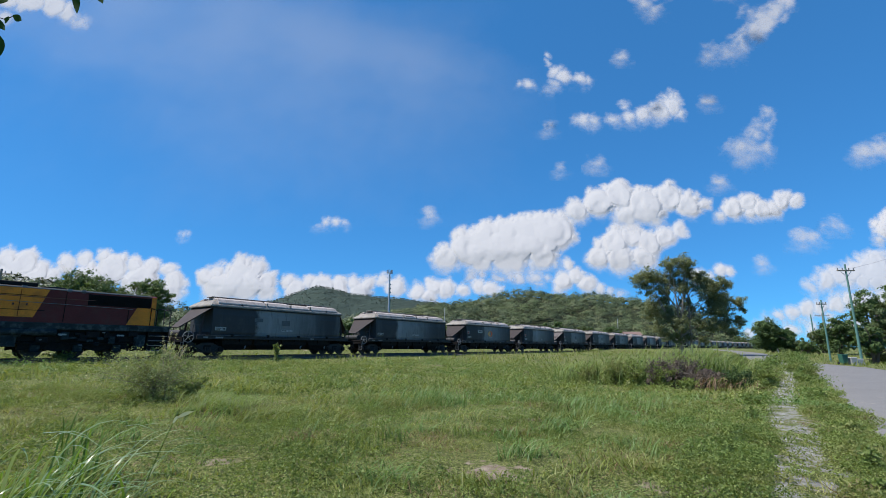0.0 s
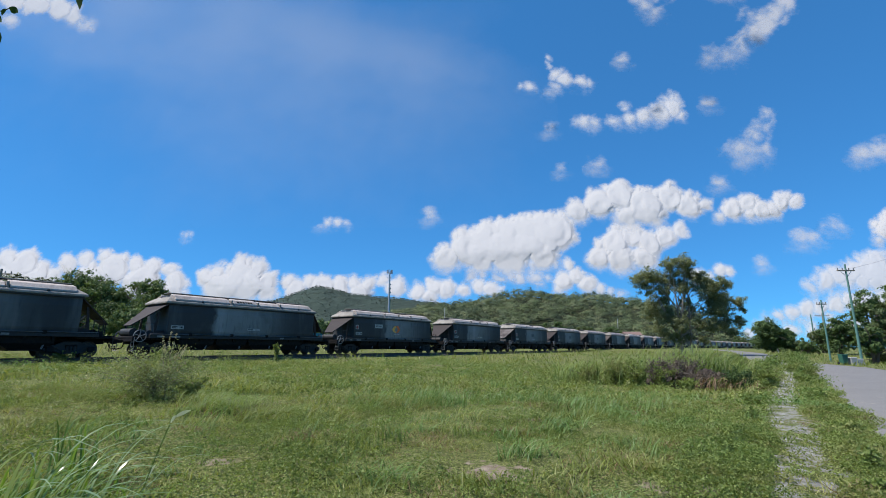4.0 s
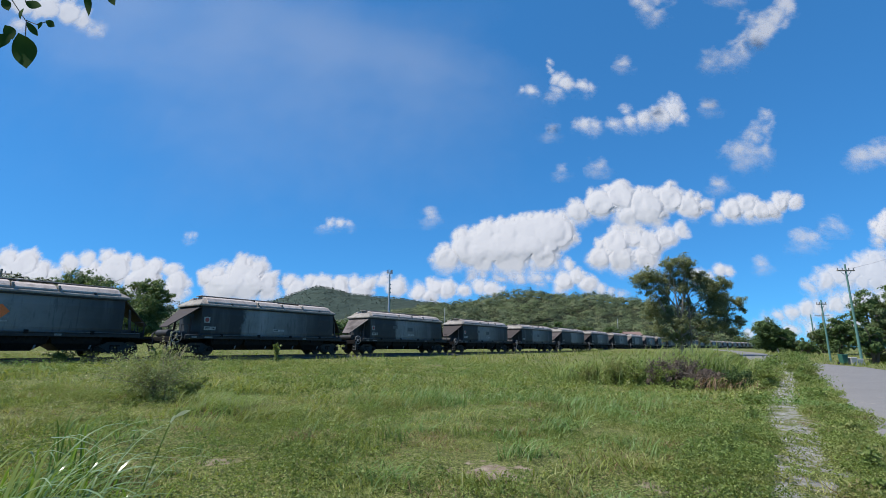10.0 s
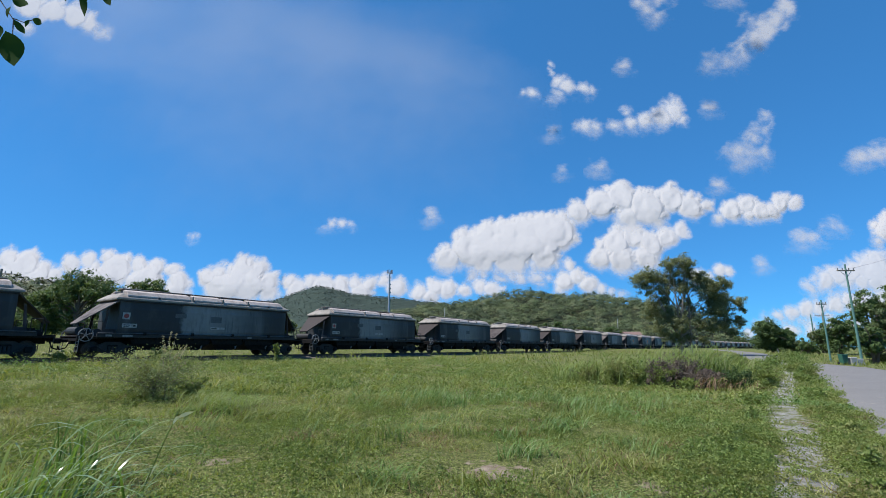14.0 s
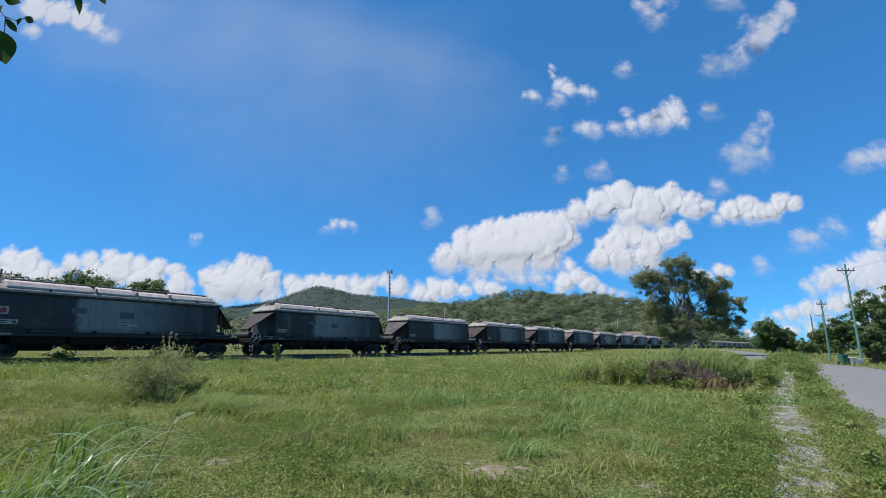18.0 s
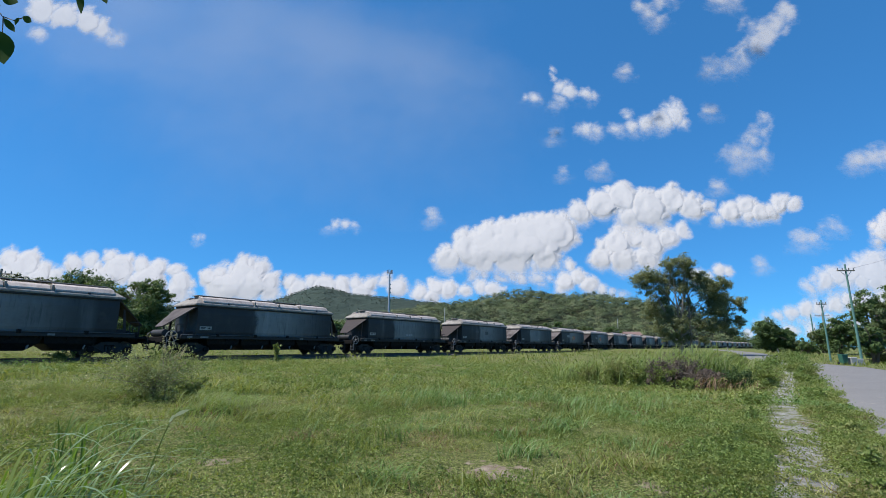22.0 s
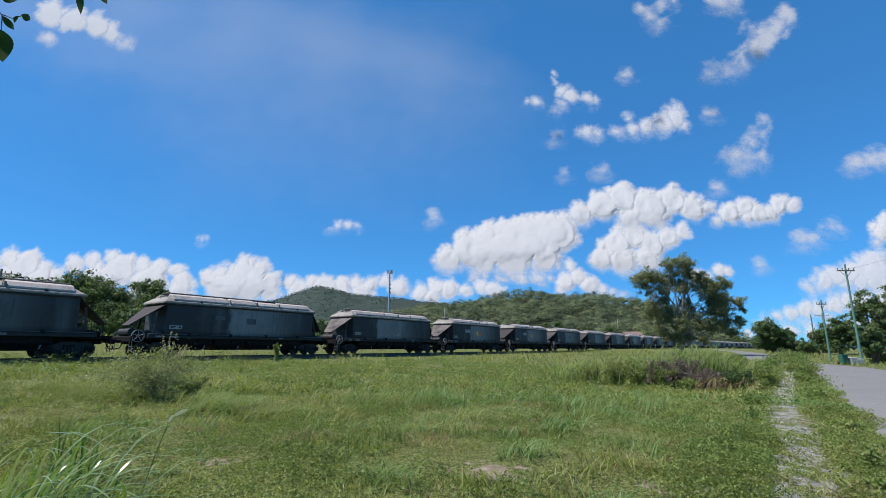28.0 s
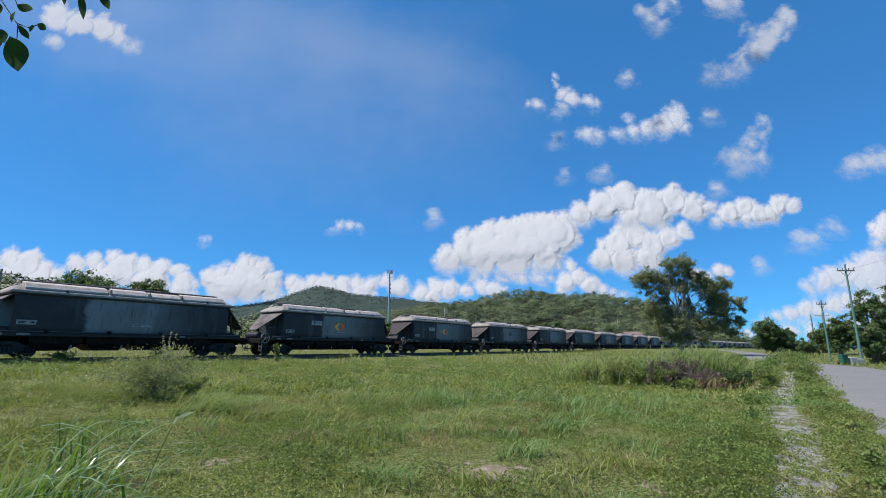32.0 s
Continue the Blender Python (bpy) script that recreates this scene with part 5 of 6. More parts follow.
def build_loco():
    w = empty("diesel_locomotive", Matrix.Identity(4), "maroon and yellow diesel locomotive with a dark grimy frame", "locomotive")
    R, F = 9.0, -9.0          # rear and front of the hood
    hood = [(-1.38, 1.72), (-1.38, 3.35), (-1.2, 3.42), (-0.6, 3.46), (0.6, 3.46), (1.2, 3.42), (1.38, 3.35), (1.38, 1.72)]
    part("hood", prism(bmesh.new(), hood, "x", F, R), M_MAROON, w, "maroon painted body")
    top = [(-1.39, 3.36), (-1.21, 3.435), (-0.6, 3.475), (0.6, 3.475), (1.21, 3.435), (1.39, 3.36), (1.3, 3.36), (0.6, 3.42), (-0.6, 3.42), (-1.3, 3.36)]
    part("roof_cover", prism(bmesh.new(), top, "x", F - 0.01, R - 0.35), M_DARKGREY, w, "dark grey weathered roof")
    part("roof_deck", box(bmesh.new(), F + 0.5, 3.6, -1.0, 1.0, 3.46, 3.66, 0.03), M_UNDER, w)
    part("gutter", box(bmesh.new(), F, R - 0.3, -1.41, -1.385, 3.34, 3.375), M_LIGHTGREY, w)
    part("end_panel", box(bmesh.new(), R, R + 0.012, -1.36, 1.36, 1.74, 3.34), M_YELLOW, w, "yellow rear end panel")
    for y in (-0.9, 0.9):
        part("end_light", rod(bmesh.new(), (R, y, 3.0), (R + 0.04, y, 3.0), 0.1, seg=12), M_RED, w)
    for x in (-4.0, 0.5, 4.5):
        part("roof_fan", rod(bmesh.new(), (x, 0, 3.46), (x, 0, 3.58), 0.55, seg=18), M_DARKGREY, w)
    for s in (-1, 1):
        y0, y1 = (s * 1.385, s * 1.395) if s > 0 else (-1.395, -1.385)
        part("yellow_panel", prism(bmesh.new(), [(R - 0.02, 1.74), (R - 1.45, 1.74), (R - 0.98, 2.72), (R - 0.02, 2.72)], "y", y0, y1), M_YELLOW, w, "yellow corner panel")
        part("yellow_strip", box(bmesh.new(), R - 0.26, R - 0.01, y0, y1, 2.73, 3.34), M_YELLOW, w, "yellow edge strip")
        bm = rod(bmesh.new(), (R + 0.1, s * 1.38, 1.75), (R + 0.1, s * 1.38, 2.62), 0.02, seg=6)
        rod(bm, (R + 0.1, s * 1.38, 2.62), (R - 0.25, s * 1.42, 2.72), 0.02, seg=6)
        rod(bm, (R - 0.25, s * 1.42, 2.72), (R - 0.25, s * 1.42, 1.75), 0.02, seg=6)
        part("grab_rail", bm, M_BLACK, w)
        part("hand_rail", rod(bmesh.new(), (F, s * 1.41, 2.87), (R - 1.2, s * 1.41, 2.6), 0.012, seg=6), M_LIGHTGREY, w)
        part("yellow_panel", prism(bmesh.new(), [(3.5, 1.95), (0.2, 1.95), (0.2, 3.335), (4.0, 3.335)], "y", y0, y1), M_YELLOW, w, "slanted yellow panel")
        part("yellow_panel", box(bmesh.new(), F + 0.1, F + 2.2, y0, y1, 1.74, 3.3), M_YELLOW, w, "yellow panel")
        part("letter_block", box(bmesh.new(), -0.6, 1.9, y0 - 0.006, y1 + 0.006, 2.5, 3.25), M_MAROON, w)
        part("letter_bar", box(bmesh.new(), -0.2, 1.7, y0 - 0.009, y1 + 0.009, 3.0, 3.2), M_WHITE, w)
        bm = bmesh.new()
        for k in range(9):
            box(bm, 5.7, R - 0.35, s * 1.40 - 0.012, s * 1.40 + 0.012, 2.74 + 0.055 * k, 2.765 + 0.055 * k)
        box(bm, 5.65, R - 0.3, s * 1.385 - 0.01, s * 1.385 + 0.01, 2.7, 3.26)
        part("grille", bm, M_BLACK, w, "black louvred radiator grille")
        for z in (2.28, 2.98):
            part("panel_seam", box(bmesh.new(), 0.2, 3.9, s * 1.397 - 0.006, s * 1.397 + 0.006, z, z + 0.025), M_BLACK, w)
        for x in (1.9, 2.9):
            part("door_seam", box(bmesh.new(), x, x + 0.02, s * 1.397 - 0.006, s * 1.397 + 0.006, 1.98, 3.28), M_BLACK, w)
        for x in (2.15, 2.65, 3.15):
            part("latch", box(bmesh.new(), x, x + 0.07, s * 1.405 - 0.01, s * 1.405 + 0.01, 2.5, 2.6), M_DARKGREY, w)
        part("body_line", box(bmesh.new(), F, 6.0, s * 1.395 - 0.012, s * 1.395 + 0.012, 2.92, 2.95), M_RUST, w)
        for x in (3.0, 4.8, 5.4):
            part("vent", box(bmesh.new(), x - 0.1, x + 0.1, s * 1.36 - 0.02, s * 1.36 + 0.04, 3.28, 3.45), M_LIGHTGREY, w)
        for x in (-6.5, -3.4, 2.0, 4.7, 7.6):
            part("door_seam", box(bmesh.new(), x - 0.012, x + 0.012, s * 1.39 - 0.012, s * 1.39 + 0.012, 1.8, 3.3), M_BLACK, w)
        part("frame_sill", box(bmesh.new(), F - 0.9, R + 0.9, s * 1.32 - 0.08, s * 1.32 + 0.08, 1.4, 1.72, 0.02), M_LOCOBLUE, w)
        part("brake_pipe", rod(bmesh.new(), (-6.0, s * 1.38, 1.25), (4.5, s * 1.38, 1.25), 0.16, seg=10), M_LOCOBLUE, w)
        for x, wd in ((-2.2, 1.6), (1.2, 0.9), (2.6, 0.9), (8.4, 0.5)):
            part("equipment_box", box(bmesh.new(), x - wd / 2, x + wd / 2, s * 1.2 - 0.15, s * 1.2 + 0.15, 0.55, 1.2, 0.03), M_LOCOBLUE, w)
        for x in (2.6, 4.6, 7.2):
            part("frame_plate", box(bmesh.new(), x, x + 0.35, s * 1.37 - 0.01, s * 1.37 + 0.01, 1.12, 1.2), M_WHITE, w)
    part("walk_deck", box(bmesh.new(), F - 0.9, R + 0.95, -1.38, 1.38, 1.66, 1.715), M_UNDER, w)
    part("centre_frame", box(bmesh.new(), F - 0.9, R + 0.9, -1.15, 1.15, 0.8, 1.66, 0.02), M_UNDER, w)
    for k, (x, wd, z0, z1) in enumerate([(4.0, 0.5, 0.75, 1.05), (4.9, 0.35, 0.9, 1.3), (6.1, 0.6, 1.0, 1.35), (7.0, 0.3, 0.7, 1.1), (8.0, 0.5, 1.1, 1.4), (3.0, 0.4, 1.0, 1.3), (-4.6, 0.6, 0.8, 1.2), (-6.2, 0.5, 0.9, 1.3)]):
        for s in (-1, 1):
            part("pipe_box", box(bmesh.new(), x - wd / 2, x + wd / 2, s * 1.26 - 0.1, s * 1.26 + 0.1, z0, z1, 0.04), M_LOCOBLUE if k % 2 else M_UNDER, w)
    rs = random.Random(8)
    for k in range(70):
        x, z = rs.uniform(-8.2, 8.3), rs.uniform(0.45, 1.36)
        wd, hh = rs.uniform(0.08, 0.4), rs.uniform(0.05, 0.22)
        skin = M_WHITE if k % 12 == 0 else M_LIGHTGREY if k % 9 == 0 else M_LOCOBLUE if k % 2 else M_UNDER
        if skin in (M_WHITE, M_LIGHTGREY):
            wd, hh = wd * 0.4, 0.06
        for s in (-1, 1):
            y = s * rs.uniform(1.24, 1.36)
            part("fitting", box(bmesh.new(), x - wd / 2, x + wd / 2, y - 0.06, y + 0.06, z - hh / 2, z + hh / 2, 0.015), skin, w)
    for s in (-1, 1):
        for k, (z, x0, x1) in enumerate(((0.62, -7.8, -3.0), (0.72, 2.6, 8.2), (1.36, 3.2, 8.6))):
            part("side_pipe", rod(bmesh.new(), (x0, s * 1.3, z), (x1, s * 1.3, z), 0.035, seg=8), M_UNDER, w)
    part("fuel_tank", box(bmesh.new(), -2.4, 2.0, -1.2, 1.2, 0.28, 1.0, 0.12), M_UNDER, w)
    for e, x in ((1, R + 0.9), (-1, F - 0.9)):
        bm = bmesh.new()
        for y in (-1.3, -0.5, 0.5, 1.3):
            rod(bm, (x, y, 1.7), (x, y, 2.7), 0.022, seg=6)
        for y0, y1 in ((-1.3, -0.5), (0.5, 1.3)):
            for z in (2.7, 2.25):
                rod(bm, (x, y0, z), (x, y1, z), 0.02, seg=6)
        for y in (-1.34, 1.34):
            rod(bm, (x - e * 0.8, y, 2.7), (x, y * 0.97, 2.7), 0.02, seg=6)
        part("handrail", bm, M_DARKGREY, w)
        for s in (-1, 1):
            x0, x1 = min(x - e * 1.15, x - e * 0.05), max(x - e * 1.15, x - e * 0.05)
            well = part("step_well", box(bmesh.new(), x0, x1, min(s * 1.0, s * 1.12), max(s * 1.0, s * 1.12), 0.32, 1.66, 0.02), M_UNDER, w)
            for xx in (x0, x1 - 0.03):
                part("step_cheek", box(bmesh.new(), xx, xx + 0.03, min(s * 1.12, s * 1.4), max(s * 1.12, s * 1.4), 0.32, 1.66), M_UNDER, well)
            for k in range(5):
                part("tread", box(bmesh.new(), x0 + 0.04, x1 - 0.04, min(s * 1.13, s * 1.39), max(s * 1.13, s * 1.39), 0.34 + 0.27 * k, 0.375 + 0.27 * k, 0.008), M_LIGHTGREY, well, "worn pale step tread")
        part("coupler", box(bmesh.new(), min(x, x + e * 0.45), max(x, x + e * 0.45), -0.14, 0.14, 0.74, 1.0, 0.04), M_UNDER, w)
        part("headstock", box(bmesh.new(), min(x - e * 0.1, x), max(x - e * 0.1, x), -1.3, 1.3, 0.8, 1.66, 0.02), M_UNDER, w)
    sets = []
    for bx in (-5.6, 5.6):
        b = part("bogie", box(bmesh.new(), -2.3, 2.3, -0.8, 0.8, 0.55, 0.9, 0.04), M_UNDER, w, at=Matrix.Translation((bx, 0, 0)))
        for s in (-1, 1):
            bm = prism(bmesh.new(), [(-2.4, 0.38), (-2.4, 0.72), (-1.2, 0.95), (1.2, 0.95), (2.4, 0.72), (2.4, 0.38), (1.6, 0.5), (0.9, 0.32), (0.2, 0.5), (-0.2, 0.5), (-0.9, 0.32), (-1.6, 0.5)], "y", s * 0.92 - 0.08, s * 0.92 + 0.08)
            part("side_frame", bm, M_UNDER, b)
            for k in (-1.75, 0, 1.75):
                part("axle_box", box(bmesh.new(), k - 0.2, k + 0.2, s * 1.03 - 0.08, s * 1.03 + 0.08, 0.3, 0.66, 0.04), M_LOCOBLUE, b)
        sets += [wheelset(b, k, z=0.46, r=0.46) for k in (-1.75, 0, 1.75)]
    return w, sets


LOCO, LOCO_SETS = build_loco()
LOCO_S = S0 - BODY_L - 3.45 - 9.0


# ---- car behind the train ----
def build_car():
    w = empty("car", Matrix.Identity(4), "bright blue car driving on the road behind the train", "car")
    bm = prism(bmesh.new(), [(-2.2, 0.35), (-2.25, 0.8), (-2.1, 0.95), (-1.0, 1.0), (1.0, 1.0), (2.0, 0.92), (2.2, 0.75), (2.2, 0.35)], "y", -0.86, 0.86)
    bmesh.ops.bevel(bm, geom=bm.edges[:], offset=0.06, segments=2, affect="EDGES")
    part("body", bm, M_CARBLUE, w)
    bm = prism(bmesh.new(), [(-1.9, 0.98), (-1.55, 1.48), (0.3, 1.5), (1.1, 0.98)], "y", -0.74, 0.74)
    bmesh.ops.bevel(bm, geom=bm.edges[:], offset=0.05, segments=2, affect="EDGES")
    cabin = part("cabin", bm, M_CARBLUE, w)
    for s in (-1, 1):
        part("side_window", prism(bmesh.new(), [(-1.6, 1.02), (-1.42, 1.4), (0.22, 1.42), (0.8, 1.02)], "y", s * 0.745 - 0.01, s * 0.745 + 0.01), M_GLASS, cabin)
    wheels = []
    for x in (-1.35, 1.35):
        for y in (-0.78, 0.78):
            bm = lathe(bmesh.new(), [(0.1, -0.1), (0.3, -0.1), (0.32, -0.06), (0.32, 0.06), (0.3, 0.1), (0.1, 0.1)], seg=18)
            wheels.append(part("wheel", bm, M_RUBBER, w, at=Matrix.Translation((x, y, 0.32))))
    return w, wheels


CAR, CAR_WHEELS = build_car()


# ---- poles, tower, house, bins ----
def pole(x, y, height, z, r, material, arm, label, name="power_pole", lean=0.0):
    p = empty(name, Matrix.Translation((x, y, z)) @ pose(0, 0, 0, 0, lean, 0), label, "pole", "power poles")
    part("post", rod(bmesh.new(), (0, 0, -0.4), (0, 0, height), r, r * 0.6, 12), material, p)
    if arm:
        part("crossarm", box(bmesh.new(), -arm / 2, arm / 2, -0.07, 0.07, height * 0.93, height * 0.93 + 0.12, 0.02), M_WOODPOLE, p)
        for k in (-0.45, -0.18, 0.18, 0.45):
            part("insulator", rod(bmesh.new(), (arm * k, 0, height * 0.93 + 0.12), (arm * k, 0, height * 0.93 + 0.32), 0.05, seg=8), M_LIGHTGREY, p)
        for s in (-1, 1):
            part("brace", rod(bmesh.new(), (s * arm * 0.3, 0, height * 0.93), (0, 0, height * 0.93 - 0.6), 0.025, seg=6), M_TOWER, p)
    return p


pole(38.7, 44.5, 9.4, -0.05, 0.12, M_POLE, 1.7, "green-painted power pole with a crossarm beside the road")
pole(48.3, 60.0, 8.2, -0.75, 0.125, M_POLE, 1.25, "green-painted power pole with a short crossarm")
pole(89.5, 115.0, 9.0, 0.4, 0.2, M_POLE, 0, "green-painted power pole among the roadside trees")
pole(92.3, 115.0, 9.3, 0.4, 0.17, M_WOODPOLE, 3.6, "grey timber power pole with a wide crossarm")
pole(-42.9, 45.0, 8.0, 1.0, 0.16, M_WOODPOLE, 2.2, "dark timber power pole behind the train")
pole(0.8, 210.0, 17.0, 2.0, 0.2, M_TOWER, 1.6, "thin grey pole on the wooded slope")
pole(70.0, 190.0, 11.0, 2.0, 0.12, M_TOWER, 0, "thin grey lamp pole beyond the railway", "lamp_pole")


def wire(p, q, sag, r=0.012):
    t = np.linspace(0, 1, 16)[:, None]
    pts = np.array(p) * (1 - t) + np.array(q) * t - np.array([0, 0, 1.0]) * 4 * sag * t * (1 - t)
    v, f = tube_np(pts, np.full(16, r), 4)
    tagged(new("power_line", mesh_np("power_line", v, f, M_DARKGREY)), "thin dark power line between poles", "cable", group="power lines")


wire((39.4, 44.5, 9.0), (28.7, 18.0, 9.3), 0.5, 0.008)


def build_tower():
    x, y = -29.9, 260.0
    t = empty("phone_tower", Matrix.Translation((x, y, 1.5)), "slender grey mobile phone tower behind the trees", "tower")
    part("mast", rod(bmesh.new(), (0, 0, 0), (0, 0, 41), 0.65, 0.42, 14), M_TOWER, t)
    for z in (41.2, 38.2):
        part("platform", ring(bmesh.new(), (0, 0, z), 1.3, 0.08, "z", 14), M_TOWER, t)
    for k in range(6):
        a = k * math.pi / 3 + 0.3
        part("antenna", box(bmesh.new(), -0.17, 0.17, -0.1, 0.1, 0, 2.2, 0.03), M_LIGHTGREY, t, at=Matrix.Translation((math.cos(a) * 1.45, math.sin(a) * 1.45, 40.4)))
    for k in range(3):
        part("dish", rod(bmesh.new(), (0.6, -0.7, 30 + 2.2 * k), (0.7, -1.0, 30 + 2.2 * k), 0.5, 0.4, 12), M_LIGHTGREY, t)
    part("spike", rod(bmesh.new(), (0, 0, 41), (0, 0, 43.5), 0.06, 0.03, 6), M_TOWER, t)


build_tower()


def build_house():
    h = empty("house", Matrix.Translation((73.6, 186, 1.3)), "small house with a rusty red roof among trees", "house")
    part("wall", box(bmesh.new(), -3.0, 3.0, -3, 3, 0, 4.7, 0.03), M_WALL, h)
    part("roof", prism(bmesh.new(), [(-3.5, 4.6), (0, 6.3), (3.5, 4.6)], "x", -3.3, 3.3), M_REDROOF, h)
    for x in (-1.8, 1.2):
        part("window", box(bmesh.new(), x - 0.6, x + 0.6, -3.06, -3.0, 2.6, 3.9, 0.02), M_GLASS, h)


build_house()


def build_bins():
    b = empty("wheelie_bin", Matrix.Translation((36.75, 44.2, gz(36.75, 44.2))), "dark green wheeled rubbish bin by the roadside", "bin")
    rows = prism(bmesh.new(), [(-0.2, 0.1), (-0.25, 0.85), (0.25, 0.85), (0.2, 0.1)], "y", -0.25, 0.25)
    part("tub", rows, M_BIN, b)
    part("lid", box(bmesh.new(), -0.28, 0.28, -0.3, 0.28, 0.85, 0.9, 0.02), M_BIN, b)
    for s in (-1, 1):
        part("wheel", rod(bmesh.new(), (s * 0.25, 0.27, 0.12), (s * 0.31, 0.27, 0.12), 0.12, seg=12), M_RUBBER, b)
    for k, (x, y, w, hh) in enumerate([(37.5, 44.2, 0.6, 0.62), (38.25, 44.4, 0.7, 0.5)]):
        c = empty("concrete_block", Matrix.Translation((x, y, gz(x, y))), "pale concrete block by the driveway", "block", "concrete blocks")
        part("block", box(bmesh.new(), -w / 2, w / 2, -0.3, 0.3, -0.1, hh, 0.04), M_CONCRETE, c)
    for x, y in ((55.9, 80.0), (68.6, 89.0), (57.0, 96.0)):
        g = empty("guide_post", Matrix.Translation((x, y, gz(x, y))), "short white roadside guide post", "post", "guide posts")
        part("post", box(bmesh.new(), -0.06, 0.06, -0.03, 0.03, -0.1, 1.0, 0.01), M_WHITE, g)
        part("reflector", box(bmesh.new(), -0.04, 0.04, -0.045, -0.032, 0.75, 0.85), M_RED, g)


build_bins()


# ---- earth mound ----
MOUND = (10.0, 19.2)


def mound_h(x, y):
    """Height of the two-humped soil heap over the field."""
    one = np.sqrt(((x - 8.9) / 1.15) ** 2 + ((y - 19.2) / 1.2) ** 2)
    two = np.sqrt(((x - 10.3) / 1.25) ** 2 + ((y - 19.1) / 1.2) ** 2)
    return np.maximum(0.85 * step(1.0, 0.05, one), 0.62 * step(1.0, 0.1, two))


def build_mound():
    rs = np.random.RandomState(5)
    n, m = 100, 70
    gx, gy = np.meshgrid(np.linspace(-2.7, 2.7, n), np.linspace(-1.9, 1.9, m))
    h = mound_h(gx + MOUND[0], gy + MOUND[1])
    h = h * (0.5 + 0.95 * fbm(gx / 0.5 + 4, gy / 0.5, 4)) + 0.55 * (fbm(gx * 2.6, gy * 2.6, 5) - 0.5) * step(0.0, 0.3, h) - 0.12 * step(0.25, 0.0, h)
    h = h + 0.05 * rs.normal(size=h.shape) * step(0.05, 0.3, h)
    v = np.stack([gx, gy, h], 2).reshape(-1, 3)
    i = (np.arange(m - 1)[:, None] * n + np.arange(n - 1)).ravel()
    ob = new("earth_mound", mesh_np("earth_mound", v, np.stack([i, i + 1, i + 1 + n, i + n], 1), M_SOIL))
    ob.matrix_basis = Matrix.Translation((10.0, 19.2, gz(10.0, 19.2))) 
    tagged(ob, "dark heap of dumped soil overgrown with weeds", "mound")
    return ob


build_mound()


# ---- grass ----
def field_points(rs, n, y_lo, y_hi, power=1.0):
    """Random places in the field ahead of the camera, evenly over the ground."""
    y = np.sqrt(rs.uniform(y_lo ** 2, y_hi ** 2, n))
    x = rs.uniform(-1.08, 1.08, n) * y
    a, b = to_ab(x, y)
    on_road = np.abs(b - road_b(a)) < ROAD_HALF + 0.15 * rs.normal(size=n)
    on_track = np.abs(b - TRACK_B - bend(a)) < 1.75 + 0.2 * rs.normal(size=n)
    path = (np.abs(b - np.interp(a, PATH_A, PATH_B) + 0.5 * (fbm(x * 1.4, y * 1.4, 3) - 0.5)) < 0.3) & (rs.uniform(size=n) < 0.72)
    bare = (fbm(x / 1.6 + 31, y / 1.6, 4) > 0.66) & (rs.uniform(size=n) < 0.75)
    spot = (((x - 0.75) / 0.75) ** 2 + ((y - 6.2) / 0.42) ** 2 + 0.8 * (fbm(x * 2, y * 2, 3) - 0.5) < 1) & (rs.uniform(size=n) < 0.8)
    keep = ~(on_road | on_track | path | bare | spot | (mound_h(x, y) > 0.3))
    return x[keep], y[keep]


def sward(name, label, seed, n, y_lo, y_hi, height, width, lean, material, tall=0.0, mask=None):
    rs = np.random.RandomState(seed)
    x, y = field_points(rs, n, y_lo, y_hi)
    if mask is not None:
        k = mask(x, y) > rs.uniform(size=len(x))
        x, y = x[k], y[k]
    h = height * rs.uniform(0.4, 1.6, len(x)) * (0.3 + 1.9 * step(0.35, 0.75, fbm(x / 1.1 + 3, y / 1.1, 3)))
    h = h * (1 + tall * step(0.58, 0.72, fbm(x / 2.3 + 50, y / 2.3, 3)))
    v, f = blades_np(rs, np.stack([x, y], 1), ground_z(x, y) + mound_h(x, y) * 0.97, h, width * rs.uniform(0.6, 1.4, len(x)), lean * rs.uniform(0.4, 1.6, len(x)), None if seed != 34 else 0.4)
    tagged(new(name, mesh_np(name, v, f, material)), label, "grass", kind="stuff")


sward("grass", "short green pasture grass mixed with dry stalks", 31, 120000, 4.0, 14, 0.046, 0.010, 1.3, M_BLADE, 1.0)
sward("grass", "mid-green meadow grass further out in the field", 32, 85000, 14, 34, 0.085, 0.024, 1.2, M_BLADE, 0.9)
sward("grass", "distant meadow grass towards the railway", 33, 32000, 34, 95, 0.18, 0.075, 0.8, M_BLADE, 0.5)
sward("pale_grass", "blue-green and straw-tipped longer grass in drifts", 34, 90000, 6.5, 34, 0.13, 0.011, 0.9, M_BLADE_PALE, 0.6,
      lambda x, y: step(0.56, 0.68, fbm(x / 2.6 + 70, y / 2.6, 4)))


sward("pale_grass", "drift of long blue-green grass in the middle of the field", 34, 150000, 9.0, 17.5, 0.17, 0.012, 0.9, M_BLADE_PALE, 0.4,
      lambda x, y: 0.9 * np.exp(-((x - 1.7) / 2.2) ** 2 - ((y - 12.3) / 2.0) ** 2) * step(0.35, 0.6, fbm(x / 0.9, y / 0.9 + 9, 3)))


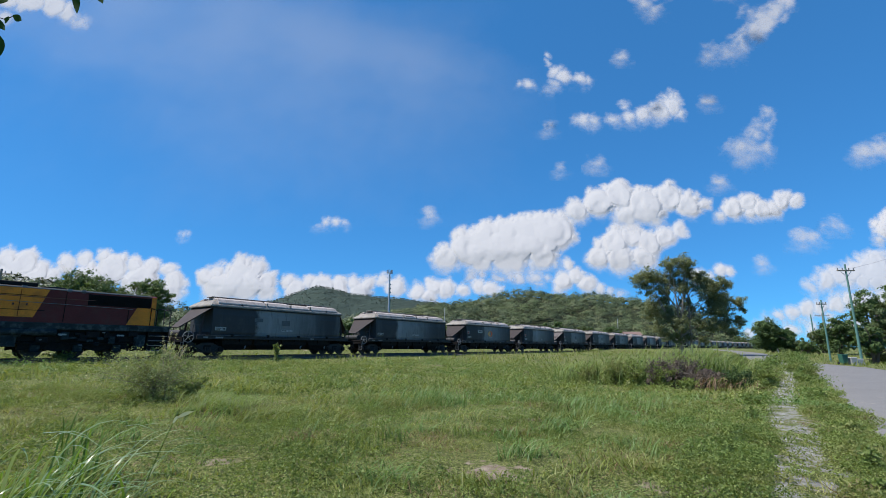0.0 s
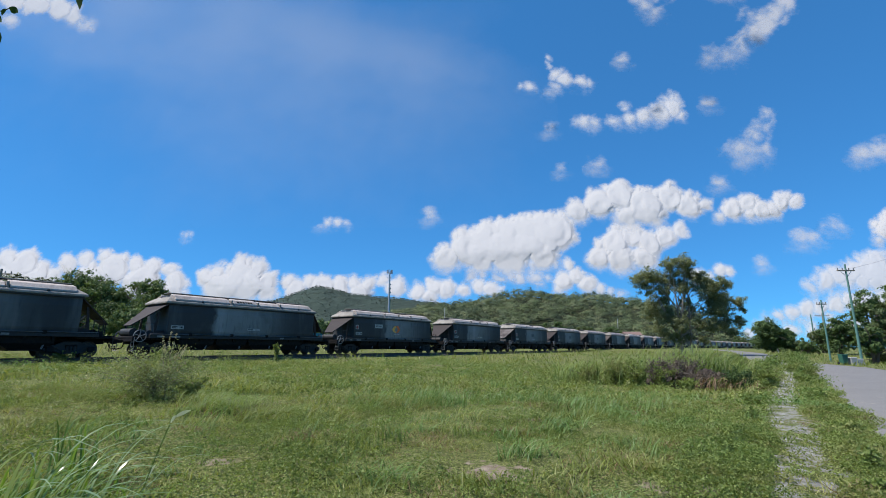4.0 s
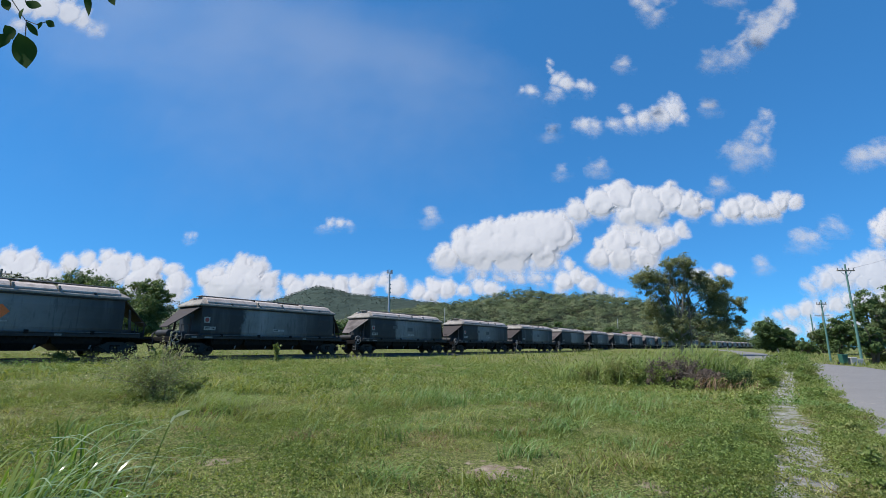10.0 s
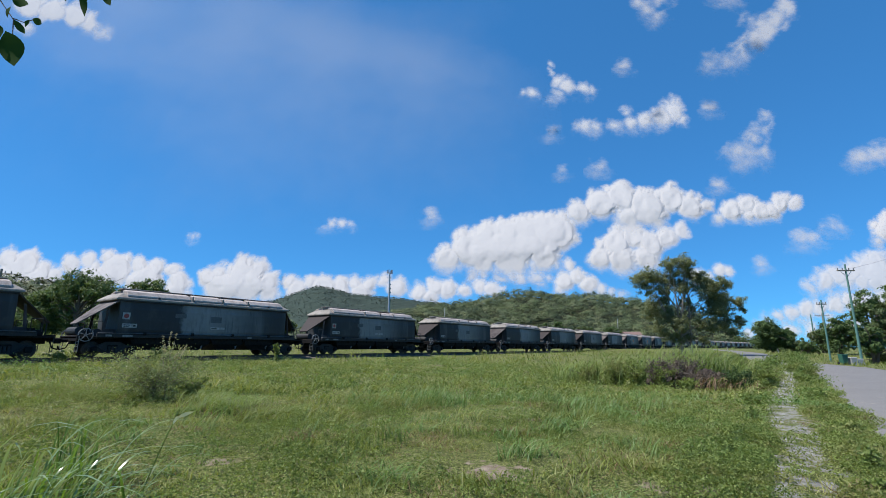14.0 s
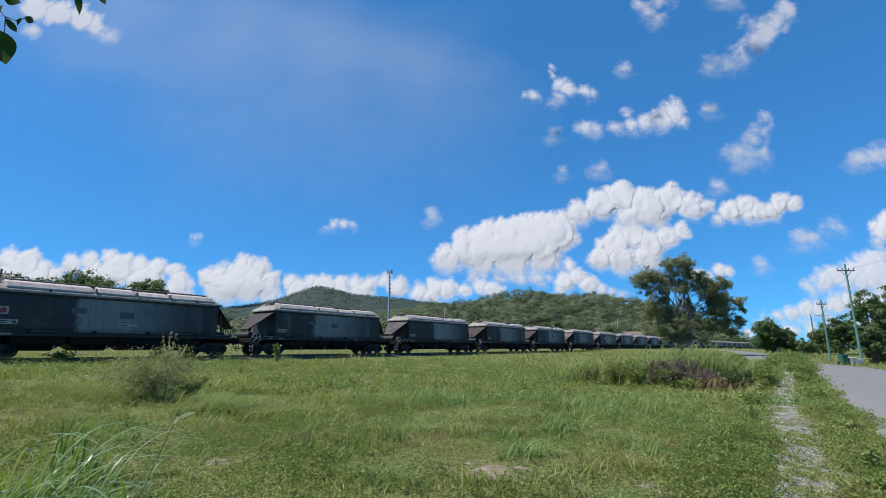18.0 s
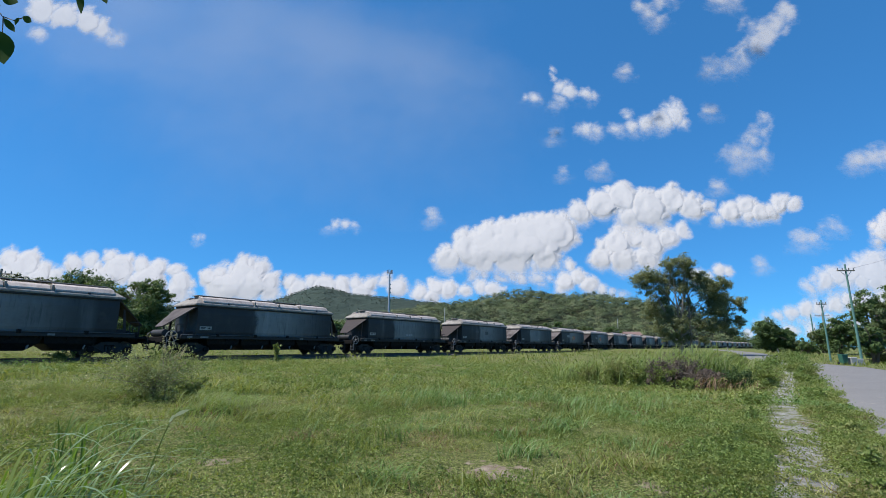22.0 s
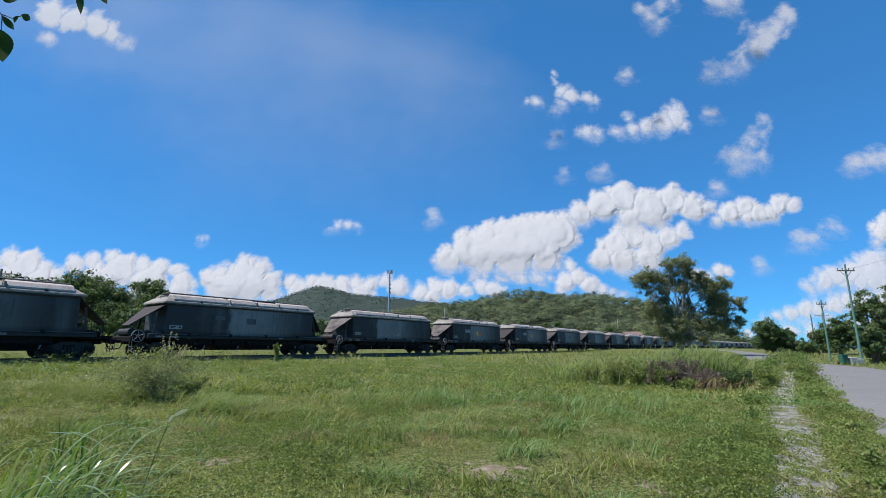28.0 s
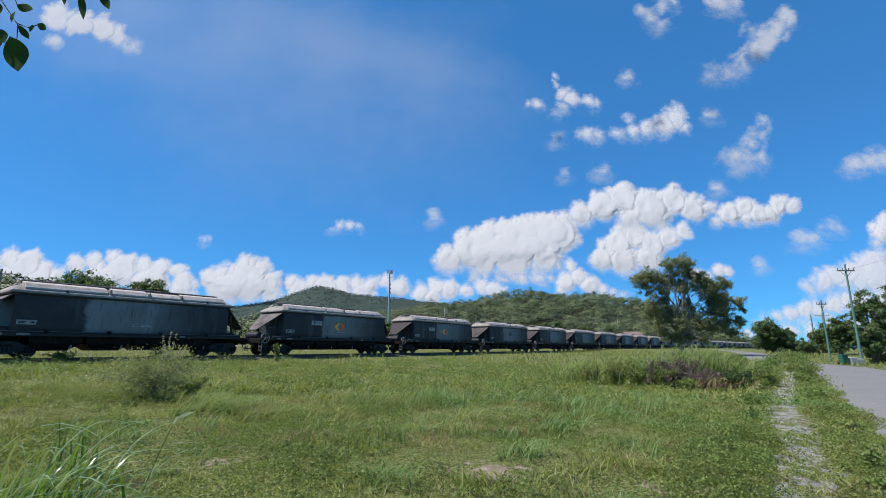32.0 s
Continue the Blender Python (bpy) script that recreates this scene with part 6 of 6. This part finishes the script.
def weeds(name, label, seed, n, y_lo, y_hi, size, mask=None):
    """Low broad-leaved weeds: small leaves held just above the ground."""
    rs = np.random.RandomState(seed)
    x, y = field_points(rs, n, y_lo, y_hi)
    k = step(0.38, 0.6, fbm(x / 1.5 + 13, y / 1.9 + 5, 3)) > rs.uniform(size=len(x))
    x, y = x[k], y[k]
    lift = size * rs.uniform(0.15, 2.4, len(x)) * (0.3 + 3.4 * step(0.46, 0.74, fbm(x / (14 * size) + 7, y / (14 * size), 3)))
    c = np.stack([x, y, ground_z(x, y) + mound_h(x, y) * 0.97 + lift], 1)
    v, f = leaves_np(rs, c, size, 0.0)
    tagged(new(name, mesh_np(name, v, f, M_WEED)), label, "weeds", kind="stuff")


weeds("weeds", "low clover-like weeds with small round leaves", 35, 340000, 4.0, 12.5, 0.029)
weeds("weeds", "leafy green weeds among the meadow grass", 36, 120000, 13, 30, 0.07)


sward("dry_grass", "dry brown grass and dead stems among the weeds", 39, 60000, 4.0, 13, 0.05, 0.009, 1.8, M_DRY, 0.5,
      lambda x, y: step(0.47, 0.64, fbm(x / 0.9 + 20, y / 0.9, 4)) + 0.8 * np.exp(-((x - 1.9) / 1.5) ** 2 - ((y - 5.0) / 0.55) ** 2))


def weed_domes(name, label, seed, count, y_lo, y_hi, leaf, each, wide, high):
    """Leafy little plants, each a low dome of leaves that shades the ground under it."""
    rs = np.random.RandomState(seed)
    x, y = field_points(rs, count * 3, y_lo, y_hi)
    k = step(0.4, 0.62, fbm(x / 1.9 + 61, y / 1.9, 3)) > rs.uniform(size=len(x))
    x, y = x[k][:count], y[k][:count]
    n = len(x)
    d = rs.normal(size=(n, each, 3))
    d /= np.linalg.norm(d, axis=2)[:, :, None]
    d[:, :, 2] = np.abs(d[:, :, 2])
    r = wide * rs.uniform(0.5, 1.5, (n, 1))
    h = high * rs.uniform(0.4, 1.5, (n, 1)) * r / wide
    q = rs.uniform(0.45, 1.0, (n, each))
    c = np.stack([x[:, None] + d[:, :, 0] * r * q, y[:, None] + d[:, :, 1] * r * q, (ground_z(x, y) + mound_h(x, y) * 0.9)[:, None] + d[:, :, 2] * h * q], 2)
    v, f = leaves_np(rs, c.reshape(-1, 3), leaf, 0.0, (d + np.array([0, 0, 0.5])).reshape(-1, 3))
    tagged(new(name, mesh_np(name, v, f, M_WEED)), label, "weeds", kind="stuff")


weed_domes("weeds", "leafy little weed plants scattered through the grass", 81, 560, 4.3, 12, 0.036, 60, 0.16, 0.17)
weed_domes("weeds", "leafy weed plants further out in the meadow", 82, 700, 12, 30, 0.08, 34, 0.34, 0.3)


def verge(name, label, seed, n, b_lo, b_hi, a_lo, a_hi, size, high):
    """Thick creeping weeds along the road edge."""
    rs = np.random.RandomState(seed)
    a = a_lo + (a_hi - a_lo) * rs.uniform(0, 1, n) ** 1.8
    b = rs.uniform(b_lo, b_hi, n)
    d = fbm(a / 0.9, b / 0.9 + 40, 3)
    edge = np.minimum(b - b_lo, b_hi - b) / (b_hi - b_lo) * 2
    k = (d > 0.47) & (d + edge * 0.25 > 0.6)
    a, b, d = a[k], b[k], d[k]
    x, y = a * SA + b * CA, a * CA - b * SA
    lift = high * (d - 0.42) * 2.6 * rs.uniform(0.05, 1.0, len(x)) ** 0.7
    v, f = leaves_np(rs, np.stack([x, y, ground_z(x, y) + lift], 1), size * (1 + a.mean() / 60), 0.0)
    tagged(new(name, mesh_np(name, v, f, M_WEED)), label, "weeds", kind="stuff")


verge("verge_weeds", "thick creeping green weeds along the road edge", 37, 60000, 0.3, 1.5, 5, 45, 0.026, 0.22)
verge("verge_weeds", "clumps of leafy weeds beside the dirt path", 38, 40000, -1.3, -0.25, 5, 45, 0.026, 0.2)


def shrub(name, label, category, x, y, w, h, n_stem, n_leaf, leaf, material, seed, stem_mat=None, spray=0.45, z=None, stem_r=0.008, leaf_from=0.05):
    rs = np.random.RandomState(seed)
    z0 = gz(x, y) if z is None else z
    root = empty(name, Matrix.Translation((x, y, z0)), label, category)
    stems, pts = [], []
    for k in range(n_stem):
        t0 = rs.uniform(0, 2 * math.pi)
        out = rs.uniform(0.1, 1.0) ** 0.7 * w / 2
        top = np.array([math.cos(t0) * out, math.sin(t0) * out, h * rs.uniform(0.55, 1.0) * (1 - 0.35 * (out / (w / 2)) ** 2)])
        t = np.linspace(0, 1, 6)[:, None]
        p = top * t * np.array([1, 1, 0]) * t + np.array([0, 0, 1.0]) * top[2] * t ** 0.8 + rs.normal(0, 0.02, (6, 3)) * t
        stems.append(tube_np(p, stem_r * (1.2 - t[:, 0]), 4))
        m = n_leaf // n_stem
        q = rs.uniform(leaf_from, 1.02, m)
        base = np.stack([np.interp(q, t[:, 0], p[:, i]) for i in range(3)], 1)
        pts.append(base + rs.normal(0, spray * 0.22 * w / 2, (m, 3)) * (1.25 - q)[:, None])
    v, f = merge_np(stems)
    tagged(part_me("branching", mesh_np("branching", v, f, stem_mat or M_DARKBARK), root), kind="stuff")
    c = np.concatenate(pts)
    c[:, 2] = np.maximum(c[:, 2], 0.02)
    v, f = leaves_np(rs, c, leaf, 0.1)
    tagged(part_me("foliage", mesh_np("foliage", v, f, material), root), kind="stuff")
    return root


shrub("bush", "scrubby olive-green bush with small pale leaves", "bush", -6.7, 11.3, 3.0, 1.25, 90, 8200, 0.044, M_BUSH, 41, M_TWIG, 0.8, None, 0.006, 0.15)
shrub("bush", "scrubby olive-green bush in the field", "bush", -6.0, 11.6, 1.0, 0.6, 18, 1500, 0.05, M_WEED, 42)
shrub("weed_stalk", "tall dry weed with feathery seed heads", "weed", -6.5, 11.4, 1.0, 1.62, 11, 430, 0.042, M_STRAW, 43, M_TWIG, 0.3, None, 0.006, 0.68)
shrub("sapling", "small green sapling beside the railway", "sapling", -10.9, 31.4, 1.0, 1.35, 9, 420, 0.16, M_WEED, 44, None, 0.6)
shrub("sapling", "low green weed clump by the ballast", "weed", -19.5, 24.5, 1.6, 0.8, 14, 500, 0.14, M_WEED, 45, None, 0.6)
shrub("sapling", "low green weed clump by the ballast", "weed", -16.0, 27.0, 1.2, 0.9, 12, 420, 0.13, M_WEED, 46, None, 0.6)
for k, (x, y, w, h) in enumerate([(10.8, 18.0, 1.1, 0.95), (11.3, 18.2, 0.9, 0.8), (7.5, 18.9, 1.7, 1.35), (8.4, 18.5, 1.3, 1.0), (6.9, 19.4, 1.8, 1.25), (6.0, 20.0, 1.8, 1.0), (13.6, 20.4, 2.0, 0.9), (14.6, 22.5, 2.4, 0.8), (15.0, 24.5, 2.6, 0.7), (17.5, 28.5, 3.0, 0.6), (20.5, 33.5, 3.0, 0.5), (12.9, 19.3, 1.4, 1.0), (10.2, 18.1, 0.9, 0.5), (9.0, 17.9, 1.0, 0.5)]):
    shrub("weed_clump", "rank green weeds growing over the soil heap" if k > 1 else "dark leafy shrub on the soil heap", "weed", x, y, w, h, 30, 1700, 0.075, M_WEED if k > 1 else M_DARKLEAF, 50 + k, None, 0.7)


for k, (x, y, w, h) in enumerate([(8.4, 18.6, 1.3, 0.85), (9.0, 18.5, 1.3, 0.95), (9.7, 18.5, 1.2, 0.8), (10.3, 18.5, 1.3, 0.75), (10.8, 18.7, 1.2, 0.7), (8.9, 18.9, 1.4, 1.45), (9.6, 18.9, 1.4, 1.3), (8.3, 18.9, 1.3, 1.25)]):
    shrub("dead_weeds", "dark withered weeds matted over the soil heap", "weed", x, y, w, h, 36, 3200, 0.055, M_LITTER, 190 + k, M_TWIG, 0.7, None, 0.004)


for k, (a, b, w, h) in enumerate([(8.4, -0.85, 0.7, 0.24), (9.4, -0.75, 0.6, 0.22), (7.6, -1.1, 0.6, 0.2), (8.6, 0.75, 0.7, 0.26), (9.6, 0.8, 0.7, 0.24), (11.5, 0.85, 0.8, 0.26), (12.5, -0.7, 0.7, 0.25), (14.5, 0.8, 0.9, 0.28), (16.0, -0.8, 0.8, 0.28), (7.2, 0.7, 0.5, 0.2), (19.0, 0.7, 1.0, 0.3), (22.0, -0.8, 1.2, 0.4), (27.0, 0.6, 1.2, 0.4), (30.0, -0.9, 1.6, 0.6), (33.0, 0.3, 1.4, 0.5), (36.0, -0.6, 1.8, 0.6), (34.0, -2.2, 2.0, 0.7), (38.0, 0.8, 2.4, 1.2), (34.0, 0.95, 2.0, 1.0), (42.0, 0.6, 2.6, 1.25), (46.0, 0.4, 2.6, 1.3), (31.0, 0.9, 1.6, 0.8), (40.0, -0.6, 2.4, 0.9)]):
    p = ab(a, b)
    shrub("broadleaf_weed", "low dark green broadleaf weed by the dirt path", "weed", p.x, p.y, w, h, 16, int(700 * w), 0.045 + 0.001 * a, M_WEED, 120 + k, None, 0.8, None, 0.004)


def clump(name, label, x, y, n, h, width, lean, spread_r, material, seed, heading=0.2, turn=0.8, droop=0.38):
    """A tuft of long arching grass blades; returns the thing."""
    rs = np.random.RandomState(seed)
    root = empty(name, Matrix.Translation((x, y, gz(x, y))), label, "grass clump", "grass clumps")
    verts, faces, cnt = [], [], 0
    for k in range(n):
        q = rs.normal(0, spread_r, 2)
        t0 = heading + rs.normal(0, turn)
        d = np.array([math.cos(t0), math.sin(t0), 0])
        s = np.array([-d[1], d[0], 0])
        hh, ll = h * rs.uniform(0.5, 1.15), h * lean * rs.uniform(0.4, 1.5)
        wdt = width * rs.uniform(0.6, 1.3)
        for i in range(11):
            t = i / 10
            c = np.array([q[0], q[1], -0.02]) + d * ll * t ** 1.7 + np.array([0, 0, 1]) * hh * ((0.62 + droop) * t - droop * t ** 3)
            ww = wdt * (1 - t ** 2.2) * 0.5 + 0.0006
            verts += [c - s * ww, c + s * ww + np.array([0, 0, ww * 0.4])]
            if i:
                j = cnt + 2 * i
                faces.append([j - 2, j - 1, j + 1, j])
        cnt += 22
    tagged(part_me("tuft", mesh_np("tuft", np.array(verts), np.array(faces), material), root), kind="stuff")
    return root


for k, (x, y, n, h) in enumerate([(9.2, 20.5, 130, 2.5), (10.2, 20.7, 130, 2.55), (11.2, 20.7, 130, 2.45), (8.2, 20.3, 120, 2.1), (7.2, 20.0, 110, 1.8), (6.2, 20.4, 110, 1.5), (12.3, 20.8, 110, 1.9), (13.6, 21.6, 80, 1.1), (5.4, 20.9, 100, 1.3), (9.9, 17.9, 60, 0.72), (10.5, 17.8, 45, 0.6)]):
    clump("tall_grass", "rank yellow-green grass around the soil heap" if k < 9 else "dry brown grass in front of the soil heap", x, y, n, h, 0.034, 0.5, 0.42, M_TALL if k < 9 else M_DRY, 140 + k)
SWAY = [clump("tall_grass", "tall arching grass with broad pale shining blades", -3.25, 3.75, 13, 1.3, 0.024, 0.75, 0.25, M_SHINY, 71, 0.1, 0.6, 0.75),
        clump("tall_grass", "tall green grass clump bending in the wind", -3.95, 5.35, 34, 1.1, 0.02, 0.3, 0.13, M_LUSH, 72, 1.2),
        clump("tall_grass", "tall arching grass with broad pale shining blades", -2.95, 3.6, 8, 0.95, 0.024, 0.8, 0.2, M_SHINY, 73, 0.2, 0.6, 0.75),
        clump("tall_grass", "dense green grass at the field edge", -3.9, 4.6, 80, 0.5, 0.02, 0.8, 0.4, M_LUSH, 74, 0.3),
        clump("tall_grass", "arching green grass at the field edge", -3.3, 4.2, 50, 0.5, 0.024, 0.8, 0.35, M_LUSH, 76, 0.2),
        clump("tall_grass", "arching grass with pale shining blades", -3.1, 4.1, 12, 0.85, 0.022, 0.8, 0.25, M_SHINY, 78, 0.2, 0.6, 0.75),
        clump("tall_grass", "thick green grass leaning at the field edge", -3.55, 4.25, 70, 0.8, 0.02, 0.7, 0.3, M_LUSH, 79, 0.2, 0.9, 0.6),
        clump("tall_grass", "arching grass with pale shining blades", -3.45, 4.3, 12, 1.05, 0.022, 0.7, 0.25, M_SHINY, 80, 0.2, 0.7, 0.7),
        clump("tall_grass", "short tuft of pale grass", -2.98, 4.75, 12, 0.48, 0.026, 0.35, 0.05, M_SHINY, 75)]
for k, (x, y, n, h) in enumerate([(-5.2, 10.6, 120, 0.42), (-4.6, 10.2, 120, 0.4), (-4.0, 9.8, 110, 0.38), (-5.6, 11.2, 110, 0.45), (-3.3, 10.3, 100, 0.34), (-4.4, 11.0, 110, 0.4), (-2.6, 10.0, 80, 0.3), (-5.0, 9.6, 80, 0.3)]):
    clump("tall_grass", "thick green grass beside the scrubby bush", x, y, n, h, 0.016, 0.8, 0.3, M_TALL if k % 2 else M_BLADE, 170 + k)
TUFTS = [("upright bright green grass tuft", M_TALL, 0.5, 0.3, [(-0.84, 7.86, 0.42), (-4.15, 16.0, 0.7), (-3.9, 15.4, 0.6), (-1.2, 7.5, 0.3), (0.2, 8.6, 0.3)]),
         ("blue-green tuft of longer grass", M_BLADE_PALE, 1.0, 0.9, [(2.3, 9.3, 0.42), (2.0, 9.0, 0.36), (1.24, 7.2, 0.4), (1.0, 7.0, 0.34), (-0.9, 6.0, 0.26), (-0.6, 5.8, 0.28), (1.75, 5.3, 0.22), (1.5, 5.2, 0.22), (5.5, 14.1, 0.5), (2.9, 11.6, 0.4), (3.6, 10.4, 0.36), (1.9, 13.0, 0.5), (0.9, 13.4, 0.5), (0.2, 12.4, 0.45), (2.9, 7.6, 0.26), (-2.2, 12.6, 0.45)]),
         ("drooping green grass tuft", M_BLADE, 1.0, 0.8, [(-3.8, 9.7, 0.5), (-3.2, 9.4, 0.45), (-4.4, 10.0, 0.5), (-2.4, 9.2, 0.36), (-3.0, 12.2, 0.5), (-5.4, 13.2, 0.55), (-4.6, 13.6, 0.5), (4.4, 12.2, 0.4), (4.9, 10.6, 0.34), (0.6, 10.2, 0.34)])]
for label, material, wide, bow, places in TUFTS:
    for k, (x, y, h) in enumerate(places):
        clump("grass_tuft", label, x, y, 46, h, 0.011 + 0.0006 * y, bow, 0.12 * wide + 0.01 * y, material, 500 + 37 * k, 0.2, 2.0)
rs = np.random.RandomState(77)
for k in range(80):
    y = 5.6 + 22 * rs.uniform() ** 1.3
    x = rs.uniform(-0.75, 0.62) * y
    if abs(to_ab(x, y)[1]) < 1.0 or to_ab(x, y)[1] > 0.3:
        continue
    clump("grass_tuft", "tuft of longer blue-green field grass" if k % 2 else "tuft of bright yellow-green field grass", x, y, 40, rs.uniform(0.12, 0.3), 0.01 + 0.0008 * y, 0.8, 0.1 + 0.01 * y, M_BLADE_PALE if k % 2 else M_BLADE, 300 + k, 0.2, 2.5)


def build_stalk():
    root = empty("weed_stalk", Matrix.Translation((-3.01, 5.05, gz(-3.01, 5.05))), "single upright grass stalk with two pale leaf blades", "weed")
    t = np.linspace(0, 1, 8)[:, None]
    v, f = tube_np(np.array([0.0, 0, 0]) * (1 - t) + np.array([0.15, 0.1, 0.72]) * t + np.array([0.05, 0, 0]) * t * t, 0.009 - 0.004 * t[:, 0], 6)
    part_me("stem", mesh_np("stem", v, f, M_TALL), root)
    for x0, z0, dx, dz in ((0.2, 0.72, 0.05, 0.07), (0.24, 0.77, 0.16, 0.07), (-0.02, 0.12, 0.1, 0.2)):
        s = np.linspace(0, 1, 6)
        vv, ff = [], []
        for i, q in enumerate(s):
            w = 0.02 * math.sin(math.pi * min(1, q * 0.9 + 0.08))
            c = np.array([x0 + dx * q, 0.1, z0 + dz * q ** 0.7])
            vv += [c + np.array([0, 0.01, -w]), c + np.array([0, -0.01, w])]
            if i:
                ff.append([2 * i - 2, 2 * i - 1, 2 * i + 1, 2 * i])
        part_me("leaf_blade", mesh_np("leaf_blade", np.array(vv), np.array(ff), M_SILVER), root)
    return root


SWAY.append(build_stalk())


# ---- overhanging sprig ----
def leaf_mesh(length, width, fold=0.15, notch=0.0, n=9):
    v, f = [], []
    for i in range(n):
        t = i / (n - 1)
        w = width * math.sin(math.pi * min(1.0, t ** 0.8 * (1 - notch) + 0.0)) * 0.5 + 0.0004
        z = -length * t
        curl = 0.06 * length * math.sin(t * 3)
        v += [(-w, fold * w + curl, z), (0, curl, z), (w, fold * w + curl, z)]
        if i:
            a = 3 * i
            f += [[a - 3, a - 2, a + 1, a], [a - 2, a - 1, a + 2, a + 1]]
    return smooth_all(mesh_np("leaf", np.array(v), np.array(f), M_SPRIG))


SPRIG_D = 1.25


SPRIGS = []


def sprig(label, u, w, leaf_list, twig_list, sway):
    """Leaves and twigs hung about the place u, w on an upright plane ahead; sway: seconds and shifts across and up in millimetres."""
    root = empty("sprig", pose(u, SPRIG_D, w), label, "branch", "overhanging sprigs")
    for (x0, z0), (x1, z1), width in leaf_list:
        d = Vector((x1 - x0, 0, z1 - z0))
        m = Matrix.Translation((x0, 0, z0)) @ d.to_track_quat("-Z", "Y").to_matrix().to_4x4() @ pose(0, 0, 0, rz=90 + random.uniform(-25, 25))
        part_me("leaf", leaf_mesh(d.length, width), root, at=m)
    for (x0, z0), (x1, z1) in twig_list:
        part("twig", rod(bmesh.new(), (x0, 0.004, z0), (x1, 0.004, z1), 0.0018, 0.0012, 6), M_DARKBARK, root)
    SPRIGS.append((root, [(t, pose(u + dx / 1000, SPRIG_D + 0.004 * math.sin(t), w + dz / 1000, ry=dx / 70)) for t, dx, dz in sway]))


sprig("dark green leafy twig hanging over the view", -1.329, 2.565,
      [((0.034, -0.145), (0.080, -0.263), 0.067), ((0.008, -0.149), (-0.016, -0.199), 0.042), ((0.034, -0.036), (0.087, -0.052), 0.029), ((0.034, -0.060), (0.032, -0.099), 0.021), ((0.054, -0.107), (0.094, -0.155), 0.019), ((0.099, -0.107), (0.092, -0.132), 0.011), ((0.109, -0.103), (0.139, -0.122), 0.021), ((-0.037, -0.024), (-0.011, -0.068), 0.026), ((-0.012, -0.118), (0.021, -0.167), 0.035)],
      [((-0.036, 0.004), (0.047, -0.103)), ((0.047, -0.103), (0.053, -0.153)), ((0.046, -0.099), (0.081, -0.113)), ((0.081, -0.113), (0.109, -0.103)), ((0.018, -0.004), (0.035, -0.040))],
      [(0, -93, 26), (1, -90, 32), (2, -90, 29), (3, -103, 48), (4, -106, 51), (5, -99, 45), (6, -94, 40), (7, -74, 29), (8, -5, 0), (9, 0, 0), (10, 16, 8), (11, -6, -3), (12, -16, 0), (13, -29, 10), (14, -32, 19), (15.5, -45, 22), (17, -51, 22), (18, -51, 19), (19, -45, 19), (20, -45, 14), (20.5, -35, 18), (21, -48, 22), (22, -61, 22), (23, -67, 30), (24, -61, 26), (25, -70, 30), (26.5, -74, 32), (28, -67, 30), (29, -61, 27), (30, -64, 26), (31, -32, 10), (31.5, -40, 6), (32, -13, 0)])
sprig("dark narrow leaves hanging from an overhead twig", -1.109, 2.605,
      [((0.002, -0.032), (0.029, -0.128), 0.021), ((0.062, -0.028), (0.103, -0.092), 0.027), ((-0.051, -0.028), (-0.036, -0.076), 0.014)],
      [((-0.087, 0.000), (0.005, -0.034)), ((0.005, -0.034), (0.065, -0.028))],
      [(0, -37, 18), (1, -34, 24), (2, -34, 24), (3, -32, 30), (6, -29, 34), (7, -26, 16), (8, 3, -3), (9, 0, 0), (10, 3, 10), (11, -5, 0), (12, -8, 2), (13, -16, 8), (14, -16, 14), (17, -19, 13), (18, -26, 13), (19, -21, 13), (20, -24, 13), (22, -24, 18), (23, -29, 24), (24, -26, 19), (25, -27, 21), (28, -26, 18), (30, -26, 14), (31, -18, 5), (31.5, -21, 5), (32, -16, 0)])


# ---- what moves ----
def motions():
    quarter = [k * 0.5 for k in range(65)]
    for k, wagon in enumerate(WAGONS):
        walk(wagon, [(t, on_track(S0 + k * PITCH - travelled(t))) for t in quarter])
    walk(LOCO, [(t, on_track(LOCO_S - travelled(t))) for t in quarter])
    ticks = [k / 10 for k in range(321)]
    for k, wagon in enumerate(WAGONS[:17] + [LOCO]):
        for ob in wagon.children_recursive:
            if ob.name.startswith("wheelset"):
                x, y, z = ob.matrix_basis.translation
                walk(ob, [(t, pose(x, y, z, ry=-math.degrees(travelled(t) / z) - 40 * k)) for t in ticks])
    car_rows = []
    for t in quarter:
        s = 27.4 + 16.0 * (t - 3.0)
        p = ab(s, -54.0 + float(bend(s)))
        car_rows.append((t, Matrix.Translation((p.x, p.y, gz(p.x, p.y))) @ pose(0, 0, 0, rz=HEADING)))
    walk(CAR, car_rows)
    for ob in CAR_WHEELS:
        x, y, z = ob.matrix_basis.translation
        walk(ob, [(k / 30, pose(x, y, z, ry=math.degrees(16.0 * k / 30 / 0.32))) for k in range(0, 961)])
    for ob, x, y, z, dx, dz in CLOUDS:
        walk(ob, [(0, pose(x, y, z)), (32, pose(x + dx, y, z + dz))])
    for k, ob in enumerate(SWAY):
        x, y, z = ob.matrix_basis.translation
        walk(ob, [(t, pose(x, y, z, ry=3.2 * math.sin(2.1 * t + k) + 1.6 * math.sin(5.3 * t + 2 * k), rx=1.5 * math.sin(3.1 * t + k))) for t in [q * 0.25 for q in range(129)]])
    for ob, rows in SPRIGS:
        walk(ob, rows)


motions()
